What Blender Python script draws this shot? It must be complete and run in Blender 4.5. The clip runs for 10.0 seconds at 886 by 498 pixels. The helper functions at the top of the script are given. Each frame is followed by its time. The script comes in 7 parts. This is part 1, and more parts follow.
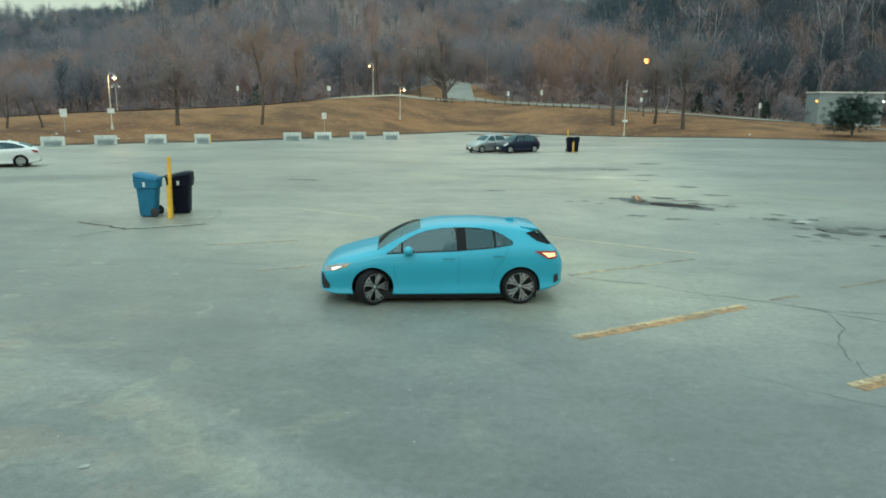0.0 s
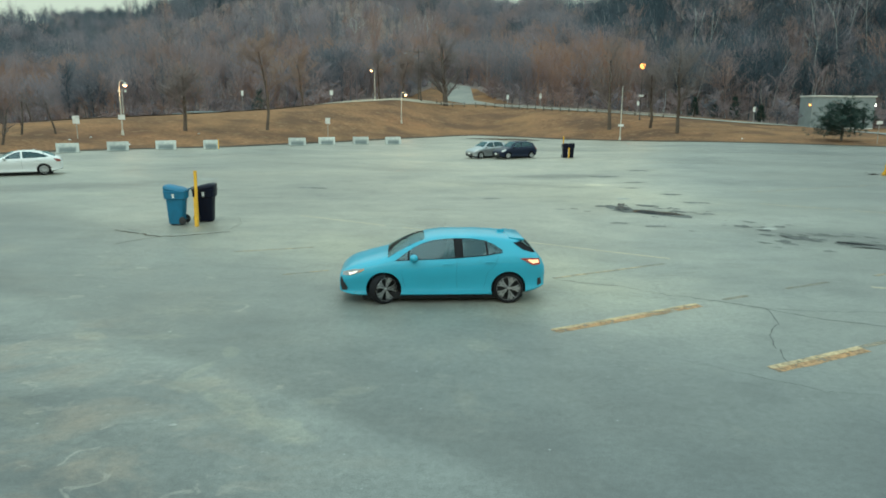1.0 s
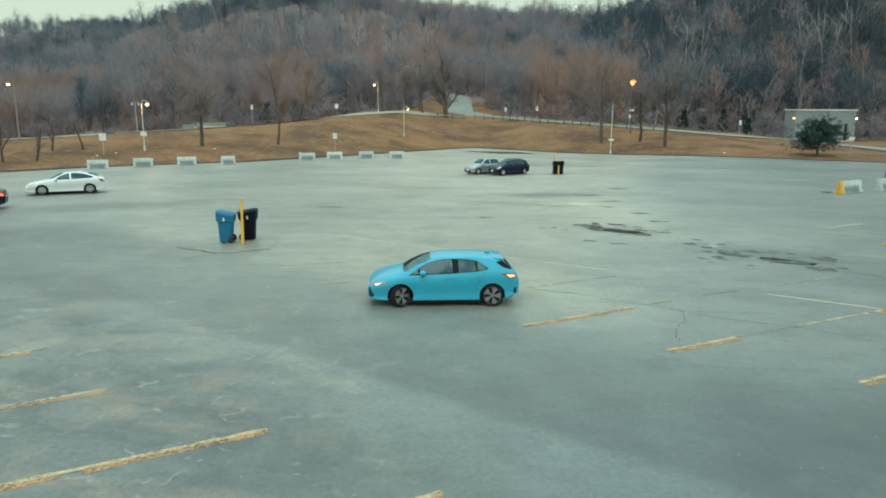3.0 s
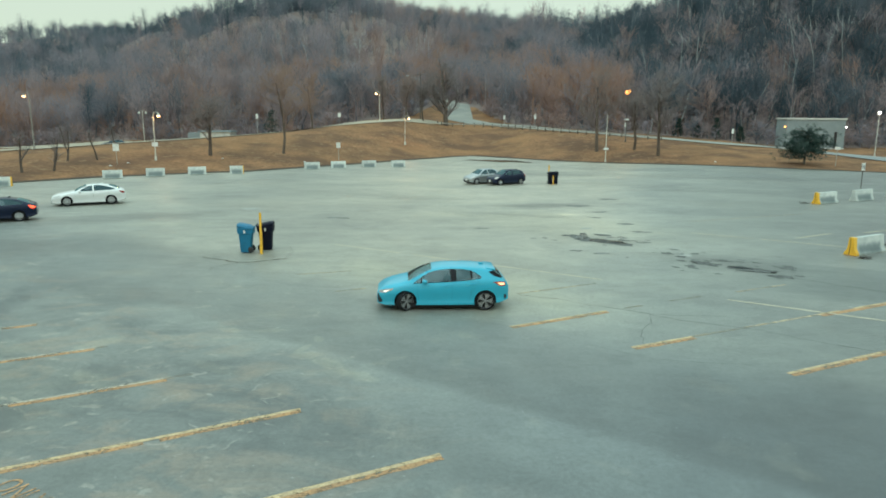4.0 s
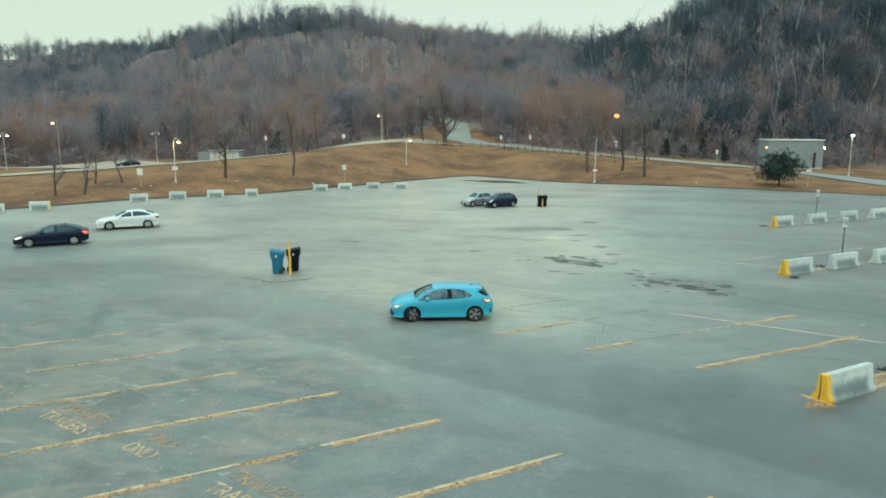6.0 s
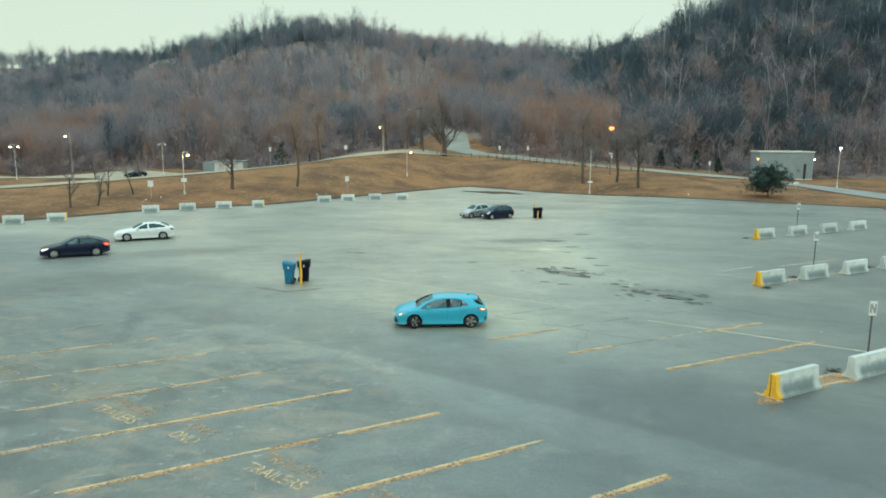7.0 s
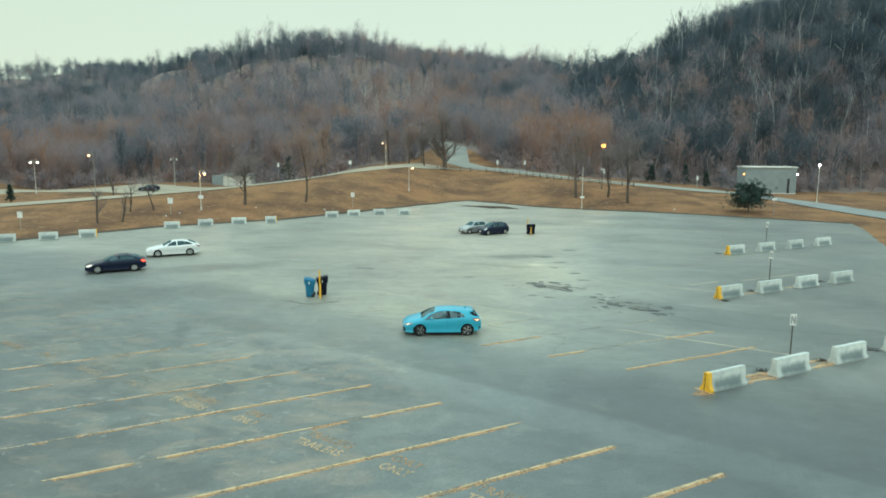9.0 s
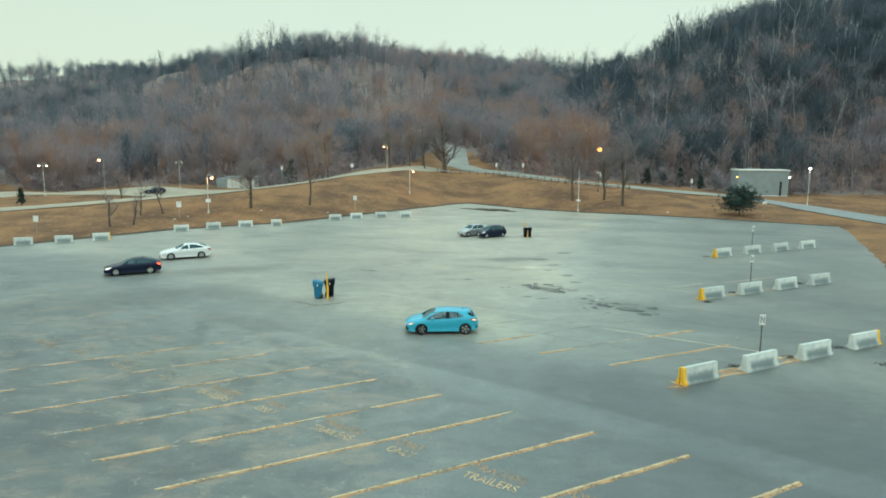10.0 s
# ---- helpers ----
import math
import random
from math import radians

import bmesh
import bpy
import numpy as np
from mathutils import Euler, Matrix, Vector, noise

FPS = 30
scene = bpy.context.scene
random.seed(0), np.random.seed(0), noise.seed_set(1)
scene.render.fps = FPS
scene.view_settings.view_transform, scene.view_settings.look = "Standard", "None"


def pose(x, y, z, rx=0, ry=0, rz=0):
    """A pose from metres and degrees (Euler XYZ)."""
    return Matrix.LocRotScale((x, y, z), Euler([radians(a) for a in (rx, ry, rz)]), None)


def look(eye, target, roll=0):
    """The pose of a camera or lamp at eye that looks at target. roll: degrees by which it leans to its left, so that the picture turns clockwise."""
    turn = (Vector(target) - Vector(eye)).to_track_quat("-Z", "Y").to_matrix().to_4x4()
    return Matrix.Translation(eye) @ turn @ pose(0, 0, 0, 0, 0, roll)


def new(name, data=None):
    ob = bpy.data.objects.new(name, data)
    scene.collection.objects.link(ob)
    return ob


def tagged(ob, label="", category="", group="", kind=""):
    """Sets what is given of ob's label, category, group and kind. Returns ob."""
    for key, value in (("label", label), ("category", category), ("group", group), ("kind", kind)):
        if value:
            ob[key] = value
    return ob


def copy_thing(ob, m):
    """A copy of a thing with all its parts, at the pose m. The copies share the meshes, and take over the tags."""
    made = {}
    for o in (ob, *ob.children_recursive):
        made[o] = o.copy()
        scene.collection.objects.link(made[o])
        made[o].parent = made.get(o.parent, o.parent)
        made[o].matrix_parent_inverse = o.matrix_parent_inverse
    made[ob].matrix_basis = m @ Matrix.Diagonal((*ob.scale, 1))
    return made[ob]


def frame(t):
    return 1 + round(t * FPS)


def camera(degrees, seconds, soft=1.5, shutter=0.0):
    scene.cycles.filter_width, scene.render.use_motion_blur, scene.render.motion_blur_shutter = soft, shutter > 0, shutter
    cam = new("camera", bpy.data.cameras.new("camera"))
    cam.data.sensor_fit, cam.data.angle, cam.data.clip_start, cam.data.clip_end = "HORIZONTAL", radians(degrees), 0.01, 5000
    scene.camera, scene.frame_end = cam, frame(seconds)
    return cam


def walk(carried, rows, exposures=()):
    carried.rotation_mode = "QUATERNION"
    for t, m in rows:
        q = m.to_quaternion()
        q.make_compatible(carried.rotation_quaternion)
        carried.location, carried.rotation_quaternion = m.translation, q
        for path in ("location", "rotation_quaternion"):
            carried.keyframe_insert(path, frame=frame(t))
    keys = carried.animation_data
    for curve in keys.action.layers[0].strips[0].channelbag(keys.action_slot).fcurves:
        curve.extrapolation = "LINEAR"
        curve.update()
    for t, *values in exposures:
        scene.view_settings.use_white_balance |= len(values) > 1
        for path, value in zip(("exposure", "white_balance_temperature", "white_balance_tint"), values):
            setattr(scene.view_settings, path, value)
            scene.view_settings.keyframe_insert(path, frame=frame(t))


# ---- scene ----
cam = camera(65.0, 10.0, soft=1.75)
PATH = [
    (0, (-0.284, -1.282, 3.543), (-0.359, 0.674, 3.133), 0.5),
    (0.5, (-0.235, -2.319, 3.845), (-0.312, -0.363, 3.435), 0.41),
    (1, (-0.192, -3.443, 4.152), (-0.269, -1.487, 3.743), 0.42),
    (1.5, (-0.132, -4.629, 4.484), (-0.209, -2.673, 4.076), 0.41),
    (2, (-0.085, -5.91, 4.858), (-0.163, -3.953, 4.453), 0.41),
    (2.5, (-0.063, -7.192, 5.214), (-0.141, -5.234, 4.813), 0.41),
    (4, (0.127, -11.451, 6.443), (0.048, -9.49, 6.058), 0.4),
    (4.5, (0.2, -12.97, 6.875), (0.12, -11.008, 6.496), 0.3),
    (5, (0.283, -14.488, 7.317), (0.203, -12.524, 6.948), 0.3),
    (5.5, (0.344, -16.025, 7.747), (0.265, -14.059, 7.387), 0.3),
    (7, (0.554, -20.618, 9.023), (0.476, -18.647, 8.692), 0.4),
    (7.5, (0.602, -22.131, 9.452), (0.524, -20.159, 9.133), 0.3),
    (8, (0.627, -23.663, 9.894), (0.549, -21.688, 9.585), 0.39),
    (8.5, (0.66, -25.174, 10.36), (0.583, -23.2, 10.05), 0.29),
    (9, (0.739, -26.649, 10.763), (0.661, -24.675, 10.453), 0.4),
    (9.5, (0.802, -28.236, 11.22), (0.726, -26.262, 10.91), 0.39),
    (10, (0.868, -29.714, 11.59), (0.79, -27.74, 11.279), 0.39),
]
walk(cam, [(t, look(eye, target, roll)) for t, eye, target, roll in PATH], [(0.0, -0.18), (2.5, -0.11), (5.0, -0.05), (8.0, 0.0), (10.0, 0.0)])

# ---------------------------------------------------------------- light
SKY_LOW, SKY_HIGH, SKY_GAIN = (0.66, 0.79, 0.64), (1.20, 1.72, 1.72), 1.0
world = bpy.data.worlds.new("overcast_dusk")
scene.world = world
world.use_nodes = True
wn, wl = world.node_tree.nodes, world.node_tree.links
wn.clear()
w_out = wn.new("ShaderNodeOutputWorld")
w_sky = wn.new("ShaderNodeTexSky")
w_sky.sky_type, w_sky.sun_disc = "NISHITA", False
w_sky.sun_elevation, w_sky.sun_rotation, w_sky.dust_density = radians(14), radians(200), 1.0
w_bg1 = wn.new("ShaderNodeBackground")
w_bg1.inputs["Strength"].default_value = 0.02
wl.new(w_sky.outputs[0], w_bg1.inputs["Color"])
# cloud deck: paler at the skyline, brighter overhead
w_tc, w_sep, w_ramp = wn.new("ShaderNodeTexCoord"), wn.new("ShaderNodeSeparateXYZ"), wn.new("ShaderNodeValToRGB")
wl.new(w_tc.outputs["Generated"], w_sep.inputs[0])
wl.new(w_sep.outputs["Z"], w_ramp.inputs[0])
w_ramp.color_ramp.elements[0].position, w_ramp.color_ramp.elements[0].color = 0.24, (*SKY_LOW, 1)
w_ramp.color_ramp.elements[1].position, w_ramp.color_ramp.elements[1].color = 0.75, (*SKY_HIGH, 1)
w_cloud, w_mixc = wn.new("ShaderNodeTexNoise"), wn.new("ShaderNodeMix")
w_cloud.inputs["Scale"].default_value, w_cloud.inputs["Detail"].default_value = 1.6, 5.0
w_mixc.data_type, w_mixc.blend_type = "RGBA", "MULTIPLY"
w_mixc.inputs["Factor"].default_value = 0.10
wl.new(w_tc.outputs["Generated"], w_cloud.inputs["Vector"])
wl.new(w_ramp.outputs[0], w_mixc.inputs["A"])
wl.new(w_cloud.outputs["Fac"], w_mixc.inputs["B"])
w_bg2, w_add = wn.new("ShaderNodeBackground"), wn.new("ShaderNodeAddShader")
w_bg2.inputs["Strength"].default_value = SKY_GAIN
wl.new(w_mixc.outputs["Result"], w_bg2.inputs["Color"])
wl.new(w_bg1.outputs[0], w_add.inputs[0])
wl.new(w_bg2.outputs[0], w_add.inputs[1])
wl.new(w_add.outputs[0], w_out.inputs["Surface"])

sun_data = bpy.data.lights.new("sun", "SUN")
sun_data.energy, sun_data.angle, sun_data.color = 0.5, radians(40), (1.0, 0.96, 0.88)
sun = new("sun", sun_data)
sun.matrix_basis = pose(0, 0, 60, 38, 0, -20)


# ---------------------------------------------------------------- helpers of this scene
def part(name, bm, material, parent=None, label="", smooth=None):
    """Links a bmesh as one mesh object, under parent where one is given."""
    me = bpy.data.meshes.new(name)
    bm.normal_update()
    bm.to_mesh(me)
    bm.free()
    return part_mesh(name, me, material, parent, label, smooth)


def part_mesh(name, me, material, parent=None, label="", smooth=None):
    for m in material if isinstance(material, (list, tuple)) else [material]:
        me.materials.append(m)
    if smooth is not None:
        me.polygons.foreach_set("use_smooth", [True] * len(me.polygons))
        me.set_sharp_from_angle(angle=radians(smooth))
    ob = new(name, me)
    if parent is not None:
        ob.parent = parent
    if label:
        ob["label"] = label
    return ob


def thing(name, m, label, category, group="", kind=""):
    """An empty at a thing's base, which carries its parts."""
    ob = new(name)
    ob.empty_display_size = 0.2
    ob.matrix_basis = m
    return tagged(ob, label, category, group, kind)


def np_mesh(name, verts, faces):
    """A mesh from arrays; faces all have the same number of corners."""
    verts, faces = np.asarray(verts, np.float32), np.asarray(faces, np.int32)
    me = bpy.data.meshes.new(name)
    me.vertices.add(len(verts))
    me.vertices.foreach_set("co", verts.ravel())
    n, k = faces.shape
    me.loops.add(n * k)
    me.loops.foreach_set("vertex_index", faces.ravel())
    me.polygons.add(n)
    me.polygons.foreach_set("loop_start", np.arange(0, n * k, k, dtype=np.int32))
    me.update(calc_edges=True)
    return me


def box(bm, size, centre=(0, 0, 0), turn=None, bevel=0.0):
    """A box, bevelled where asked, added to bm."""
    m = Matrix.Translation(centre) @ (turn or Matrix()) @ Matrix.Diagonal((*size, 1))
    made = bmesh.ops.create_cube(bm, size=1.0, matrix=m)["verts"]
    if bevel:
        edges = list({e for v in made for e in v.link_edges})
        bmesh.ops.bevel(bm, geom=edges, offset=bevel, segments=2, affect="EDGES", profile=0.6)
    return bm


def tube(bm, a, b, r0, r1=None, sides=10, caps=True):
    """A tapered round bar from a to b."""
    a, b = Vector(a), Vector(b)
    d = b - a
    m = Matrix.Translation((a + b) / 2) @ d.to_track_quat("Z", "Y").to_matrix().to_4x4()
    bmesh.ops.create_cone(bm, cap_ends=caps, cap_tris=False, segments=sides, radius1=r0, radius2=r0 if r1 is None else r1, depth=d.length, matrix=m)
    return bm


def ball(bm, centre, r, squash=1.0, seg=16):
    bmesh.ops.create_uvsphere(bm, u_segments=seg, v_segments=seg // 2 + 2, radius=r, matrix=Matrix.Translation(centre) @ Matrix.Diagonal((1, 1, squash, 1)))
    return bm


def lathe(bm, outline, axis="Z", sides=32, m=None):
    """Turns an outline of (radius, height) round an axis."""
    m = m or Matrix()
    if axis == "Y":
        m = m @ Matrix.Rotation(radians(-90), 4, "X")
    rings = []
    for r, h in outline:
        rings.append([bm.verts.new(m @ Vector((r * math.cos(2 * math.pi * k / sides), r * math.sin(2 * math.pi * k / sides), h))) for k in range(sides)])
    for lo, hi in zip(rings, rings[1:]):
        for k in range(sides):
            bm.faces.new((lo[k], lo[(k + 1) % sides], hi[(k + 1) % sides], hi[k]))
    return bm


def prism(bm, outline, y0, y1):
    """An outline in x and z, drawn out from y0 to y1."""
    lo = [bm.verts.new((x, y0, z)) for x, z in outline]
    hi = [bm.verts.new((x, y1, z)) for x, z in outline]
    n = len(lo)
    bm.faces.new(lo)
    bm.faces.new(hi[::-1])
    for k in range(n):
        bm.faces.new((lo[k], hi[k], hi[(k + 1) % n], lo[(k + 1) % n]))
    bmesh.ops.recalc_face_normals(bm, faces=bm.faces)
    return bm


# ---------------------------------------------------------------- materials
def mat(name, colour, rough=0.6, metal=0.0, other=None, scale=6.0, fine=60.0, fine_amount=0.15, bump=0.15, bump_scale=None, coat=0.0, spec=0.5,
        emit=None, emit_gain=0.0, where="object", vary=0.0):
    """A surface with blotches (colour to other), fine grain, relief and uneven gloss, all at real-world size."""
    m = bpy.data.materials.new(name)
    m.use_nodes = True
    nodes, links = m.node_tree.nodes, m.node_tree.links
    b = nodes["Principled BSDF"]
    b.inputs["Metallic"].default_value = metal
    b.inputs["Coat Weight"].default_value, b.inputs["Coat Roughness"].default_value = coat, 0.05
    b.inputs["Specular IOR Level"].default_value = spec
    tc = nodes.new("ShaderNodeTexCoord" if where == "object" else "ShaderNodeNewGeometry")
    vec = tc.outputs["Object" if where == "object" else "Position"]
    n1, n2 = nodes.new("ShaderNodeTexNoise"), nodes.new("ShaderNodeTexNoise")
    for n, s, d in ((n1, scale, 6.0), (n2, fine, 3.0)):
        n.inputs["Scale"].default_value, n.inputs["Detail"].default_value = s, d
        links.new(vec, n.inputs["Vector"])
    ramp = nodes.new("ShaderNodeValToRGB")
    ramp.color_ramp.elements[0].position, ramp.color_ramp.elements[1].position = 0.35, 0.68
    ramp.color_ramp.elements[0].color = (*colour, 1)
    ramp.color_ramp.elements[1].color = (*(other or [c * 0.8 for c in colour]), 1)
    links.new(n1.outputs["Fac"], ramp.inputs[0])
    mix = nodes.new("ShaderNodeMix")
    mix.data_type, mix.blend_type = "RGBA", "OVERLAY"
    mix.inputs["Factor"].default_value = fine_amount
    links.new(ramp.outputs[0], mix.inputs["A"])
    links.new(n2.outputs["Fac"], mix.inputs["B"])
    last = mix.outputs["Result"]
    if vary:
        info, hsv, mr = nodes.new("ShaderNodeObjectInfo"), nodes.new("ShaderNodeHueSaturation"), nodes.new("ShaderNodeMapRange")
        mr.inputs["To Min"].default_value, mr.inputs["To Max"].default_value = 1 - vary, 1 + vary
        links.new(info.outputs["Random"], mr.inputs["Value"])
        links.new(mr.outputs[0], hsv.inputs["Value"])
        links.new(last, hsv.inputs["Color"])
        last = hsv.outputs["Color"]
    links.new(last, b.inputs["Base Color"])
    rr = nodes.new("ShaderNodeMapRange")
    rr.inputs["To Min"].default_value, rr.inputs["To Max"].default_value = max(rough - 0.1, 0.03), min(rough + 0.12, 1.0)
    links.new(n1.outputs["Fac"], rr.inputs["Value"])
    links.new(rr.outputs[0], b.inputs["Roughness"])
    if bump:
        bn = nodes.new("ShaderNodeBump")
        bn.inputs["Strength"].default_value, bn.inputs["Distance"].default_value = bump, 0.02
        links.new(n2.outputs["Fac"], bn.inputs["Height"])
        links.new(bn.outputs[0], b.inputs["Normal"])
    if emit:
        b.inputs["Emission Color"].default_value, b.inputs["Emission Strength"].default_value = (*emit, 1), emit_gain
    return m


def tree_mat(name, stops, attribute="tone", through_light=0.5):
    """Bark and twigs, whose tone goes from tree to tree; thin strips scatter light to both sides."""
    m = bpy.data.materials.new(name)
    m.use_nodes = True
    nodes, links = m.node_tree.nodes, m.node_tree.links
    nodes.remove(nodes["Principled BSDF"])
    at, ramp = nodes.new("ShaderNodeAttribute"), nodes.new("ShaderNodeValToRGB")
    at.attribute_name = attribute
    els = ramp.color_ramp.elements
    while len(els) < len(stops):
        els.new(0.5)
    for e, (p, c) in zip(els, stops):
        e.position, e.color = p, (*c, 1)
    links.new(at.outputs["Fac"], ramp.inputs[0])
    n = nodes.new("ShaderNodeTexNoise")
    n.inputs["Scale"].default_value = 0.8
    geo = nodes.new("ShaderNodeNewGeometry")
    links.new(geo.outputs["Position"], n.inputs["Vector"])
    mix = nodes.new("ShaderNodeMix")
    mix.data_type, mix.blend_type = "RGBA", "OVERLAY"
    mix.inputs["Factor"].default_value = 0.3
    links.new(ramp.outputs[0], mix.inputs["A"])
    links.new(n.outputs["Fac"], mix.inputs["B"])
    front, back, both = nodes.new("ShaderNodeBsdfDiffuse"), nodes.new("ShaderNodeBsdfTranslucent"), nodes.new("ShaderNodeMixShader")
    for b in (front, back):
        links.new(mix.outputs["Result"], b.inputs["Color"])
    both.inputs[0].default_value = through_light
    links.new(front.outputs[0], both.inputs[1])
    links.new(back.outputs[0], both.inputs[2])
    links.new(both.outputs[0], nodes["Material Output"].inputs["Surface"])
    return m


def glass_mat(name, tint, ior=1.95, rough=0.03):
    """Tinted pane: passes light dimmed by its tint and mirrors the sky towards grazing angles."""
    m = bpy.data.materials.new(name)
    m.use_nodes = True
    nodes, links = m.node_tree.nodes, m.node_tree.links
    nodes.remove(nodes["Principled BSDF"])
    tr, gl, fr, mx = (nodes.new("ShaderNode" + k) for k in ("BsdfTransparent", "BsdfGlossy", "Fresnel", "MixShader"))
    tr.inputs["Color"].default_value = (*tint, 1)
    gl.inputs["Roughness"].default_value, gl.inputs["Color"].default_value = rough, (0.62, 0.92, 0.98, 1)
    fr.inputs["IOR"].default_value = ior
    links.new(fr.outputs[0], mx.inputs[0])
    links.new(tr.outputs[0], mx.inputs[1])
    links.new(gl.outputs[0], mx.inputs[2])
    links.new(mx.outputs[0], nodes["Material Output"].inputs["Surface"])
    return m


WORN = (1.30, 1.24, 1.15)
STAINS = [(-1.16, 15.08, 9.09, 7.05, -39, (1.14, 1.13, 1.10)), (5.15, 4.58, 5.03, 1.88, -35, 0.84), (-21.84, 30.44, 6.65, 2.41, 21, 0.64), (-14.21, 19.38, 5.8, 2.08, -26, 0.80), (-24.21, 18.84, 9.39, 3.94, 28, 0.62), (-13.54, 12.93, 4.28, 1.41, -30, 0.76), (-12.93, -6.66, 7.16, 3.48, -17, 0.80),
          (15.39, 1.42, 9.32, 3.17, -21, 0.80), (27.75, 24.24, 7.83, 4.9, 48, 0.80), (11.3, 19, 4.31, 1.65, -32, 0.72), (6.64, 24.55, 2.8, 1.14, -32, 0.76), (5.2, 37.99, 3.61, 1.5, 8, 0.56), (4.2, 92.6, 4.6, 2.6, -20, 0.42), (2.14, 33.38, 5.13, 0.6, -17, 0.76),
          (8.43, 34.93, 1.15, 0.46, 28, 0.74), (11.29, 66.93, 14.73, 3.12, -25, 0.76), (17.45, 51.77, 12.75, 2.84, -28, 0.82), (23.32, 64.01, 12.77, 3.86, -28, 0.84), (-8.49, 45.31, 9.55, 1.29, -27, 0.84), (0.79, 19.43, 5.37, 1.53, -31, 0.88),
          (5.69, 29.35, 9.62, 4.61, -31, (1.12, 1.10, 1.04)), (-0.15, 14.38, 6.42, 3.07, -31, (1.12, 1.10, 1.02)), (-13.04, 3.61, 5.91, 3.32, -33, (1.14, 1.10, 1.00)), (-17.31, 27.91, 3.6, 0.96, 6, (1.22, 1.20, 1.14)), (4.22, 35.4, 1.3, 0.41, 6, (1.35, 1.32, 1.25)), (6.54, 33.59, 0.9, 0.48, 7, (1.3, 1.28, 1.2)),
          (-5.84, 8.3, 0.62, 0.19, 5, WORN), (-7.09, 8.32, 0.53, 0.23, -30, WORN), (-4.23, 7.59, 0.34, 0.17, -69, WORN), (-4.47, 6.77, 0.52, 0.15, 71, WORN), (-3.56, 5.67, 0.66, 0.3, -37, WORN), (-4.27, 6.22, 0.51, 0.34, 17, WORN),
          (-1.82, 6.12, 0.38, 0.16, 28, WORN), (-2.26, 5.72, 0.3, 0.14, 14, WORN), (-2.65, 4.83, 0.77, 0.31, -36, WORN), (-9.05, 4.24, 0.96, 0.39, -30, WORN), (-11.64, 3.18, 0.91, 0.48, 15, WORN), (-10.28, 6.86, 0.82, 0.41, 55, WORN), (-6.36, 5.16, 0.86, 0.28, -31, WORN)]


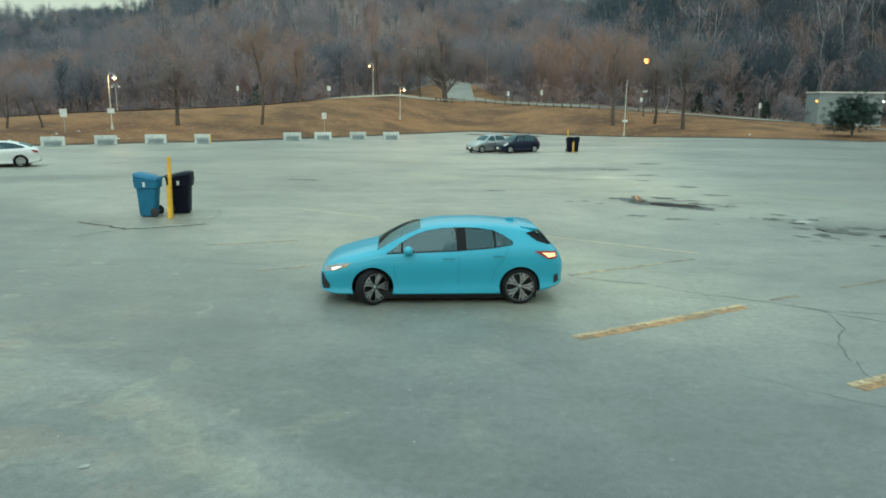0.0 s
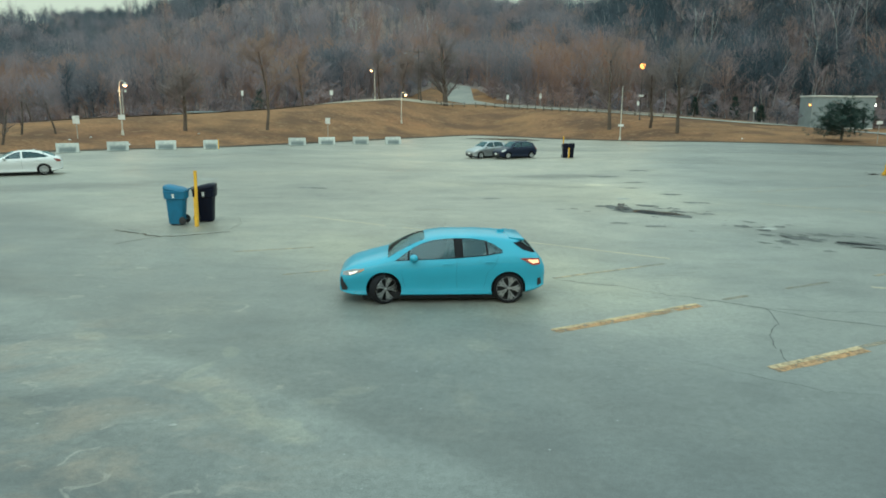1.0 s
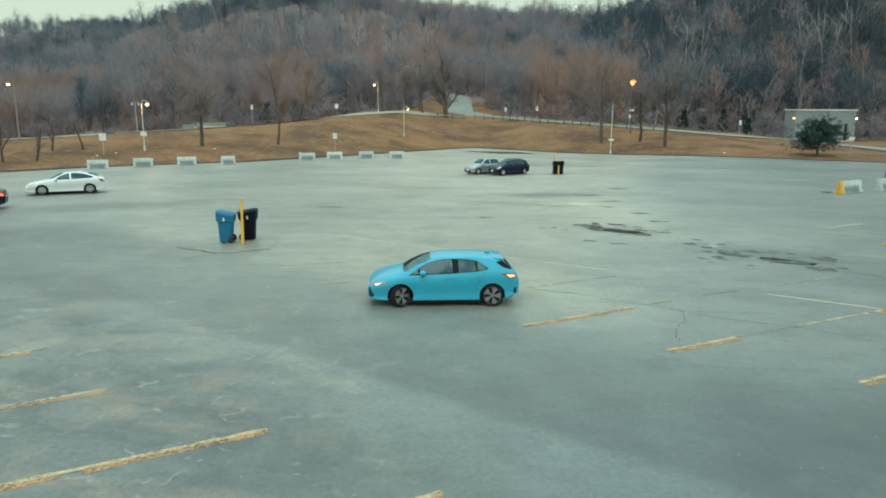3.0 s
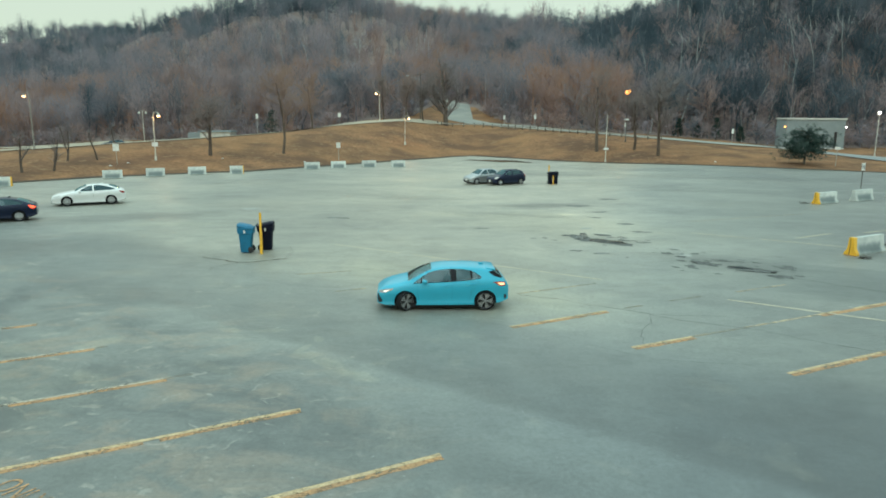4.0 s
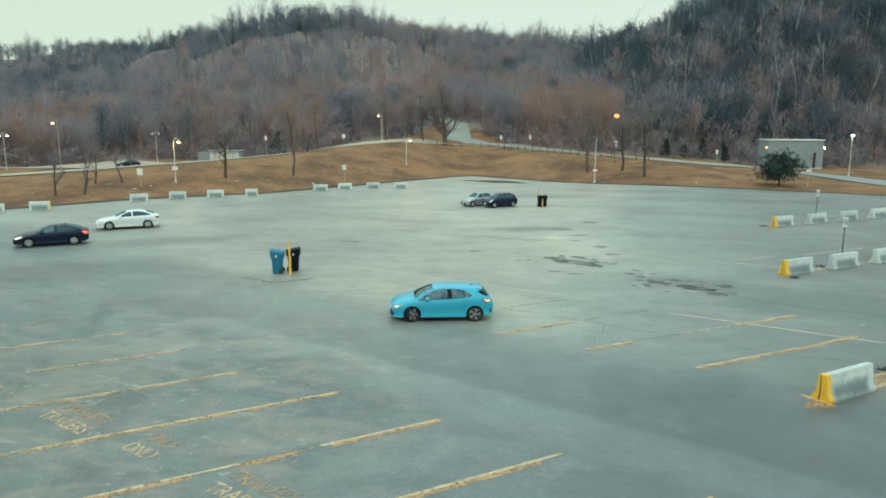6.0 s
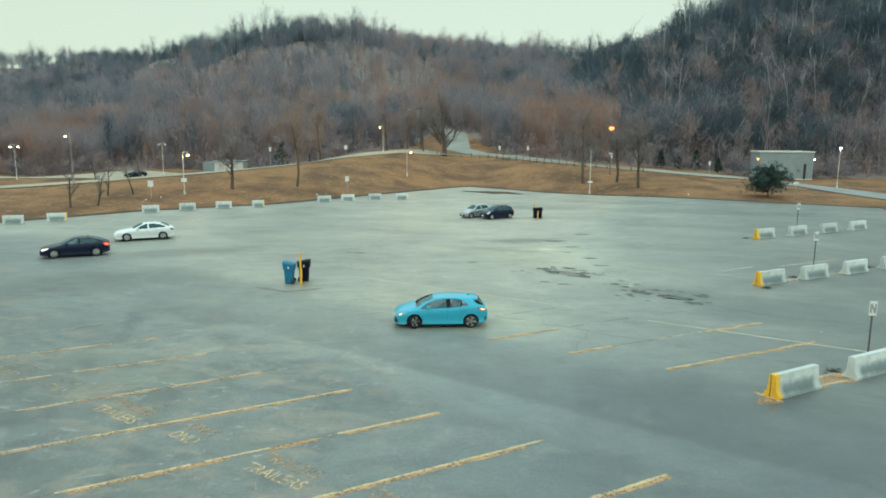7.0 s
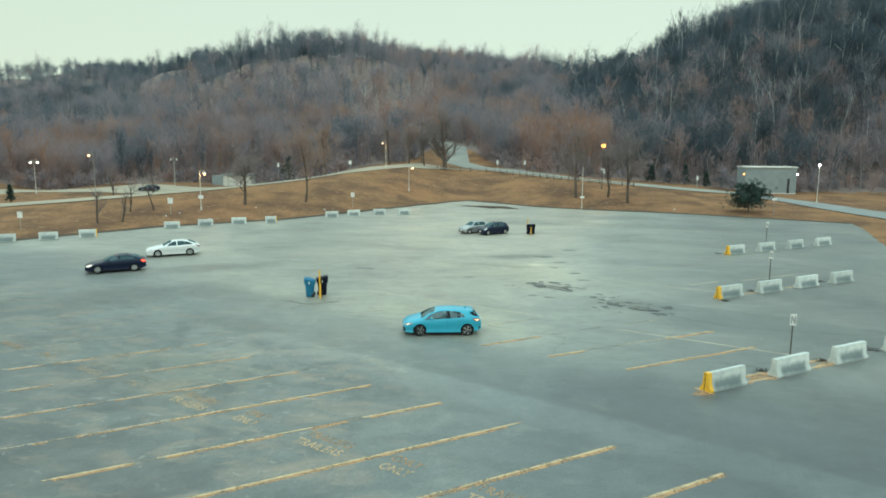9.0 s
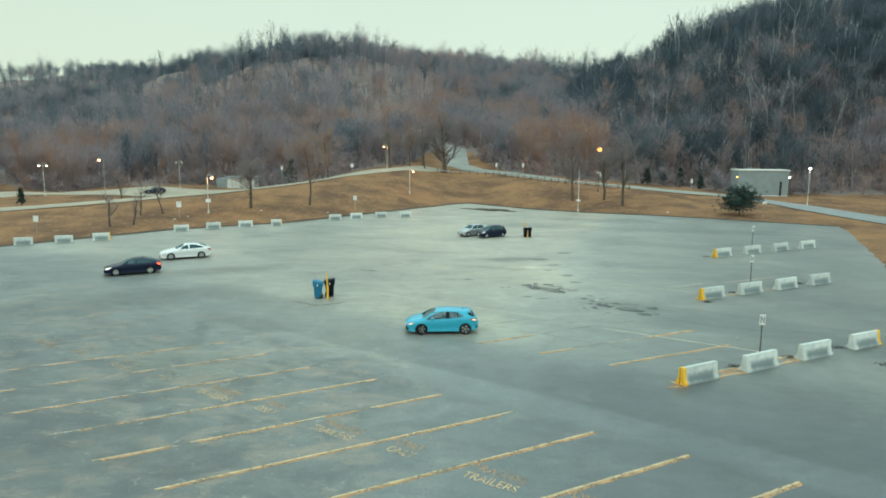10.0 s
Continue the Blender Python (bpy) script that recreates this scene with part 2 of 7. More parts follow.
def asphalt_mat():
    """Old, pale, patched parking-lot asphalt: stains, worn bands, speckle, crack network, damp patches."""
    m = bpy.data.materials.new("asphalt_lot")
    m.use_nodes = True
    nodes, links = m.node_tree.nodes, m.node_tree.links
    b = nodes["Principled BSDF"]
    geo = nodes.new("ShaderNodeNewGeometry")
    # the paver worked up and down the lot: broad marks are longer that way
    drawn = nodes.new("ShaderNodeMapping")
    drawn.inputs["Scale"].default_value = (1, 0.73, 1)
    links.new(geo.outputs["Position"], drawn.inputs["Vector"])

    def noise_at(scale, detail=5.0, stretch=None, distort=0.0, turn=0.0):
        n = nodes.new("ShaderNodeTexNoise")
        n.inputs["Scale"].default_value, n.inputs["Detail"].default_value, n.inputs["Distortion"].default_value = scale, detail, distort
        n.inputs["Roughness"].default_value = 0.66
        mp = nodes.new("ShaderNodeMapping")
        mp.inputs["Scale"].default_value = stretch or (1, 1, 1)
        mp.inputs["Rotation"].default_value = (0, 0, radians(turn))
        links.new(drawn.outputs[0] if scale < 4 else geo.outputs["Position"], mp.inputs["Vector"])
        links.new(mp.outputs[0], n.inputs["Vector"])
        return n.outputs["Fac"]

    def ramp(src, *stops):
        r = nodes.new("ShaderNodeValToRGB")
        els = r.color_ramp.elements
        while len(els) < len(stops):
            els.new(0.5)
        for e, (p, c) in zip(els, stops):
            e.position, e.color = p, (*(c if isinstance(c, tuple) else (c, c, c)), 1)
        links.new(src, r.inputs[0])
        return r.outputs[0]

    def mixed(kind, fac, a, c):
        x = nodes.new("ShaderNodeMix")
        x.data_type, x.blend_type = "RGBA", kind
        for sock, v in ((x.inputs["Factor"], fac), (x.inputs["A"], a), (x.inputs["B"], c)):
            if isinstance(v, (int, float)):
                sock.default_value = v
            elif isinstance(v, tuple):
                sock.default_value = (*v, 1)
            else:
                links.new(v, sock)
        return x.outputs["Result"]

    col = ramp(noise_at(0.055, 6, (1, 1.5, 1), 0.4, 24), (0.34, (0.119, 0.128, 0.128)), (0.50, (0.170, 0.180, 0.172)), (0.66, (0.232, 0.238, 0.219)))
    col = mixed("MULTIPLY", 0.38, col, ramp(noise_at(0.30, 8, (0.45, 1.6, 1), 0.25, 24), (0.34, 0.62), (0.55, 1.0)))
    col = mixed("MULTIPLY", 0.24, col, ramp(noise_at(0.22, 6, (1.8, 0.4, 1), 0.6, 70), (0.30, 0.66), (0.5, 1.0)))
    # drive aisle: traffic has polished a dark lane and left a pale strip beside it
    across = nodes.new("ShaderNodeVectorMath")
    across.operation = "DOT_PRODUCT"
    across.inputs[1].default_value = (0.449, 0.662, 0.0)
    links.new(geo.outputs["Position"], across.inputs[0])
    wavy = nodes.new("ShaderNodeMath")
    wavy.operation = "MULTIPLY_ADD"
    wavy.inputs[1].default_value, wavy.inputs[2].default_value = 0.7, -0.35
    links.new(noise_at(0.35, 6), wavy.inputs[0])
    lane = nodes.new("ShaderNodeMath")
    lane.operation = "ADD"
    links.new(across.outputs["Value"], lane.inputs[0])
    links.new(wavy.outputs[0], lane.inputs[1])
    unit = nodes.new("ShaderNodeMapRange")
    unit.inputs["From Min"].default_value, unit.inputs["From Max"].default_value = -10.0, 20.0
    links.new(lane.outputs[0], unit.inputs["Value"])
    # paling and warming towards the far end: grazing sky sheen put into the colour
    col = mixed("MULTIPLY", 1.0, col, ramp(unit.outputs[0], (0.0, (0.58, 0.61, 0.62)), (0.22, (0.645, 0.68, 0.695)), (0.31, (0.74, 0.77, 0.78)), (0.409, (0.76, 0.79, 0.80)), (0.46, (0.75, 0.78, 0.79)), (0.54, (0.96, 0.965, 0.95)), (0.60, (1.32, 1.25, 1.15)), (1.0, (1.66, 1.50, 1.33))))
    where = nodes.new("ShaderNodeSeparateXYZ")
    links.new(geo.outputs["Position"], where.inputs[0])
    reach = nodes.new("ShaderNodeMapRange")
    reach.inputs["From Min"].default_value, reach.inputs["From Max"].default_value = -14.0, -2.0
    links.new(where.outputs["X"], reach.inputs["Value"])
    col = mixed("MULTIPLY", reach.outputs[0], col, ramp(unit.outputs[0], (0.30, 1.0), (0.355, 0.94), (0.372, 1.24), (0.415, 1.30), (0.424, 0.86), (0.47, 0.94), (0.53, 1.0)))
    col = mixed("MIX", ramp(noise_at(0.55, 12, (0.8, 1.2, 1), 0.15, 24), (0.56, 0.0), (0.64, 0.20), (0.74, 0.40)), col, (0.285, 0.262, 0.205))
    col = mixed("MULTIPLY", 0.40, col, ramp(noise_at(1.3, 10, (0.6, 1.3, 1), 0.2, 24), (0.36, 0.66), (0.50, 1.0), (0.66, 1.18)))
    col = mixed("MULTIPLY", 0.35, col, ramp(noise_at(3.6, 8, (0.7, 1.2, 1), 1.2, 24), (0.34, 0.70), (0.46, 1.0), (0.66, 1.10)))
    # pale crumbs where the western part breaks up
    west = nodes.new("ShaderNodeMapRange")
    west.inputs["From Min"].default_value, west.inputs["From Max"].default_value = 2.0, -5.0
    links.new(where.outputs["X"], west.inputs["Value"])
    crumb = nodes.new("ShaderNodeMath")
    crumb.operation = "MULTIPLY"
    links.new(ramp(noise_at(1.5, 9, (0.7, 1.3, 1), 0.5, 24), (0.615, 0.0), (0.67, 0.5)), crumb.inputs[0])
    links.new(west.outputs[0], crumb.inputs[1])
    col = mixed("MIX", crumb.outputs[0], col, (0.34, 0.315, 0.268))
    stalls = nodes.new("ShaderNodeMath")
    stalls.operation = "MULTIPLY"
    links.new(west.outputs[0], stalls.inputs[0])
    links.new(ramp(unit.outputs[0], (0.37, 1.0), (0.45, 0.15)), stalls.inputs[1])

    def in_stalls(src):
        x = nodes.new("ShaderNodeMath")
        x.operation = "MULTIPLY"
        links.new(src, x.inputs[0])
        links.new(stalls.outputs[0], x.inputs[1])
        return x.outputs[0]

    col = mixed("MULTIPLY", in_stalls(ramp(noise_at(0.30, 9, (0.8, 1.4, 1), 0.9, 24), (0.48, 0.0), (0.60, 1.0))), col, (0.62, 0.64, 0.67))
    col = mixed("MIX", in_stalls(ramp(noise_at(0.62, 8, (0.7, 1.5, 1), 0.6, -23), (0.50, 0.0), (0.66, 0.58))), col, (0.262, 0.200, 0.150))
    col = mixed("MIX", in_stalls(ramp(noise_at(2.4, 10, (0.8, 1.3, 1), 0.9, 24), (0.615, 0.0), (0.66, 0.50))), col, (0.31, 0.30, 0.27))
    # older, greyer binder west of the carts
    grey = nodes.new("ShaderNodeMapRange")
    grey.inputs["From Min"].default_value, grey.inputs["From Max"].default_value = -7.0, -20.0
    links.new(where.outputs["X"], grey.inputs["Value"])
    col = mixed("MULTIPLY", grey.outputs[0], col, (0.78, 0.83, 0.87))
    # newer, darker seal coat over the eastern part
    east = nodes.new("ShaderNodeVectorMath")
    east.operation = "DOT_PRODUCT"
    east.inputs[1].default_value = (0.926, -0.253, 0.0)
    links.new(geo.outputs["Position"], east.inputs[0])
    ragged = nodes.new("ShaderNodeMath")
    ragged.operation = "MULTIPLY_ADD"
    ragged.inputs[1].default_value = 7.0
    links.new(noise_at(0.09, 7, None, 0.6), ragged.inputs[0])
    links.new(east.outputs["Value"], ragged.inputs[2])
    unit2 = nodes.new("ShaderNodeMapRange")
    unit2.inputs["From Min"].default_value, unit2.inputs["From Max"].default_value = -12.0, 18.0
    links.new(ragged.outputs[0], unit2.inputs["Value"])
    col = mixed("MULTIPLY", 1.0, col, ramp(unit2.outputs[0], (0.0, (1.14, 1.08, 1.00)), (0.46, (1.15, 1.11, 1.05)), (0.54, (1.04, 1.05, 1.04)), (0.62, (0.82, 0.86, 0.88)), (0.74, (0.69, 0.73, 0.75)), (0.86, (0.61, 0.65, 0.67)), (1.0, (0.52, 0.55, 0.57))))
    # darker resurfaced aisle between the rows of barriers
    def along(vx, vy, lo, hi, *stops):
        d, mr = nodes.new("ShaderNodeVectorMath"), nodes.new("ShaderNodeMapRange")
        d.operation = "DOT_PRODUCT"
        d.inputs[1].default_value = (vx, vy, 0.0)
        links.new(geo.outputs["Position"], d.inputs[0])
        a = nodes.new("ShaderNodeMath")
        a.operation = "MULTIPLY_ADD"
        a.inputs[1].default_value = 0.9
        links.new(noise_at(0.5, 6), a.inputs[0])
        links.new(d.outputs["Value"], a.inputs[2])
        mr.inputs["From Min"].default_value, mr.inputs["From Max"].default_value = lo, hi
        links.new(a.outputs[0], mr.inputs["Value"])
        return ramp(mr.outputs[0], *stops)

    aisle = nodes.new("ShaderNodeMath")
    aisle.operation = "MULTIPLY"
    links.new(along(0.405, 0.675, 10.0, 25.0, (0.29, 0.0), (0.36, 1.0), (0.625, 1.0), (0.64, 0.0)), aisle.inputs[0])
    links.new(along(0.913, -0.279, 0.0, 20.0, (0.12, 0.0), (0.42, 1.0)), aisle.inputs[1])
    col = mixed("MULTIPLY", aisle.outputs[0], col, (0.76, 0.79, 0.80))
    # broad old stains and worn pale places
    frayed, nibbled = noise_at(0.32, 8, None, 0.6), noise_at(2.2, 8, None, 0.3)
    for cx, cy, rx, ry, turn, tint in STAINS:
        mp, ln, ad = nodes.new("ShaderNodeMapping"), nodes.new("ShaderNodeVectorMath"), nodes.new("ShaderNodeMath")
        mp.vector_type = "TEXTURE"
        mp.inputs["Location"].default_value, mp.inputs["Rotation"].default_value, mp.inputs["Scale"].default_value = (cx, cy, 0), (0, 0, radians(turn)), (rx, ry, 1)
        links.new(geo.outputs["Position"], mp.inputs["Vector"])
        ln.operation = "LENGTH"
        links.new(mp.outputs[0], ln.inputs[0])
        ad.operation = "MULTIPLY_ADD"
        ad.inputs[1].default_value = 1.5
        links.new(frayed if rx > 1 else nibbled, ad.inputs[0])
        links.new(ln.outputs["Value"], ad.inputs[2])
        half = nodes.new("ShaderNodeMath")
        half.operation = "MULTIPLY"
        half.inputs[1].default_value = 0.4
        links.new(ad.outputs[0], half.inputs[0])
        col = mixed("MULTIPLY", 1.0, col, ramp(half.outputs[0], (0.48, tint), (0.75, 1.0)) if rx > 1 else ramp(half.outputs[0], (0.58, tint), (0.68, 1.0)))
    col = mixed("OVERLAY", 0.30, col, ramp(noise_at(9.0, 5), (0.28, 0.12), (0.72, 0.88)))
    col = mixed("OVERLAY", 0.40, col, ramp(noise_at(48.0, 4), (0.30, 0.08), (0.72, 0.92)))
    # pale stone chips and small dark pits
    for size, pick, tint in ((6.0, 0.93, (0.36, 0.37, 0.36)), (4.5, 0.90, (0.095, 0.100, 0.102))):
        chip, sep, hit = nodes.new("ShaderNodeTexVoronoi"), nodes.new("ShaderNodeSeparateColor"), nodes.new("ShaderNodeMath")
        chip.inputs["Scale"].default_value = size
        links.new(geo.outputs["Position"], chip.inputs["Vector"])
        links.new(chip.outputs["Color"], sep.inputs[0])
        hit.operation = "MULTIPLY"
        links.new(ramp(chip.outputs["Distance"], (0.07, 0.7), (0.14, 0.0)), hit.inputs[0])
        links.new(ramp(sep.outputs[0], (pick, 0.0), (pick + 0.02, 1.0)), hit.inputs[1])
        col = mixed("MIX", hit.outputs[0], col, tint)
    # crack network, broken up by a coarse mask
    vo = nodes.new("ShaderNodeTexVoronoi")
    vo.feature = "DISTANCE_TO_EDGE"
    vo.inputs["Scale"].default_value = 0.21
    wob = nodes.new("ShaderNodeTexNoise")
    wob.inputs["Scale"].default_value, wob.inputs["Detail"].default_value = 0.7, 6.0
    links.new(geo.outputs["Position"], wob.inputs["Vector"])
    vadd = nodes.new("ShaderNodeMix")
    vadd.data_type, vadd.blend_type = "RGBA", "LINEAR_LIGHT"
    vadd.inputs["Factor"].default_value = 1.6
    links.new(geo.outputs["Position"], vadd.inputs["A"])
    links.new(wob.outputs["Color"], vadd.inputs["B"])
    links.new(vadd.outputs["Result"], vo.inputs["Vector"])
    crack = ramp(vo.outputs["Distance"], (0.0, 1.0), (0.011, 0.0))
    mask = ramp(noise_at(0.12, 3), (0.48, 0.0), (0.62, 0.40))
    cm = nodes.new("ShaderNodeMath")
    cm.operation = "MULTIPLY"
    links.new(crack, cm.inputs[0])
    links.new(mask, cm.inputs[1])
    col = mixed("MIX", cm.outputs[0], col, (0.062, 0.066, 0.066))
    links.new(col, b.inputs["Base Color"])
    links.new(ramp(noise_at(0.16, 5, (0.5, 1.5, 1), 0.5, 24), (0.36, 0.38), (0.6, 0.54)), b.inputs["Roughness"])
    b.inputs["Specular IOR Level"].default_value = 1.0
    bn = nodes.new("ShaderNodeBump")
    bn.inputs["Strength"].default_value, bn.inputs["Distance"].default_value = 0.35, 0.02
    links.new(noise_at(45.0, 4), bn.inputs["Height"])
    links.new(bn.outputs[0], b.inputs["Normal"])
    return m




def ground_mat():
    """Dormant grass that gives way to leaf litter under the woods."""
    m = mat("winter_ground", (0.255, 0.132, 0.068), 0.95, other=(0.140, 0.080, 0.048), scale=0.22, fine=2.6, fine_amount=0.75, bump=0.8, spec=0.1, where="world")
    nodes, links = m.node_tree.nodes, m.node_tree.links
    b = nodes["Principled BSDF"]
    grass = b.inputs["Base Color"].links[0].from_socket
    where = nodes.new("ShaderNodeNewGeometry")
    for size, low, high, tint, amount in ((0.07, 0.46, 0.62, (0.285, 0.150, 0.072, 1), 0.7), (0.14, 0.50, 0.62, (0.105, 0.060, 0.040, 1), 0.75), (0.9, 0.58, 0.68, (0.33, 0.215, 0.120, 1), 0.45)):
        pn, pr, pm = nodes.new("ShaderNodeTexNoise"), nodes.new("ShaderNodeMapRange"), nodes.new("ShaderNodeMix")
        pn.inputs["Scale"].default_value, pn.inputs["Detail"].default_value = size, 7.0
        links.new(where.outputs["Position"], pn.inputs["Vector"])
        pr.inputs["From Min"].default_value, pr.inputs["From Max"].default_value, pr.inputs["To Max"].default_value = low, high, amount
        links.new(pn.outputs["Fac"], pr.inputs["Value"])
        pm.data_type = "RGBA"
        links.new(pr.outputs[0], pm.inputs["Factor"])
        links.new(grass, pm.inputs["A"])
        pm.inputs["B"].default_value = tint
        grass = pm.outputs["Result"]
    at, n1, n2, add, ramp, mix, dirt = (nodes.new("ShaderNode" + k) for k in ("Attribute", "TexNoise", "TexNoise", "Math", "ValToRGB", "Mix", "ValToRGB"))
    geo = nodes.new("ShaderNodeNewGeometry")
    at.attribute_name = "litter"
    n1.inputs["Scale"].default_value, n1.inputs["Detail"].default_value = 0.25, 6.0
    n2.inputs["Scale"].default_value, n2.inputs["Detail"].default_value = 0.5, 8.0
    for n in (n1, n2):
        links.new(geo.outputs["Position"], n.inputs["Vector"])
    add.operation = "ADD"
    links.new(at.outputs["Fac"], add.inputs[0])
    links.new(n1.outputs["Fac"], add.inputs[1])
    ramp.color_ramp.elements[0].position, ramp.color_ramp.elements[1].position = 0.90, 1.05
    links.new(add.outputs[0], ramp.inputs[0])
    dirt.color_ramp.elements[0].color, dirt.color_ramp.elements[1].color = (0.165, 0.132, 0.124, 1), (0.250, 0.190, 0.168, 1)
    dirt.color_ramp.elements[0].position, dirt.color_ramp.elements[1].position = 0.35, 0.65
    links.new(n2.outputs["Fac"], dirt.inputs[0])
    mix.data_type = "RGBA"
    links.new(ramp.outputs[0], mix.inputs["Factor"])
    links.new(grass, mix.inputs["A"])
    links.new(dirt.outputs[0], mix.inputs["B"])
    links.new(mix.outputs["Result"], b.inputs["Base Color"])
    return m


def worn(m, low, high, scale=1.1):
    """Lets the asphalt show where a paint film has worn through."""
    nodes, links = m.node_tree.nodes, m.node_tree.links
    geo, n1, n2, add, mr, tr, mx = (nodes.new("ShaderNode" + k) for k in ("NewGeometry", "TexNoise", "TexNoise", "Math", "MapRange", "BsdfTransparent", "MixShader"))
    for n, s in ((n1, scale), (n2, 9.0)):
        n.inputs["Scale"].default_value, n.inputs["Detail"].default_value, n.inputs["Roughness"].default_value = s, 5.0, 0.6
        links.new(geo.outputs["Position"], n.inputs["Vector"])
    add.operation = "ADD"
    links.new(n1.outputs["Fac"], add.inputs[0])
    links.new(n2.outputs["Fac"], add.inputs[1])
    mr.inputs["From Min"].default_value, mr.inputs["From Max"].default_value = low, high
    mr.inputs["To Min"].default_value, mr.inputs["To Max"].default_value = 0.08, 0.95
    links.new(add.outputs[0], mr.inputs["Value"])
    links.new(mr.outputs[0], mx.inputs[0])
    links.new(tr.outputs[0], mx.inputs[1])
    links.new(nodes["Principled BSDF"].outputs[0], mx.inputs[2])
    links.new(mx.outputs[0], nodes["Material Output"].inputs["Surface"])
    return m


M_ASPHALT = asphalt_mat()
M_GROUND = ground_mat()
M_ROAD = mat("pale_road", (0.385, 0.325, 0.245), 0.9, spec=0.15, other=(0.30, 0.26, 0.205), scale=0.2, fine=9.0, fine_amount=0.3, bump=0.2, where="world")
M_LANE = mat("grey_lane", (0.30, 0.29, 0.25), 0.9, spec=0.2, other=(0.23, 0.23, 0.21), scale=0.2, fine=9.0, fine_amount=0.3, bump=0.2, where="world")
M_SERVICE = mat("service_asphalt", (0.245, 0.255, 0.245), 0.85, spec=0.3, other=(0.20, 0.21, 0.205), scale=0.3, fine=9.0, fine_amount=0.3, bump=0.2, where="world")
M_SCRAP = mat("pale_scrap", (0.42, 0.42, 0.38), 0.7, other=(0.3, 0.3, 0.28), scale=3.0, fine=30.0, where="world")
M_PAINT = mat("worn_yellow_paint", (0.60, 0.445, 0.25), 0.7, other=(0.40, 0.30, 0.19), scale=4.5, fine=22.0, fine_amount=0.7, bump=0.2, where="world")
M_PALE = mat("faded_line_paint", (0.52, 0.40, 0.255), 0.75, other=(0.195, 0.195, 0.178), scale=3.5, fine=18.0, fine_amount=0.7, bump=0.2, where="world")
M_CREAM = mat("cream_line_paint", (0.43, 0.385, 0.305), 0.75, other=(0.32, 0.29, 0.24), scale=1.2, fine=18.0, fine_amount=0.6, bump=0.2, where="world")
M_WHITEN = worn(mat("pale_line_paint", (0.57, 0.49, 0.36), 0.75, other=(0.46, 0.40, 0.30), scale=1.2, fine=18.0, fine_amount=0.5, bump=0.2, where="world"), 0.54, 0.82)
M_INK = mat("grey_ink", (0.34, 0.36, 0.36), 0.6, scale=5.0, fine=40.0)
M_SOIL = mat("dark_soil", (0.105, 0.078, 0.055), 0.95, other=(0.06, 0.05, 0.042), scale=1.0, fine=14.0, fine_amount=0.7, bump=0.7, spec=0.1, where="world")
M_GHOST = mat("ghosted_paint", (0.36, 0.285, 0.195), 0.75, other=(0.25, 0.215, 0.165), scale=2.2, fine=20.0, fine_amount=0.7, bump=0.2, where="world")
M_RUST = worn(mat("old_orange_paint", (0.50, 0.27, 0.12), 0.75, other=(0.30, 0.19, 0.11), scale=2.0, fine=18.0, fine_amount=0.5, bump=0.2, where="world"), 0.76, 1.04)
M_SMUDGE = worn(mat("rubbed_out_paint", (0.50, 0.34, 0.20), 0.75, other=(0.36, 0.27, 0.18), scale=2.0, fine=18.0, fine_amount=0.5, bump=0.2, where="world"), 0.74, 1.02)
M_STENCIL = worn(mat("stencil_paint", (0.63, 0.415, 0.21), 0.7, other=(0.47, 0.315, 0.175), scale=3.0, fine=20.0, fine_amount=0.5, bump=0.2, where="world"), 0.70, 0.98)
worn(M_PAINT, 0.70, 1.02)
worn(M_PALE, 0.77, 1.04)
worn(M_CREAM, 0.74, 1.12)
worn(M_GHOST, 0.84, 1.24)
M_CONC = mat("barrier_concrete", (0.56, 0.58, 0.54), 0.85, other=(0.42, 0.45, 0.43), scale=2.2, fine=35.0, fine_amount=0.4, bump=0.25, vary=0.12)


def add_low_band(m):
    """A darker band on the lower slope of the barriers, ragged at its edges."""
    nodes, links = m.node_tree.nodes, m.node_tree.links
    b = nodes["Principled BSDF"]
    conc_colour = b.inputs["Base Color"].links[0].from_socket
    tc, sep, n = nodes.new("ShaderNodeTexCoord"), nodes.new("ShaderNodeSeparateXYZ"), nodes.new("ShaderNodeTexNoise")
    links.new(tc.outputs["Object"], sep.inputs[0])
    links.new(tc.outputs["Object"], n.inputs["Vector"])
    n.inputs["Scale"].default_value, n.inputs["Detail"].default_value = 3.0, 6.0

    def step(src, stops):
        r = nodes.new("ShaderNodeValToRGB")
        els = r.color_ramp.elements
        while len(els) < len(stops):
            els.new(0.5)
        for e, (p, v) in zip(els, stops):
            e.position, e.color = p, (v, v, v, 1)
        links.new(src, r.inputs[0])
        return r.outputs[0]

    def calc(op, a, c):
        x = nodes.new("ShaderNodeMath")
        x.operation = op
        for s, v in zip(x.inputs, (a, c)):
            if isinstance(v, float):
                s.default_value = v
            else:
                links.new(v, s)
        return x.outputs[0]

    wob = calc("MULTIPLY_ADD", n.outputs["Fac"], 0.22)
    wob.node.inputs[2].default_value = -0.11
    band = step(calc("ADD", sep.outputs["Z"], wob), [(0.0, 0.45), (0.2, 0.9), (0.36, 0.8), (0.60, 0.0)])
    ends = step(calc("ADD", calc("ABSOLUTE", sep.outputs["X"], 0.0), wob), [(0.78, 1.0), (1.06, 0.0)])
    mix = nodes.new("ShaderNodeMix")
    mix.data_type = "RGBA"
    links.new(calc("MULTIPLY", band, ends), mix.inputs["Factor"])
    links.new(conc_colour, mix.inputs["A"])
    mix.inputs["B"].default_value = (0.12, 0.155, 0.16, 1)
    links.new(mix.outputs["Result"], b.inputs["Base Color"])


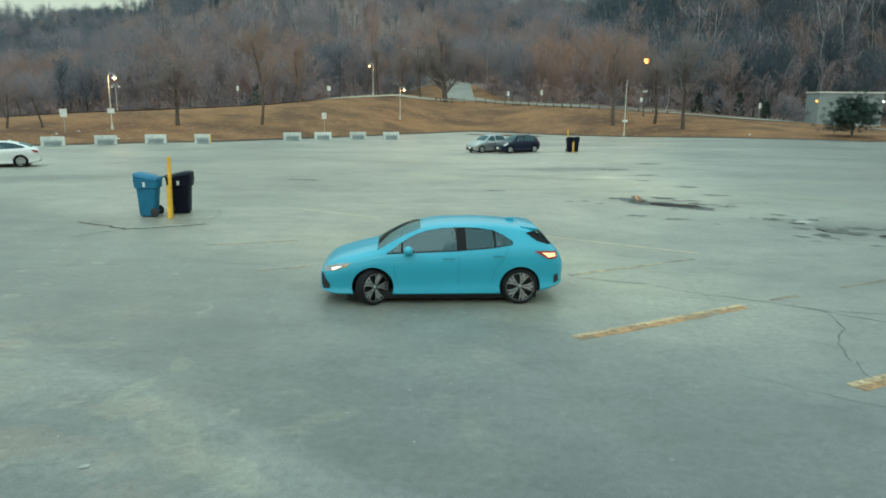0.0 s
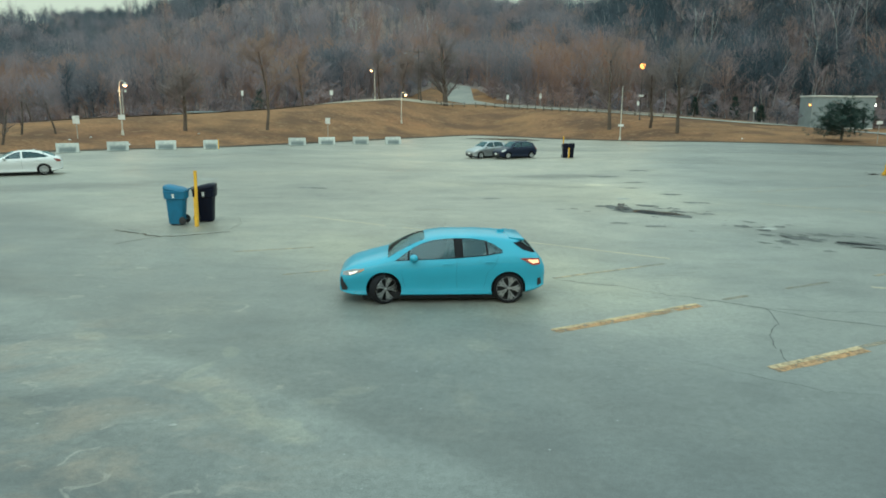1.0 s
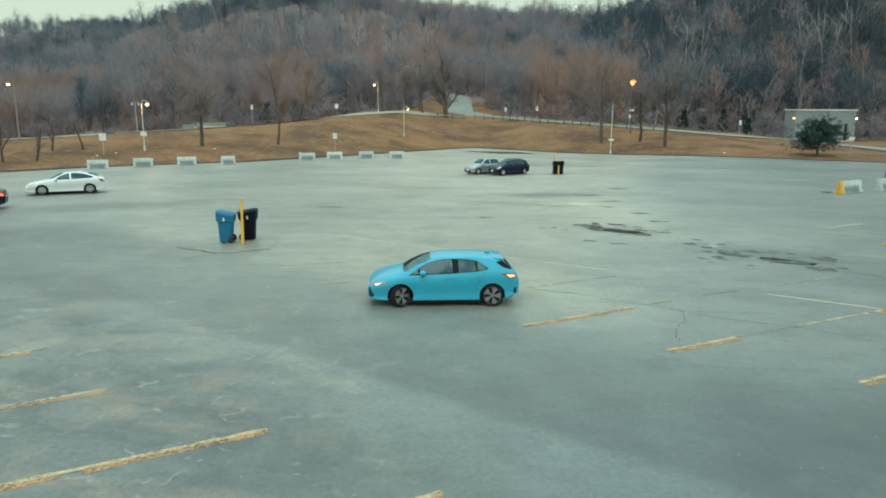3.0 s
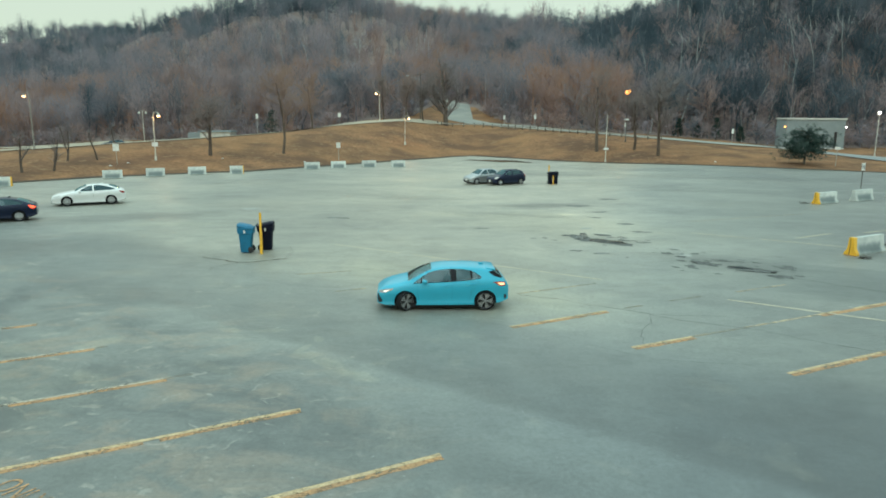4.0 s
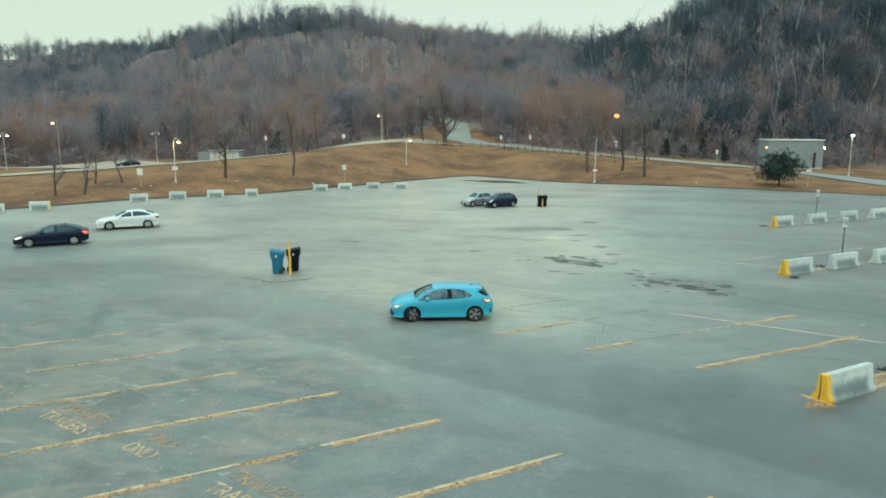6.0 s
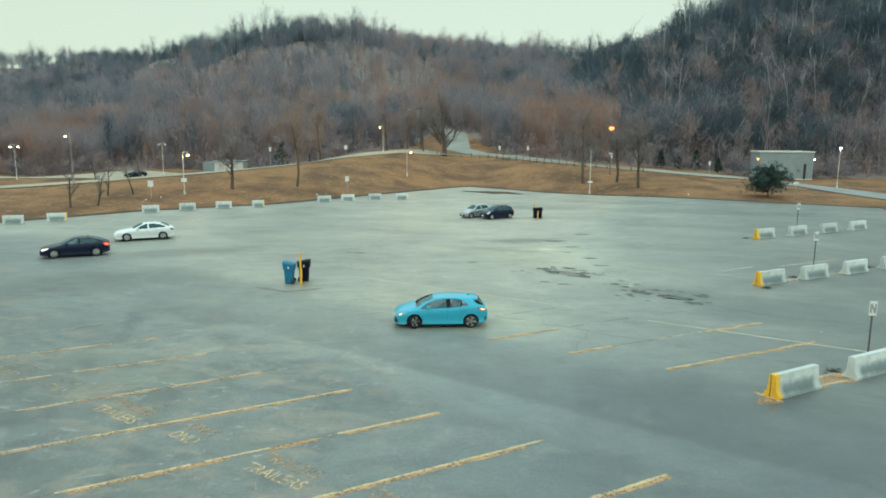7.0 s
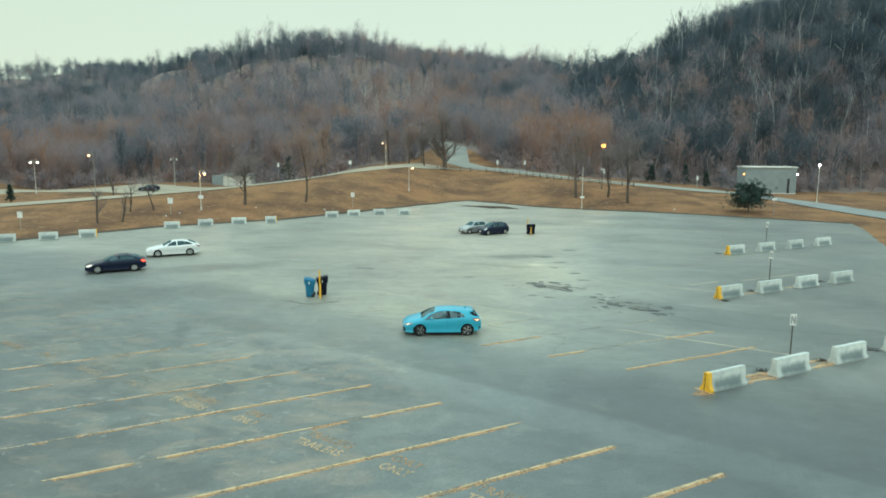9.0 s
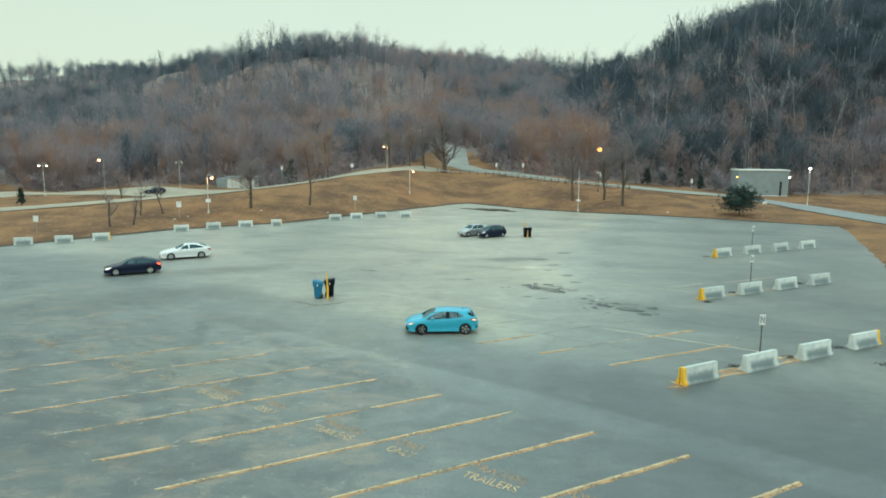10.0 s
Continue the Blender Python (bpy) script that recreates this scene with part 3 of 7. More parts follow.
add_low_band(M_CONC)
M_YELLOW = mat("safety_yellow", (0.85, 0.46, 0.03), 0.55, other=(0.66, 0.35, 0.03), scale=5.0, fine=40.0, fine_amount=0.3, bump=0.1)
M_TAR = mat("tar_patch", (0.075, 0.078, 0.074), 0.65, other=(0.135, 0.138, 0.128), scale=1.1, fine=30.0, fine_amount=0.5, bump=0.3, where="world")
M_DAMP = mat("damp_asphalt", (0.120, 0.125, 0.122), 0.40, other=(0.190, 0.195, 0.185), scale=0.8, fine=30.0, fine_amount=0.5, bump=0.12, where="world")
M_SEAM = mat("crack_dust", (0.078, 0.084, 0.084), 0.8, other=(0.12, 0.126, 0.124), scale=1.5, fine=30.0, fine_amount=0.5, bump=0.3, where="world")
M_FILM = mat("wet_film", (0.150, 0.155, 0.150), 0.06, other=(0.11, 0.115, 0.112), scale=1.5, fine=12.0, fine_amount=0.5, bump=0.03, where="world")
M_WATER = mat("standing_water", (0.035, 0.038, 0.038), 0.0, other=(0.05, 0.053, 0.052), scale=1.0, fine=20.0, fine_amount=0.2, bump=0.02, where="world")
worn(M_TAR, 0.74, 1.02, 2.2)
worn(M_DAMP, 0.78, 1.10, 1.6)
worn(M_SEAM, 0.78, 1.14, 1.6)
worn(M_FILM, 0.86, 1.02, 2.6)
M_GALV = mat("galvanised_steel", (0.52, 0.54, 0.53), 0.45, 0.7, scale=4.0, fine=40.0, bump=0.03)
M_TRIM = mat("pale_trim", (0.62, 0.62, 0.58), 0.6, scale=2.0, fine=20.0, bump=0.05)
M_RAIL = mat("weathered_rail", (0.34, 0.32, 0.285), 0.8, other=(0.26, 0.25, 0.225), scale=3.0, fine=20.0, fine_amount=0.4, bump=0.2)
M_WOOD = mat("weathered_post", (0.13, 0.115, 0.095), 0.85, scale=5.0, fine=30.0, fine_amount=0.5, bump=0.4)
M_WHITE = mat("white_enamel", (0.78, 0.79, 0.76), 0.45, scale=4.0, fine=30.0, bump=0.03)
M_BLACK = mat("black_plastic", (0.022, 0.023, 0.026), 0.5, scale=5.0, fine=90.0, bump=0.08)
M_BARK = tree_mat("bark", [(0.0, (0.085, 0.070, 0.060)), (1.0, (0.17, 0.135, 0.11))], through_light=0.0)

# ---------------------------------------------------------------- ground
EDGE_X = [-129.5, -90, -51.2, -38.8, -26.1, -12.1, -2.6, 0.6, 12.5, 25.5, 36.8, 47.1, 52, 59.3, 89.4, 129.5]
EDGE_Y = [-55.6, -6.9, 44.3, 59.6, 68.7, 89.4, 102.2, 104.1, 92.4, 83.8, 76.8, 71.3, 68.5, 64.9, 58.9, 52.9]
CREST_X = [-130.2, -90.5, -75.6, -66.7, -58.8, -52.8, -46.9, -42.9, -39, -35, -30.6, -25.7, -21.5, -13.8, -5.4, 5.8, 20.3, 30.6, 40.9, 49.6, 57.5, 63.9, 72.5, 129.2]
CREST_Y = [10.1, 43.8, 57.2, 64.6, 71.4, 76.1, 79.4, 82.8, 88.2, 95, 102.5, 112.7, 120.8, 130.3, 137, 134.1, 114.7, 109.1, 106.2, 103.3, 101.8, 97.6, 92, 83]
CREST_Z = [0.3, 0.45, 0.7, 0.95, 1.3, 1.6, 2.05, 2.25, 2.47, 2.75, 3.1, 3.85, 4.5, 5.1, 3.7, 3.44, 2.92, 2.25, 1.47, 1.03, 0.4, 0.2, 0.1, 0.1]
# the bluff behind: for each x, heights along y
HILL = [
    (-420, [(178, -0.8), (219, -0.6), (342, 20), (548, 56), (822, 62)]),
    (-280, [(164, -0.8), (206, -0.6), (329, 20), (495, 57), (822, 62)]),
    (-152, [(151, -0.8), (185, -0.5), (274, 18), (385, 49), (822, 60)]),
    (-93, [(130, -0.8), (153, -0.4), (185, 6), (226, 17), (290, 45), (329, 50), (822, 60)]),
    (-47, [(118, -0.8), (144, -0.5), (178, 6), (219, 19), (295, 46.5), (329, 50), (822, 60)]),
    (-20, [(145, 5), (171, 7), (226, 13), (301, 37), (414, 57), (822, 62)]),
    (0, [(148, 5.2), (178, 8.2), (233, 11), (342, 33), (414, 55.5), (822, 61)]),
    (30, [(134, 3.0), (153, 5), (206, 14), (301, 34), (415, 48), (822, 55)]),
    (64, [(126, 0.7), (133, 1.2), (164, 15), (200, 28), (274, 36), (822, 48)]),
    (87, [(123, 0.6), (132, 1.2), (163, 20), (203, 39.5), (274, 48), (822, 58)]),
    (110, [(121, 0.5), (129, 1.2), (162, 23), (206, 45), (274, 55), (822, 62)]),
    (200, [(110, 0.5), (121, 1.2), (158, 25), (206, 54), (301, 70), (822, 75)]),
    (420, [(110, 0.5), (121, 1.2), (158, 25), (206, 54), (301, 70), (822, 75)]),
]
HILL_X = [x for x, _ in HILL]


FOOT_X = [-422.3, -121.6, -91.6, -64.6, -46.6, -29.4, -15.7, -9.1, 1.1, 10.5, 24.6, 48.7, 70.7, 108.7, 419]
FOOT_Y = [197.9, 146.9, 143.7, 144.7, 143.1, 133.2, 153.6, 191.8, 175.2, 142.2, 129.7, 124.6, 121.5, 121.6, 114.3]


def lot_z(x, y):
    """The lot's crossfall: it drains towards its north-west edge."""
    start, run = float(np.interp(x, [-16, 0], [20, 17])), float(np.interp(x, [-16, 0], [38, 20]))
    f = min(max((0.555 * y - 0.64 * x - start) / run, 0), 1)
    return -float(np.interp(x, [-40, -30, -16, -5, 5, 15, 30], [0.45, 0.42, 0.6, 0.6, 0.52, 0.45, 0.2])) * f * f * (3 - 2 * f)


def height(x, y):
    """The terrain's height; the lot itself lies near 0."""
    ey, cy, cz = np.interp(x, EDGE_X, EDGE_Y), np.interp(x, CREST_X, CREST_Y), np.interp(x, CREST_X, CREST_Z)
    k = min(max(int(np.searchsorted(HILL_X, x)) - 1, 0), len(HILL) - 2)
    f = min(max((x - HILL_X[k]) / (HILL_X[k + 1] - HILL_X[k]), 0), 1)
    f = f * f * (3 - 2 * f)

    def column(c):
        ys, zs = zip(*c)
        # west of the bend the road runs level along the crest and the ground drops away behind it
        flat = min(max((-24 - x) / 6, 0), 1)
        near = (cy, cy + 11.0, cy + 20.5)
        return np.interp(y, (*near, *[max(v, cy + 24.7 + n) for n, v in enumerate(ys)]), (cz, cz + flat * 0.02 + (1 - flat) * (zs[0] - cz) * 0.4, cz + flat * (zs[0] - cz) * 0.85 + (1 - flat) * (zs[0] - cz) * 0.75, *zs))

    if y <= ey:
        return lot_z(x, y)
    if y <= cy:
        s, foot = (y - ey) / (cy - ey), lot_z(x, ey)
        return foot + (cz - foot) * (0.75 * s + 0.25 * s * s * (3 - 2 * s))
    far = (1 - f) * column(HILL[k][1]) + f * column(HILL[k + 1][1])
    rough = min(max((y - cy - 41) / 82, 0), 1)
    return far + rough * (5.0 * noise.noise((x / 45, y / 61.6, 0)) + 2.0 * noise.noise((x / 16, y / 22, 4)))


def spaced(*runs):
    out = []
    for a, b, step in runs:
        out += list(np.arange(a, b, step))
    return np.array(out + [runs[-1][1]])


def make_terrain():
    xs = spaced((-2500, -420, 260), (-420, -120, 12), (-120, 110, 1.6), (110, 420, 10), (420, 2500, 260))
    ys = spaced((-2500, -100, 240), (-100, 27, 9), (27, 152, 1.6), (152, 440, 5), (440, 880, 25), (880, 2500, 270))
    lot_x = np.array([lot_right(v) for v in ys])
    verts = np.array([(x, y, height(x, min(y, 820)) - (0.12 if y < np.interp(x, EDGE_X, EDGE_Y) + 0.3 and x < r + 0.3 else 0.0)) for y, r in zip(ys, lot_x) for x in xs])
    n = len(xs)
    faces = [(j * n + i, j * n + i + 1, (j + 1) * n + i + 1, (j + 1) * n + i) for j in range(len(ys) - 1) for i in range(n - 1)]
    me = np_mesh("ground", verts, faces)
    ob = part_mesh("ground", me, M_GROUND, smooth=60)
    gx, gy = verts[:, 0], verts[:, 1]
    foot = np.interp(gx, FOOT_X, FOOT_Y)
    me.attributes.new("litter", "FLOAT", "POINT").data.foreach_set("value", np.clip(0.5 + (gy - foot) / 18, 0, 1).astype(np.float32))
    return tagged(ob, "dry tan winter grass bank and leaf-strewn wooded hillside", "ground", kind="structure")


def lot_right(y):
    return float(np.interp(y, [-41.4, -0.4, 36, 48.4, 62.4, 68.5], [24.5, 26.5, 39.9, 44.8, 50.3, 52]))


def make_lot():
    """Flat asphalt sheet, uneven where it frays into the grass."""
    bm = bmesh.new()
    rnd = random.Random(3)
    outline = []
    corners = [(-128.75, -121.34), (25.33, -123.6), (24.45, -41.43), (26.52, -0.39), (39.93, 35.97), (44.8, 48.36), (50.25, 62.38), (51.99, 68.52)]
    corners += [(x, y) for x, y in zip(EDGE_X[::-1], EDGE_Y[::-1]) if x < 52]
    for (x0, y0), (x1, y1) in zip(corners, corners[1:] + corners[:1]):
        d = math.hypot(x1 - x0, y1 - y0)
        steps = max(1, int(d / 0.9)) if y0 + y1 > -28 else 1
        for s in range(steps):
            f = s / steps
            w = 0.16 if y0 + y1 > -28 else 0
            outline.append((x0 + (x1 - x0) * f + rnd.uniform(-w, w), y0 + (y1 - y0) * f + rnd.uniform(-w, w)))
    top = [bm.verts.new((x, y, 0.0)) for x, y in outline]
    low = [bm.verts.new((x, y, -0.14)) for x, y in outline]
    bm.faces.new(top)
    for k in range(len(top)):
        j = (k + 1) % len(top)
        bm.faces.new((top[k], low[k], low[j], top[j]))
    bmesh.ops.triangulate(bm, faces=[f for f in bm.faces if len(f.verts) > 4])
    cuts = [((0, s / 0.555, 0), (-0.64, 0.555, 0)) for s in range(18, 62, 2)] + [((x, 0, 0), (1, 0, 0)) for x in (-40, -30, -16, -10, -5, 0, 5, 10, 15, 22, 30)]
    for co, no in cuts:
        bmesh.ops.bisect_plane(bm, geom=bm.verts[:] + bm.edges[:] + bm.faces[:], plane_co=co, plane_no=no)
    for v in bm.verts:
        v.co.z += lot_z(v.co.x, v.co.y)
    ob = part("parking_lot", bm, M_ASPHALT)
    return tagged(ob, "old pale grey cracked asphalt parking lot with stains", "parking lot", kind="structure")


def ribbon(points, width, lift, over=None):
    """A flat strip along points (x, y); lies on the terrain where over is True, else flat at lift."""
    bm = bmesh.new()
    rows = []
    pts = [Vector(p) for p in points]
    fine = []
    for a, b in zip(pts, pts[1:]):
        steps = max(1, int((b - a).length / 1.5)) if over else 1
        fine += [a.lerp(b, s / steps) for s in range(steps)]
    fine.append(pts[-1])
    cross = 5 if over else 2
    for k, p in enumerate(fine):
        d = (fine[min(k + 1, len(fine) - 1)] - fine[max(k - 1, 0)]).normalized()
        side = Vector((-d.y, d.x))
        row = []
        for c in range(cross):
            q = p + side * width * (c / (cross - 1) - 0.5)
            row.append(bm.verts.new((q.x, q.y, (height(q.x, q.y) if over else 0.0) + lift)))
        rows.append(row)
    for lo, hi in zip(rows, rows[1:]):
        for c in range(cross - 1):
            bm.faces.new((lo[c], hi[c], hi[c + 1], lo[c + 1]))
    bmesh.ops.recalc_face_normals(bm, faces=bm.faces)
    if sum(f.normal.z for f in bm.faces) < 0:
        bmesh.ops.reverse_faces(bm, faces=bm.faces)
    return bm


make_terrain()
make_lot()
for pts, w, material, what in (
    ([(-130.22, 15.6), (-90.57, 49.94), (-75.71, 63.14), (-66.78, 70.4), (-58.85, 76.99), (-53.4, 81.43), (-48.43, 84.51), (-44.96, 87.47), (-41.51, 92.35), (-37.88, 98.86), (-33.45, 106.47), (-28.25, 115.15), (-20.35, 124.9), (-12.44, 134.36), (-7.54, 143.88)], 8.1, M_ROAD, "pale worn asphalt park road curving up the grass bank"),
    ([(-16.24, 208.36), (-8.16, 201.39), (-4.23, 189.01), (-3.34, 171.2), (-2.67, 156.13), (1.45, 145.11), (9.54, 136.78), (20.71, 120.87), (30.79, 114.56), (41.83, 110.98), (52.86, 108.08)], 6.0, M_LANE, "grey asphalt lane behind a low guard rail"),
    ([(50.85, 109.06), (54.91, 104.35), (58.3, 95.67), (60.62, 84.69), (63.24, 73.01), (68.42, 56.5), (79.67, 34.43)], 7.4, M_SERVICE, "grey asphalt service road past the utility building"),
    ([(-151.44, 128.19), (-111.4, 126.23), (-81.34, 121.68), (-59.34, 122.73), (-49.39, 128.06)], 17.6, M_ROAD, "pale asphalt overflow parking area below the bluff"),
):
    tagged(part("road", ribbon(pts, w, 0.10, True), material), what, "road", kind="structure")

tagged(part("kerb", ribbon([(1.9, 140.45), (8.07, 133.52), (19.25, 117.47), (29.82, 111.02), (41.87, 107.42), (52.9, 104.65)], 0.65, 0.12, True), M_ROAD), "pale concrete kerb strip along the lane", "kerb", kind="structure")

verge = [(x, y + 0.2) for x, y in zip(EDGE_X, EDGE_Y) if -60 < x < 53]
tagged(part("verge", ribbon([(-60.33, 28.41)] + verge, 0.9, 0.035, True), M_SOIL), "strip of dark bare soil between asphalt and grass", "soil", kind="structure")

# ---------------------------------------------------------------- painted stalls: lines at 32 degrees, rows at -31 degrees
ROW, STALL = Vector((math.cos(radians(-31)), math.sin(radians(-31)))), Vector((math.cos(radians(31.1)), math.sin(radians(31.1))))


def painted(a, b, width, material, seed, wear=0.25, lift=0.006):
    """One painted line: a thin film with frayed edges and worn gaps."""
    rnd = random.Random(seed)
    a, b = Vector(a), Vector(b)
    n = max(2, int((b - a).length / 0.35))
    d = (b - a).normalized()
    side = Vector((-d.y, d.x))
    bm = bmesh.new()
    last = None
    for k in range(n + 1):
        p = a.lerp(b, k / n)
        gap = noise.noise((p.x * 0.55, p.y * 0.55, seed)) < -0.52 + wear
        w0, w1 = (width / 2 * rnd.uniform(0.72, 1.1) for _ in range(2))
        z = lift + lot_z(p.x, p.y)
        row = [bm.verts.new((*(p + side * w0), z)), bm.verts.new((*(p - side * w1), z))]
        if last and not gap:
            bm.faces.new((last[0], last[1], row[1], row[0]))
        last = row
    for v in [v for v in bm.verts if not v.link_faces]:
        bm.verts.remove(v)
    return part("painted_line", bm, material)


# reach of each line back from its head, in metres: the stretches where paint is left
STALLS = {-9: [(0, 7.4)], -8: [(0.2, 6.1)], -7: [(0, 5.3), (6.4, 9)], -6: [(0, 2.2), (3.2, 10.1)], -5: [(0, 3), (3.6, 8.5), (9.3, 10.2)], -4: [(0, 1.2), (1.9, 4.9), (5.3, 9.3), (10.2, 12.7)],
          -3: [(0.3, 5.2), (5.9, 7.8), (8.9, 10.8), (12, 13.3)], -2: [(0.6, 4.2), (4.2, 8.7), (9.1, 14)], -1: [(0, 3.2), (3.2, 8.7), (8.7, 11.9), (12.5, 14.2)], 0: [(0, 3.5), (4.1, 11), (11.7, 14.4)]}
for k in range(-9, 6):
    start = Vector((-0.39, 0.88)) + ROW * 3.71 * k
    material = M_PAINT if k > -1 else M_CREAM
    trace = painted(start, start - STALL * (14.2 if k > -6 else 9), 0.16, M_GHOST, k + 90, 0.0, 0.003)
    tagged(trace, "ghost of an old parking line", "parking line", "old stall lines", kind="structure")
    for n, (a, b) in enumerate(STALLS.get(k, [(0, 14.4)])):
        fresh = M_PAINT if k == -1 and n < 2 else material
        ob = painted(start - STALL * a, start - STALL * b, 0.125, fresh, k + n * 0.37, 0.04)
        tagged(ob, "worn yellow painted parking line" if fresh == M_PAINT else "faded cream painted parking line", "parking line", "angled stall lines", kind="structure")
        if k > -5:
            under = painted(start - STALL * a + Vector((0.03, -0.10)), start - STALL * (b - 0.3) + Vector((0.03, -0.10)), 0.24, M_RUST, k + 40, 0.10, 0.0035)
            tagged(under, "older orange parking line showing beside the newer paint", "parking line", "old stall lines", kind="structure")
for n, (a, b, m) in enumerate((
    ((1.38, 9.13), (4.68, 11.08), M_PAINT), ((5.34, 11.45), (6.02, 11.82), M_GHOST), ((7.17, 12.49), (8.46, 13.18), M_GHOST), ((9.96, 13.92), (12.34, 15.22), M_PALE),
    ((4.7, 7.41), (6.71, 8.49), M_PAINT), ((6.71, 8.49), (8.7, 9.54), M_GHOST), ((8.7, 9.54), (11.6, 11.09), M_PALE), ((11.6, 11.09), (14.77, 12.79), M_PAINT), ((8.24, 5.63), (15.92, 9.76), M_PAINT),
    ((1.84, 13.12), (5.01, 14.91), M_PALE), ((-6.57, 22.14), (5.34, 15.56), M_WHITEN), ((9.27, 12.8), (17.52, 8.23), M_WHITEN), ((-4.79, 13.01), (-3.75, 13.54), M_PALE), ((-6.87, 15.57), (-4.78, 16.36), M_PALE),
    ((13.26, 4.05), (14.95, 4.92), M_PAINT), ((17.04, 6.25), (18.63, 7.12), M_PAINT), ((13.06, 4.67), (14.65, 5.54), M_PAINT), ((16.83, 6.87), (18.32, 7.74), M_PAINT), ((10.72, 3.33), (11.28, 2.5), M_PAINT), ((18.32, 7.74), (18.63, 7.12), M_PAINT),
    ((17.42, 25.75), (20.11, 27.43), M_WHITEN), ((22.01, 27.75), (27.48, 30.75), M_WHITEN), ((12.32, 27.07), (19.76, 22.85), M_WHITEN), ((13.67, 31.29), (22.13, 35.27), M_PALE), ((20.36, 22.98), (21.75, 23.78), M_PAINT), ((23.94, 25.12), (25.33, 25.78), M_PAINT),
)):
    if m == M_PAINT:
        tagged(painted((a[0] + 0.03, a[1] - 0.11), (b[0] + 0.03, b[1] - 0.11), 0.25, M_RUST, n + 70, 0.08, 0.0035), "older orange line showing beside the newer paint", "parking line", kind="structure")
    tagged(painted(a, b, 0.125, m, n + 31, 0.04), "worn yellow painted line on the asphalt" if m == M_PAINT else "faded cream painted line on the asphalt", "parking line", kind="structure")


# ---------------------------------------------------------------- concrete barriers
def barrier_mesh(length=2.4):
    """Jersey profile with chipped rounded edges and a shallow forklift slot."""
    bm = bmesh.new()
    outline = [(-0.30, 0.0), (-0.30, 0.09), (-0.17, 0.27), (-0.115, 0.80), (-0.095, 0.83), (0.095, 0.83), (0.115, 0.80), (0.17, 0.27), (0.30, 0.09), (0.30, 0.0)]
    rings = []
    n = 10
    for k in range(n + 1):
        x = length * (k / n - 0.5)
        rings.append([bm.verts.new((x, y + 0.006 * noise.noise((x * 3, y * 9, z * 5)), z + (0.012 * noise.noise((x * 4, y, 7)) if z > 0.5 else 0))) for y, z in outline])
    for lo, hi in zip(rings, rings[1:]):
        for j in range(len(outline) - 1):
            bm.faces.new((lo[j], hi[j], hi[j + 1], lo[j + 1]))
    bm.faces.new(rings[0])
    bm.faces.new(rings[-1][::-1])
    bmesh.ops.recalc_face_normals(bm, faces=bm.faces)
    return bm


def yellow_end_mesh(length=2.4, band=0.22):
    bm = bmesh.new()
    outline = [(-0.305, 0.0), (-0.305, 0.092), (-0.175, 0.275), (-0.12, 0.803), (-0.097, 0.836), (0.097, 0.836), (0.12, 0.803), (0.175, 0.275), (0.305, 0.092), (0.305, 0.0)]
    rings = [[bm.verts.new((x, y, z)) for y, z in outline] for x in (-length / 2 - 0.006, -length / 2 + band)]
    for j in range(len(outline) - 1):
        bm.faces.new((rings[0][j], rings[1][j], rings[1][j + 1], rings[0][j + 1]))
    bm.faces.new(rings[0])
    bmesh.ops.recalc_face_normals(bm, faces=bm.faces)
    return bm


barrier = thing("concrete_barrier", pose(0, 0, -50), "weathered pale grey precast concrete barrier on the asphalt", "barrier", "concrete barriers")
part("block", barrier_mesh(), M_CONC, barrier, smooth=35)
ended = thing("concrete_barrier", pose(0, 0, -60), "pale grey concrete barrier with one end painted yellow", "barrier", "concrete barriers")
part("block", barrier_mesh(), M_CONC, ended, smooth=35)
painted_end = part("painted_end", yellow_end_mesh(), M_YELLOW, ended, "yellow painted end", smooth=35)
bm = bmesh.new()
tube(bm, (-1.207, 0.045, 0.80), (-1.208, 0.03, 0.42), 0.010, 0.014, 6)
tube(bm, (-1.208, 0.03, 0.42), (-1.207, 0.06, 0.02), 0.014, 0.020, 6)
part("split", bm, M_BLACK, painted_end, "dark split down the painted end")
edged = thing("concrete_barrier", pose(0, 0, -70), "pale grey concrete barrier with a narrow yellow edge", "barrier", "concrete barriers")
part("block", barrier_mesh(), M_CONC, edged, smooth=35)
part("painted_end", yellow_end_mesh(band=0.13), M_YELLOW, edged, "narrow yellow painted edge", smooth=35)
used = set()
ROWS_OF_BARRIERS = [
    ((12.1, 3.55), (3.82, 2.15), 4, 29.7, 0, 3),
    ((18.97, 22.04), (3.6, 2), 4, 30.9, 0, None),
    ((26.57, 41.51), (3.84, 2.16), 4, 32.1, 0, None),
]
for (x, y), (dx, dy), count, turn, yellow, yellow_far in ROWS_OF_BARRIERS:
    for k in range(count):
        src = ended if k == yellow or k == yellow_far else barrier
        m = pose(x + dx * k, y + dy * k - 0.1, 0, 0, 0, turn + (180 if k == yellow_far else 0) + random.uniform(-2, 2))
        if src in used:
            copy_thing(src, m)
        else:
            src.matrix_basis = m
            used.add(src)
BACK_ROW = [(-49.36, 45.73), (-45.85, 47.69), (-42.76, 50.14), (-36.66, 58.52), (-33.52, 61.48), (-29.9, 63.71), (-26.14, 65.57), (-19.57, 74.02), (-16.81, 76.73), (-13.23, 78.88), (-9.49, 79.59)]
for k, (x, y) in enumerate(BACK_ROW):
    src, m = edged if k in (2, 6) else barrier, pose(x, y, lot_z(x, y), 0, 0, 24 + (180 if k in (2, 6) else 0)) @ Matrix.Diagonal((0.78, 0.95, 1.04, 1))
    if k == 2:
        edged.matrix_basis = m
    else:
        copy_thing(src, m)


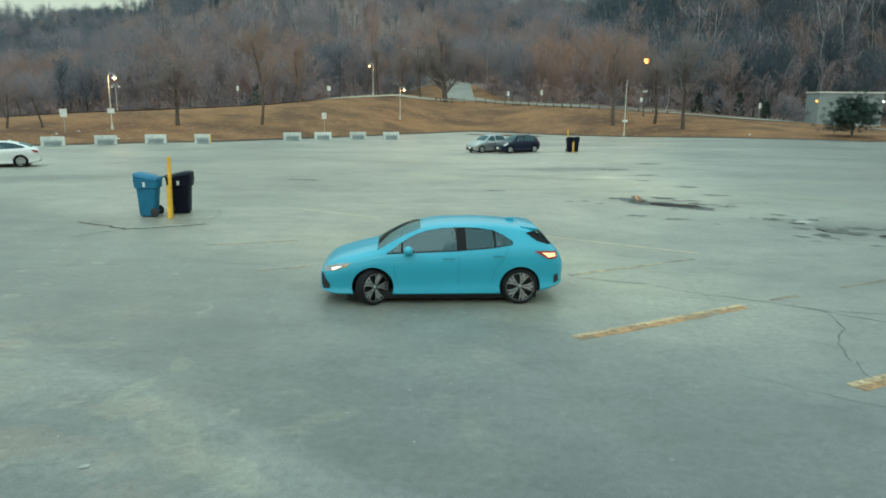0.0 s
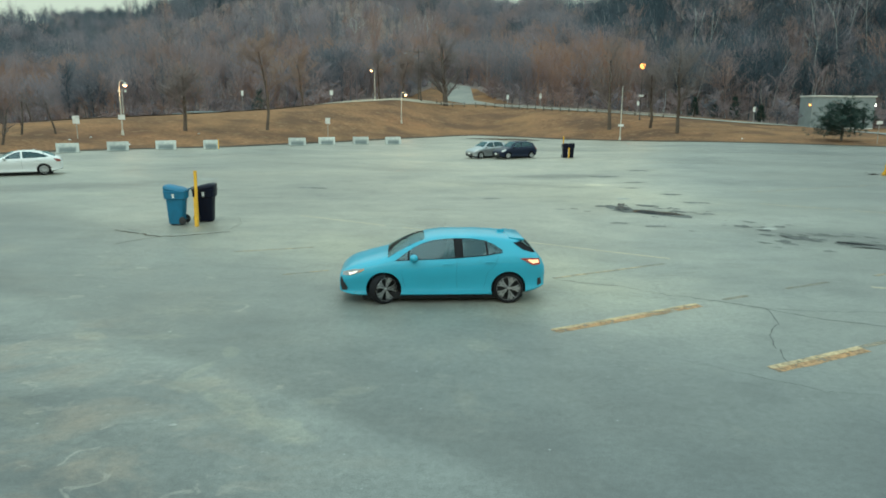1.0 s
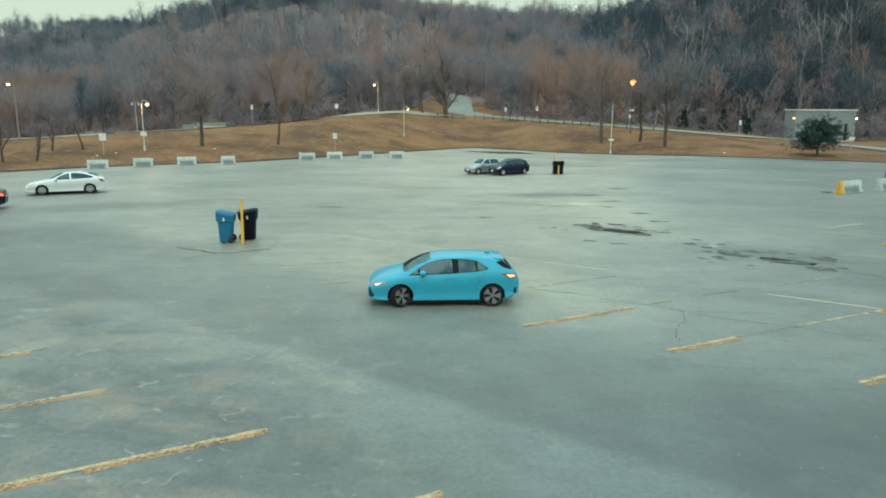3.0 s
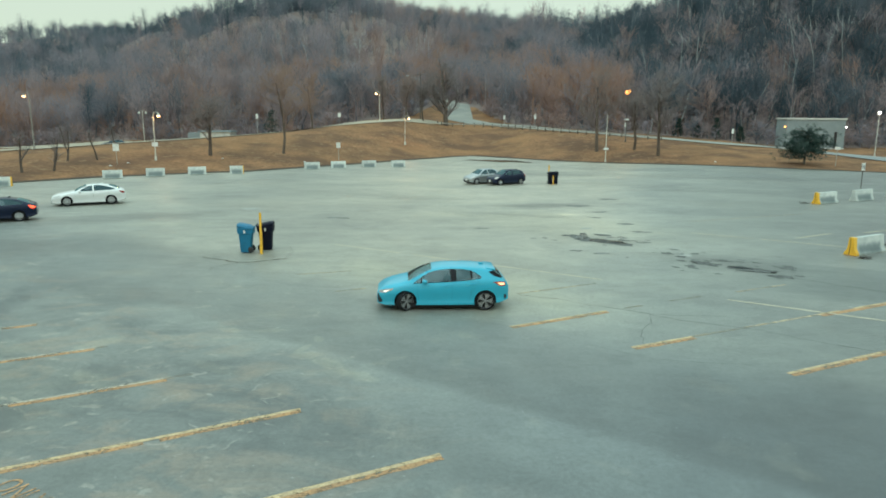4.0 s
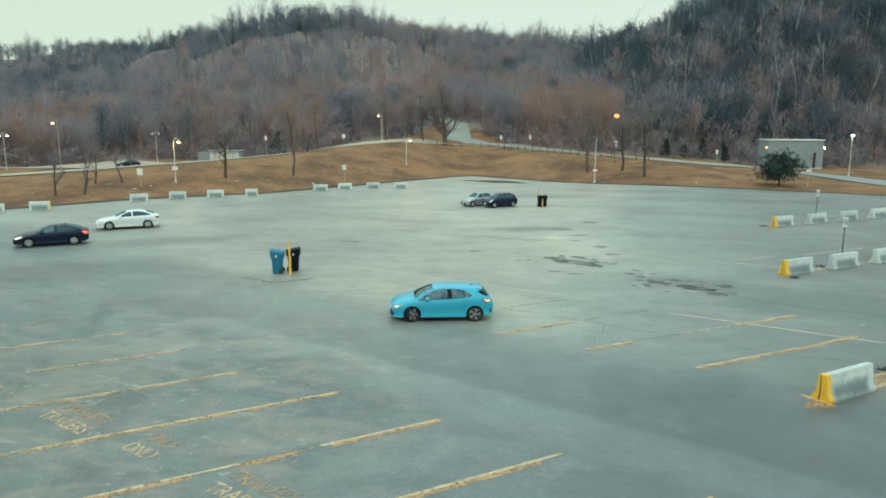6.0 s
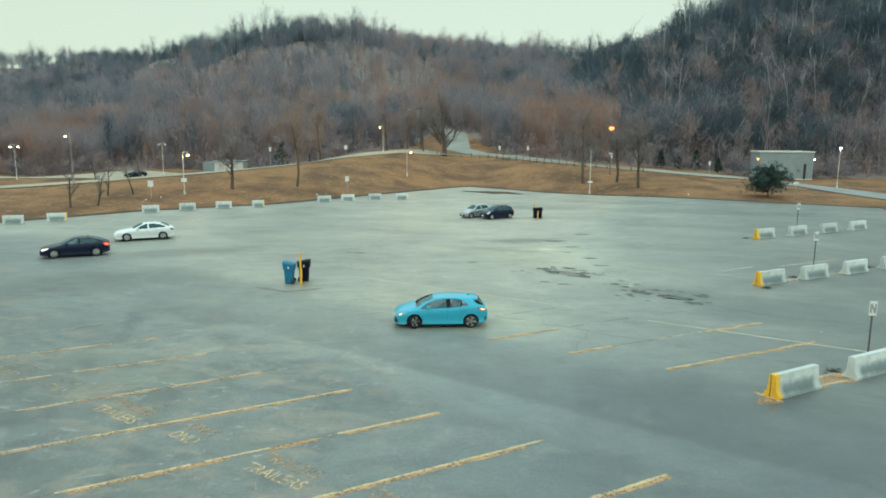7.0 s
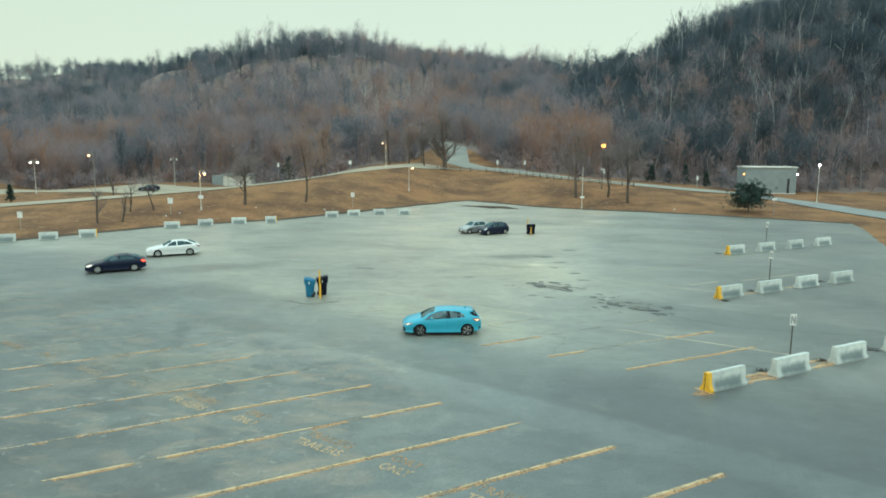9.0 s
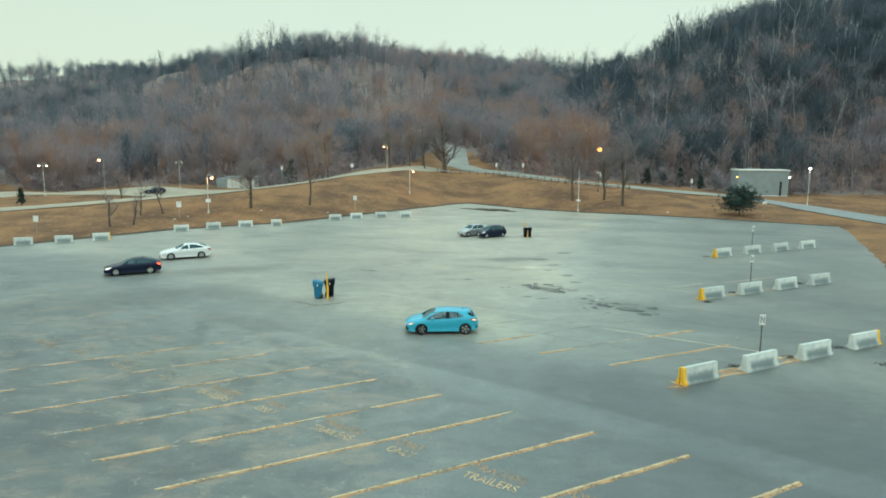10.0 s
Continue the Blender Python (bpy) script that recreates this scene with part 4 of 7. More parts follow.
# ---------------------------------------------------------------- trees
def tree_sticks(seed, tall, spread, levels=4, kids=(9, 5, 4, 3), trunk_r=0.16, clear=0.25, up=0.55, pieces=(4, 2, 2, 2, 1)):
    """The limbs of one bare tree: rows of start, end, the two radii and the order of branching."""
    rnd = random.Random(seed)
    sticks = []

    def grow(p, d, length, r, level):
        n = pieces[level]
        q, dirn, rr = Vector(p), Vector(d), r
        nodes = [(q.copy(), dirn.copy(), rr)]
        for _ in range(n):
            bend = 0.10 if level == 0 else 0.28
            dirn = (dirn + Vector((rnd.gauss(0, bend), rnd.gauss(0, bend), rnd.gauss(0.06, bend * 0.6)))).normalized()
            nxt = q + dirn * length / n
            r2 = rr * (0.80 if level == 0 else 0.62)
            sticks.append((*q, *nxt, rr, r2, level))
            q, rr = nxt, r2
            nodes.append((q.copy(), dirn.copy(), rr))
        if level + 1 >= levels:
            return
        for k in range(kids[level]):
            f = rnd.uniform(clear if level == 0 else 0.2, 1.0)
            i = min(int(f * n), n - 1)
            a, da, ra = nodes[i]
            b = nodes[i + 1][0]
            at = a.lerp(b, f * n - i)
            ang = rnd.uniform(0, 2 * math.pi)
            out = Vector((math.cos(ang), math.sin(ang), 0))
            lean = rnd.uniform(0.6, 1.2) * spread
            nd = (da * up + out * lean + Vector((0, 0, rnd.uniform(0.0, 0.45)))).normalized()
            scale = (1.05 - 0.55 * f) if level == 0 else 0.8
            grow(at, nd, length * scale * rnd.uniform(0.45, 0.72), max(ra * rnd.uniform(0.4, 0.6), 0.012), level + 1)

    grow((0, 0, -0.3), (rnd.gauss(0, 0.04), rnd.gauss(0, 0.04), 1), tall * 0.72, trunk_r, 0)
    return np.array(sticks)


def sticks_mesh(sticks, sides_by_level=(6, 4, 3, 3, 3), thick=1.0, least=0.0):
    """Turns sticks into tapered bars, all in triangles; two sides give a flat strip, one side a pointed sliver."""
    verts, faces, at = [], [], 0
    rng = np.random.default_rng(5)
    for level in np.unique(sticks[:, 8]):
        some = sticks[sticks[:, 8] == level]
        sides = sides_by_level[int(level)]
        a, b = some[:, 0:3], some[:, 3:6]
        d = b - a
        d /= np.linalg.norm(d, axis=1, keepdims=True) + 1e-9
        u = np.cross(d, rng.normal(size=d.shape))
        u /= np.linalg.norm(u, axis=1, keepdims=True) + 1e-9
        v = np.cross(d, u)
        r0, r1 = np.maximum(some[:, 6:7] * thick, least), np.maximum(some[:, 7:8] * thick, least * 0.6)
        if sides == 1:
            block = np.stack([a - r0 * u, a + r0 * u, b], 1)
            faces.append(at + np.arange(len(some) * 3).reshape(-1, 3))
            verts.append(block.reshape(-1, 3))
            at += len(some) * 3
            continue
        ring0 = [a + r0 * (u * math.cos(2 * math.pi * k / sides) + v * math.sin(2 * math.pi * k / sides)) for k in range(sides)]
        ring1 = [b + r1 * (u * math.cos(2 * math.pi * k / sides) + v * math.sin(2 * math.pi * k / sides)) for k in range(sides)]
        verts.append(np.stack(ring0 + ring1, 1).reshape(-1, 3))
        base = at + np.arange(len(some))[:, None] * (2 * sides)
        for k in range(sides if sides > 2 else 1):
            j = (k + 1) % sides
            faces.append(np.concatenate([base + k, base + j, base + sides + j], 1))
            faces.append(np.concatenate([base + k, base + sides + j, base + sides + k], 1))
        at += len(some) * 2 * sides
    return np.concatenate(verts), np.concatenate(faces)


# distance haze is put into the twig colours: blue-grey at the low tones
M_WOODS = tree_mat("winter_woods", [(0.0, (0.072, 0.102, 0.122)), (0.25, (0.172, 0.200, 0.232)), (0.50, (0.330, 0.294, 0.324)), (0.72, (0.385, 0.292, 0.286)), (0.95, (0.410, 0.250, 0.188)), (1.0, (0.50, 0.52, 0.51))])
FAR_X, FAR_Y = [-426, -286, -157, -97, -51, -25, 25, 61, 107, 418], [581, 541, 429, 338, 338, 436, 441, 289, 250, 247]


def foot_line(x):
    return float(np.interp(x, FOOT_X, FOOT_Y))


def road_gap(x, y):
    """How far a place lies from the road that climbs the valley."""
    if y > 206:
        return 99.0
    return float(abs(x - np.interp(y, [130, 145, 156, 171, 189, 201, 208], [12.6, 1.4, -2.7, -3.3, -4.2, -8.2, -16.2]))) if y > 130 else 99.0


def crown_mesh(seed, tall, wide, twigs, half, low=0.25):
    """A far tree: strip trunk, limbs that fan upwards and a lobed crown of many fine twigs."""
    rng = np.random.default_rng(seed)
    limbs = 16
    f = rng.uniform(low * 0.5, 0.62, limbs)
    ang = rng.uniform(0, 2 * math.pi, limbs)
    la = np.stack([np.zeros(limbs), np.zeros(limbs), f * tall], 1)
    run = wide * rng.uniform(0.45, 0.95, limbs) * (1.1 - 0.6 * f)
    lb = la + np.stack([np.cos(ang) * run, np.sin(ang) * run, (1 - f) * tall * rng.uniform(0.45, 0.85, limbs)], 1)
    lu = np.cross(lb - la, rng.normal(size=(limbs, 3)))
    lu *= 0.06 / (np.linalg.norm(lu, axis=1, keepdims=True) + 1e-6)
    pick = rng.integers(0, limbs, twigs)
    g = rng.uniform(0.25, 1.0, (twigs, 1)) ** 0.7
    p = la[pick] * (1 - g) + lb[pick] * g + rng.normal(size=(twigs, 3)) * (wide * 0.20, wide * 0.20, tall * 0.055)
    out = (lb - la)[pick]
    out = out / np.linalg.norm(out, axis=1, keepdims=True) + rng.normal(0, 0.38, (twigs, 3)) + (0, 0, 0.25)
    out /= np.linalg.norm(out, axis=1, keepdims=True)
    ln = rng.uniform(0.45, 1.25, (twigs, 1))
    a, b = p - out * ln * 0.4, p + out * ln
    u = np.cross(out, rng.normal(size=(twigs, 3)))
    u *= half * rng.uniform(0.6, 1.4, (twigs, 1)) / (np.linalg.norm(u, axis=1, keepdims=True) + 1e-6)
    trunk = np.array([[-0.15, 0, -1], [0.15, 0, -1], [0, 0, tall * 0.94], [0, -0.15, -1], [0, 0.15, -1], [0, 0, tall * 0.94]])
    v = np.concatenate([trunk, np.stack([la - lu, la + lu, lb], 1).reshape(-1, 3), np.stack([a - u, a + u, b], 1).reshape(-1, 3)])
    return v, np.arange(len(v)).reshape(-1, 3)


def make_woods():
    """All the far trees and brush on the bluff, as one body of winter branches."""
    rng = np.random.default_rng(11)
    pieces = (4, 2, 1, 1, 1)
    tall = [sticks_mesh(tree_sticks(100 + k, 13.5, 0.68, 4, (13, 6, 5), 0.15, 0.22, 0.6, pieces), (4, 3, 2, 1), 1.0, 0.036) for k in range(8)]
    slim = [sticks_mesh(tree_sticks(150 + k, 16.0, 0.45, 4, (12, 5, 5), 0.15, 0.40, 0.9, pieces), (4, 3, 2, 1), 1.0, 0.036) for k in range(5)]
    low = [sticks_mesh(tree_sticks(200 + k, 5.0, 1.0, 3, (15, 9), 0.05, 0.03, 0.45, pieces), (3, 2, 1), 1.0, 0.047) for k in range(4)]
    far = [crown_mesh(300 + k, 12.5, 3.7, 260, 0.045, 0.24) for k in range(10)]
    mast = [crown_mesh(340 + k, 15.0, 2.3, 190, 0.034, 0.20) for k in range(5)]
    vs, fs, tones, at = [], [], [], 0

    def put(shape, x, y, s, wide, tone, pale=0):
        nonlocal at
        v, f = shape
        a = rng.uniform(0, 2 * math.pi)
        c, sn = math.cos(a) * s * wide, math.sin(a) * s * wide
        vs.append(np.stack([v[:, 0] * c - v[:, 1] * sn + x, v[:, 0] * sn + v[:, 1] * c + y, v[:, 2] * s + height(x, y)], 1))
        fs.append(f + at)
        tones.append(np.clip(tone + np.repeat(rng.normal(0, 0.025, len(v) // 3 + 1), 3)[:len(v)], 0, 0.96))
        if pale:
            tones[-1][:pale] = 1.0
        at += len(v)

    for zone, count in WOOD_ZONES:
        n = 0
        for k in range(count * 40):
            if n >= count:
                break
            if zone == "foot":
                x = rng.uniform(-170, 130)
                y = foot_line(x) + rng.uniform(0, 57)
            elif zone == "slope":
                y = rng.uniform(137, 548)
                x = rng.uniform(-1.0, 1.0) * (25 + 0.68 * (y + 28))
                if rng.uniform() > 315 / (y + 28):
                    continue
            elif zone == "valley":
                x, y = rng.uniform(-16, 46), rng.uniform(185, 438)
            elif zone == "east":
                x, y = rng.uniform(27, 178), rng.uniform(130, 263)
            else:
                x = rng.uniform(-300, 110)
                y = np.interp(x, FAR_X, FAR_Y) - rng.uniform(-7, 55)
            if y < foot_line(x) + rng.uniform(0, 3) or y > np.interp(x, FAR_X, FAR_Y) + 7 or road_gap(x, y) < 6.5:
                continue
            # tone falls with height, so the haze up the bluff sits in the colour
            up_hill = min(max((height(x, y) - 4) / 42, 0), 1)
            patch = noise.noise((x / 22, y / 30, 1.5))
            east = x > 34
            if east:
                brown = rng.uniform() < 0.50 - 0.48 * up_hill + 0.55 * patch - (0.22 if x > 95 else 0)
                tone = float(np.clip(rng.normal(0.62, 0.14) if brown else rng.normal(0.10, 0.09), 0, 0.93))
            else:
                # the last term pales the mid-valley trees: haze put into their tone
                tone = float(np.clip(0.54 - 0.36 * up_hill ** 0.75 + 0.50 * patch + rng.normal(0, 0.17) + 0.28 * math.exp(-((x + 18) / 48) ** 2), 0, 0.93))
            # ridge trees get a tone floor: haze put into their colour as well
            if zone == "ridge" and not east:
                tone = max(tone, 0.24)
            size = rng.uniform(0.62, 1.12) * (0.72 if zone == "ridge" else 1.0)
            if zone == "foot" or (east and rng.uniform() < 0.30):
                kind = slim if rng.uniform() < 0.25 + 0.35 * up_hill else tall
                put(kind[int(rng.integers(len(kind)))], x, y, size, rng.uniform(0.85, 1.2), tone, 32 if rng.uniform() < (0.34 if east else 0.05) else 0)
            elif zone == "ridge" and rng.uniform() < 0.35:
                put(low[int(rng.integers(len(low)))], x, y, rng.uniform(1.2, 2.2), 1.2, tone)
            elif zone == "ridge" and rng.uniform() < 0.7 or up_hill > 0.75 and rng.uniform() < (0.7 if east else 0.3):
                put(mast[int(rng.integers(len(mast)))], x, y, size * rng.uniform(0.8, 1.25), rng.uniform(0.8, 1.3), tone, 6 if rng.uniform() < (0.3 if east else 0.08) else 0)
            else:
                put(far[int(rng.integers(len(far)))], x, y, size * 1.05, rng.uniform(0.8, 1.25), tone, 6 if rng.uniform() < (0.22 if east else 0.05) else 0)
            n += 1
    # standing dead trunks, pale and nearly bare
    dead = [sticks_mesh(tree_sticks(250 + k, 20.0, 0.16, 3, (3, 2), 0.12, 0.6, 1.6, (4, 2, 1)), (4, 2, 1), 1.0, 0.035) for k in range(4)]
    for k in range(85):
        x, y = (rng.uniform(36, 148), rng.uniform(140, 253)) if k < 70 else (rng.uniform(-140, 30), rng.uniform(171, 329))
        if y < foot_line(x) + 6 or road_gap(x, y) < 6.5 or y > np.interp(x, FAR_X, FAR_Y):
            continue
        put(dead[k % 4], x, y, rng.uniform(0.8, 1.15), 1.0, 1.0, 10**6)
    n = 0
    for k in range(90000):
        if n >= WOOD_BRUSH:
            break
        x = rng.uniform(-230, 190)
        f = foot_line(x)
        y = f - 3 + 130 * rng.uniform() ** 1.5
        if road_gap(x, y) < 5.5 or y > np.interp(x, FAR_X, FAR_Y):
            continue
        tone = float(np.clip(0.66 + 0.26 * noise.noise((x / 14, y / 19, 8.5)) + rng.normal(0, 0.12), 0, 0.90))
        put(low[int(rng.integers(len(low)))], x, y, rng.uniform(0.6, 1.35), rng.uniform(0.9, 1.4), tone)
        n += 1
    me = np_mesh("woods", np.concatenate(vs), np.concatenate(fs))
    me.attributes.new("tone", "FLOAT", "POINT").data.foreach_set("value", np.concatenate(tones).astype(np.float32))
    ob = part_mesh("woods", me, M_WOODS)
    return tagged(ob, "dense leafless grey-brown winter woods covering the bluff", "woods", kind="stuff")


WOOD_ZONES, WOOD_BRUSH = (("foot", 700), ("slope", 3000), ("east", 1500), ("valley", 450), ("ridge", 2500)), 2300
make_woods()


M_TWIG = tree_mat("tree_twigs", [(0.0, (0.18, 0.18, 0.19)), (0.5, (0.31, 0.26, 0.25)), (0.96, (0.44, 0.27, 0.19)), (1.0, (0.58, 0.58, 0.55))])


def bare_tree(x, y, tall, spread, seed, tone, label, trunk_r=0.2, clear=0.3, kids=(16, 8, 6, 6), lean=0):
    if tall < 7:
        kids = (7, 4, 3, 2)
    t = thing("bare_tree", pose(x, y, height(x, y), 0, lean, 0), label, "tree", "trees on the bank")
    s = tree_sticks(seed, tall, spread, 5, (*kids, 2), trunk_r, clear)
    for name, some in (("trunk", s[s[:, 8] == 0]), ("crown", s[s[:, 8] > 0])):
        v, f = sticks_mesh(some, (8, 5, 3, 2, 1), 1.0, 0.013)
        me = np_mesh(name, v, f)
        me.attributes.new("tone", "FLOAT", "POINT").data.foreach_set("value", np.full(len(v), tone, np.float32))
        part_mesh(name, me, M_TWIG if name == "crown" or tone > 0.97 else M_BARK, t)
    return t


for x, y, h, sp, seed, tone, r, clear, what in (
    (-33.44, 77.17, 9.2, 0.95, 1, 0.42, 0.26, 0.30, "spreading bare tree standing on the grass bank"),
    (-25.6, 83.21, 13.5, 0.62, 2, 0.72, 0.20, 0.36, "tall slim bare tree with rusty twigs on the bank"),
    (-5.37, 137, 17.0, 0.72, 3, 0.38, 0.55, 0.12, "large bare tree with forked trunk beside the guard rail"),
    (19.36, 97.61, 14.0, 0.70, 4, 0.52, 0.30, 0.28, "bare tree with grey-brown crown on the bank"),
    (24.87, 96.85, 10.5, 0.66, 5, 0.45, 0.24, 0.30, "slim bare tree on the grass bank"),
    (27.04, 91.07, 13.5, 0.75, 6, 0.34, 0.26, 0.28, "bare tree with dense grey crown on the bank"),
    (-45.94, 58.18, 5.2, 0.8, 7, 0.25, 0.16, 0.25, "small crooked bare tree at the lot edge"),
    (-43.86, 60.2, 5.0, 0.8, 8, 0.25, 0.13, 0.25, "small crooked bare tree at the lot edge"),
    (-45.52, 65.7, 5.0, 0.8, 9, 0.3, 0.13, 0.25, "small crooked bare tree at the lot edge"),
    (-43.14, 67.72, 4.8, 0.8, 10, 0.3, 0.12, 0.25, "small crooked bare tree at the lot edge"),
    (-63.05, 95.4, 6.5, 0.6, 12, 0.35, 0.16, 0.3, "bare tree beside the park road"),
    (-59.13, 102.87, 6.0, 0.6, 13, 0.35, 0.14, 0.3, "bare tree beside the park road"),
    (-18.48, 137.19, 10.0, 0.55, 14, 0.5, 0.2, 0.3, "bare tree on the rise beside the road"),
    (-14, 139.18, 10.5, 0.55, 15, 0.55, 0.2, 0.3, "bare tree on the rise beside the road"),
    (-10.29, 138.44, 10.0, 0.5, 16, 0.4, 0.2, 0.3, "bare tree on the rise beside the road"),
    (-31.37, 126.43, 12.0, 0.6, 17, 0.75, 0.2, 0.25, "bare tree with russet twigs at the woods edge"),
    (65.3, 67.5, 6.5, 0.7, 18, 0.45, 0.14, 0.3, "small bare tree in the grass beside the lot"),
):
    bare_tree(x, y, h, sp, seed, tone, what, r, clear)


bare_tree(-37.01, 223.72, 15.0, 0.5, 31, 1.0, "dead pale leafless tree standing on the wooded slope", 0.3, 0.45, (7, 3, 2, 2))
bare_tree(67.16, 174.27, 15.0, 0.35, 32, 1.0, "pale leaning dead tree on the wooded slope", 0.28, 0.5, (6, 3, 2, 2), lean=8)


# ---------------------------------------------------------------- evergreen bush
M_NEEDLE = tree_mat("pine_needles", [(0.0, (0.028, 0.050, 0.048)), (0.6, (0.070, 0.108, 0.096)), (1.0, (0.115, 0.16, 0.135))])


def pine(x, y, tall, wide, seed, label, clumps=240, flat=False):
    rng = np.random.default_rng(seed)
    t = thing("pine_tree", pose(x, y, height(x, y)), label, "tree")
    bm = bmesh.new()
    tube(bm, (0, 0, -0.2), (0.1, 0, tall * 0.8), 0.16, 0.05, 8)
    for k in range(14):
        a, h = rng.uniform(0, 6.28), tall * rng.uniform(0.15, 0.75)
        r = wide * 0.8 * (1 - h / tall * 0.6)
        tube(bm, (0.05, 0, h), (r * math.cos(a), r * math.sin(a), h + tall * 0.12), 0.05, 0.015, 5)
    part("trunk", bm, M_WOOD, t, "dark brown trunk", smooth=40)
    verts, faces, tones, at = [], [], [], 0
    lobes = [np.array([wide * 0.55 * math.cos(q) * rng.uniform(0.5, 1.2), wide * 0.55 * math.sin(q) * rng.uniform(0.5, 1.2), tall * rng.uniform(0.25, 0.60)]) for q in np.linspace(0, 5.6, 8)] if flat else []
    lobes += [np.array([wide * 0.15, 0, tall * 0.72]), np.array([-wide * 0.25, 0.2, tall * 0.66])] if flat else []
    for k in range(clumps):
        h = rng.uniform(0.10, 1.0)
        rad = wide * (1.02 - h * 0.88) * rng.uniform(0.25, 1.0) * (1 + 0.22 * math.sin(5 * h + k))
        a = rng.uniform(0, 6.28)
        c = np.array([rad * math.cos(a), rad * math.sin(a), tall * h * 0.95])
        if flat:
            c = lobes[k % len(lobes)] + rng.normal(size=3) * (wide * 0.20, wide * 0.20, tall * 0.085)
            c[2] = max(c[2], 0.5)
        m = 26
        d = rng.normal(size=(m, 3)) * (1, 1, 0.75) + (math.cos(a) * 0.5, math.sin(a) * 0.5, 0.5)
        d /= np.linalg.norm(d, axis=1, keepdims=True)
        ln = rng.uniform(0.16, 0.42, (m, 1))
        w = np.cross(d, rng.normal(size=(m, 3)))
        w *= 0.022 / (np.linalg.norm(w, axis=1, keepdims=True) + 1e-9)
        o = c + rng.normal(size=(m, 3)) * 0.10
        verts.append(np.stack([o - w, o + w, o + d * ln], 1).reshape(-1, 3))
        faces.append(at + np.arange(m * 3).reshape(-1, 3))
        tones.append(np.full(m * 3, np.clip(rng.normal(0.45, 0.22), 0, 1)))
        at += m * 3
    me = np_mesh("needles", np.concatenate(verts), np.concatenate(faces))
    me.attributes.new("tone", "FLOAT", "POINT").data.foreach_set("value", np.concatenate(tones).astype(np.float32))
    part_mesh("needles", me, M_NEEDLE, t, "dark green needle clumps")
    return t


pine(42.76, 80.16, 5.4, 3.45, 1, "dark green windswept pine on the grass beside the lot", 700, True)
pine(-80.53, 92.92, 3.2, 0.9, 2, "small dark spruce beside the park road", 120)
for k, (x, y, h) in enumerate(((39.19, 124.02, 3.4), (43.18, 125.33, 3.0), (46.68, 125.28, 4.2), (-41.45, 133.42, 7.0), (50.21, 122.49, 3.0))):
    pine(x, y, h, h * 0.36, 20 + k, "dark evergreen at the foot of the woods", 110)


# ---------------------------------------------------------------- lamps
def glow(name, colour, gain):
    m = bpy.data.materials.new(name)
    m.use_nodes = True
    b = m.node_tree.nodes["Principled BSDF"]
    b.inputs["Base Color"].default_value = (*colour, 1)
    b.inputs["Emission Color"].default_value, b.inputs["Emission Strength"].default_value = (*colour, 1), gain
    return m


M_SODIUM = glow("sodium_lamp", (1.0, 0.37, 0.08), 5.0)
M_WARM = glow("warm_lamp", (1.0, 0.56, 0.25), 7.0)
M_COOL = glow("white_lamp", (1.0, 0.95, 0.84), 10.0)
M_DIM = mat("unlit_lamp_globe", (0.72, 0.74, 0.74), 0.25, scale=3.0, fine=30.0, bump=0.02)
M_POLE = mat("pale_lamp_pole", (0.62, 0.60, 0.53), 0.6, scale=3.0, fine=30.0, bump=0.05)
M_DARKPOLE = mat("dark_pole", (0.10, 0.09, 0.08), 0.7, scale=3.0, fine=30.0, bump=0.1)


def lamp_light(x, y, z, colour, power, parent):
    """The light that a lit globe throws on the ground round it."""
    data = bpy.data.lights.new("lamp_light", "POINT")
    data.energy, data.color, data.shadow_soft_size = power, colour, 0.25
    ob = new("lamp_light", data)
    ob.parent = parent
    ob.location = (x, y, z)


def hook_lamp(x, y, top, heads, bulb, label, turn=0.0, pole=None, plate=0.0):
    """A pole with one or two gooseneck arms, each carrying a bell-shaped lamp."""
    z = height(x, y)
    h = top - z
    t = thing("street_lamp", pose(x, y, z, 0, 0, turn), label, "street lamp", "lamps round the lot")
    bm = bmesh.new()
    tube(bm, (0, 0, -0.2), (0, 0, 0.5), 0.16, 0.12, 12)
    tube(bm, (0, 0, 0.5), (0, 0, h - 0.5), 0.07, 0.05, 10)
    part("pole", bm, pole or M_POLE, t, smooth=40)
    for sgn in heads:
        bm = bmesh.new()
        pts = [(0, 0, h - 0.5)] + [(sgn * (0.36 - 0.36 * math.cos(a)), 0, h - 0.42 + 0.42 * math.sin(a)) for a in np.linspace(0.1, 2.6, 8)]
        for a, b in zip(pts, pts[1:]):
            tube(bm, a, b, 0.04, 0.04, 8)
        part("arm", bm, pole or M_POLE, t, smooth=40)
        ex, ez = pts[-1][0], pts[-1][2]
        bm = bmesh.new()
        lathe(bm, [(0.04, 0.06), (0.08, 0.03), (0.13, -0.06), (0.24, -0.20), (0.26, -0.24)], "Z", 16, Matrix.Translation((ex, 0, ez)))
        shade = part("shade", bm, pole or M_POLE, t, smooth=40)
        bm = bmesh.new()
        ball(bm, (ex, 0, ez - 0.26), 0.20, 0.8, 14)
        part("bulb", bm, bulb, t, "glowing lamp globe" if bulb != M_DIM else "unlit lamp globe", smooth=60)
        if bulb == M_WARM:
            lamp_light(ex, 0, ez - 0.62, (1.0, 0.60, 0.28), 150, t)
    if plate:
        part("sign_plate", box(bmesh.new(), (0.75, 0.03, 0.5), (0.05, -0.1, plate), bevel=0.01), M_WHITE, t, "white sign plate")
    return t


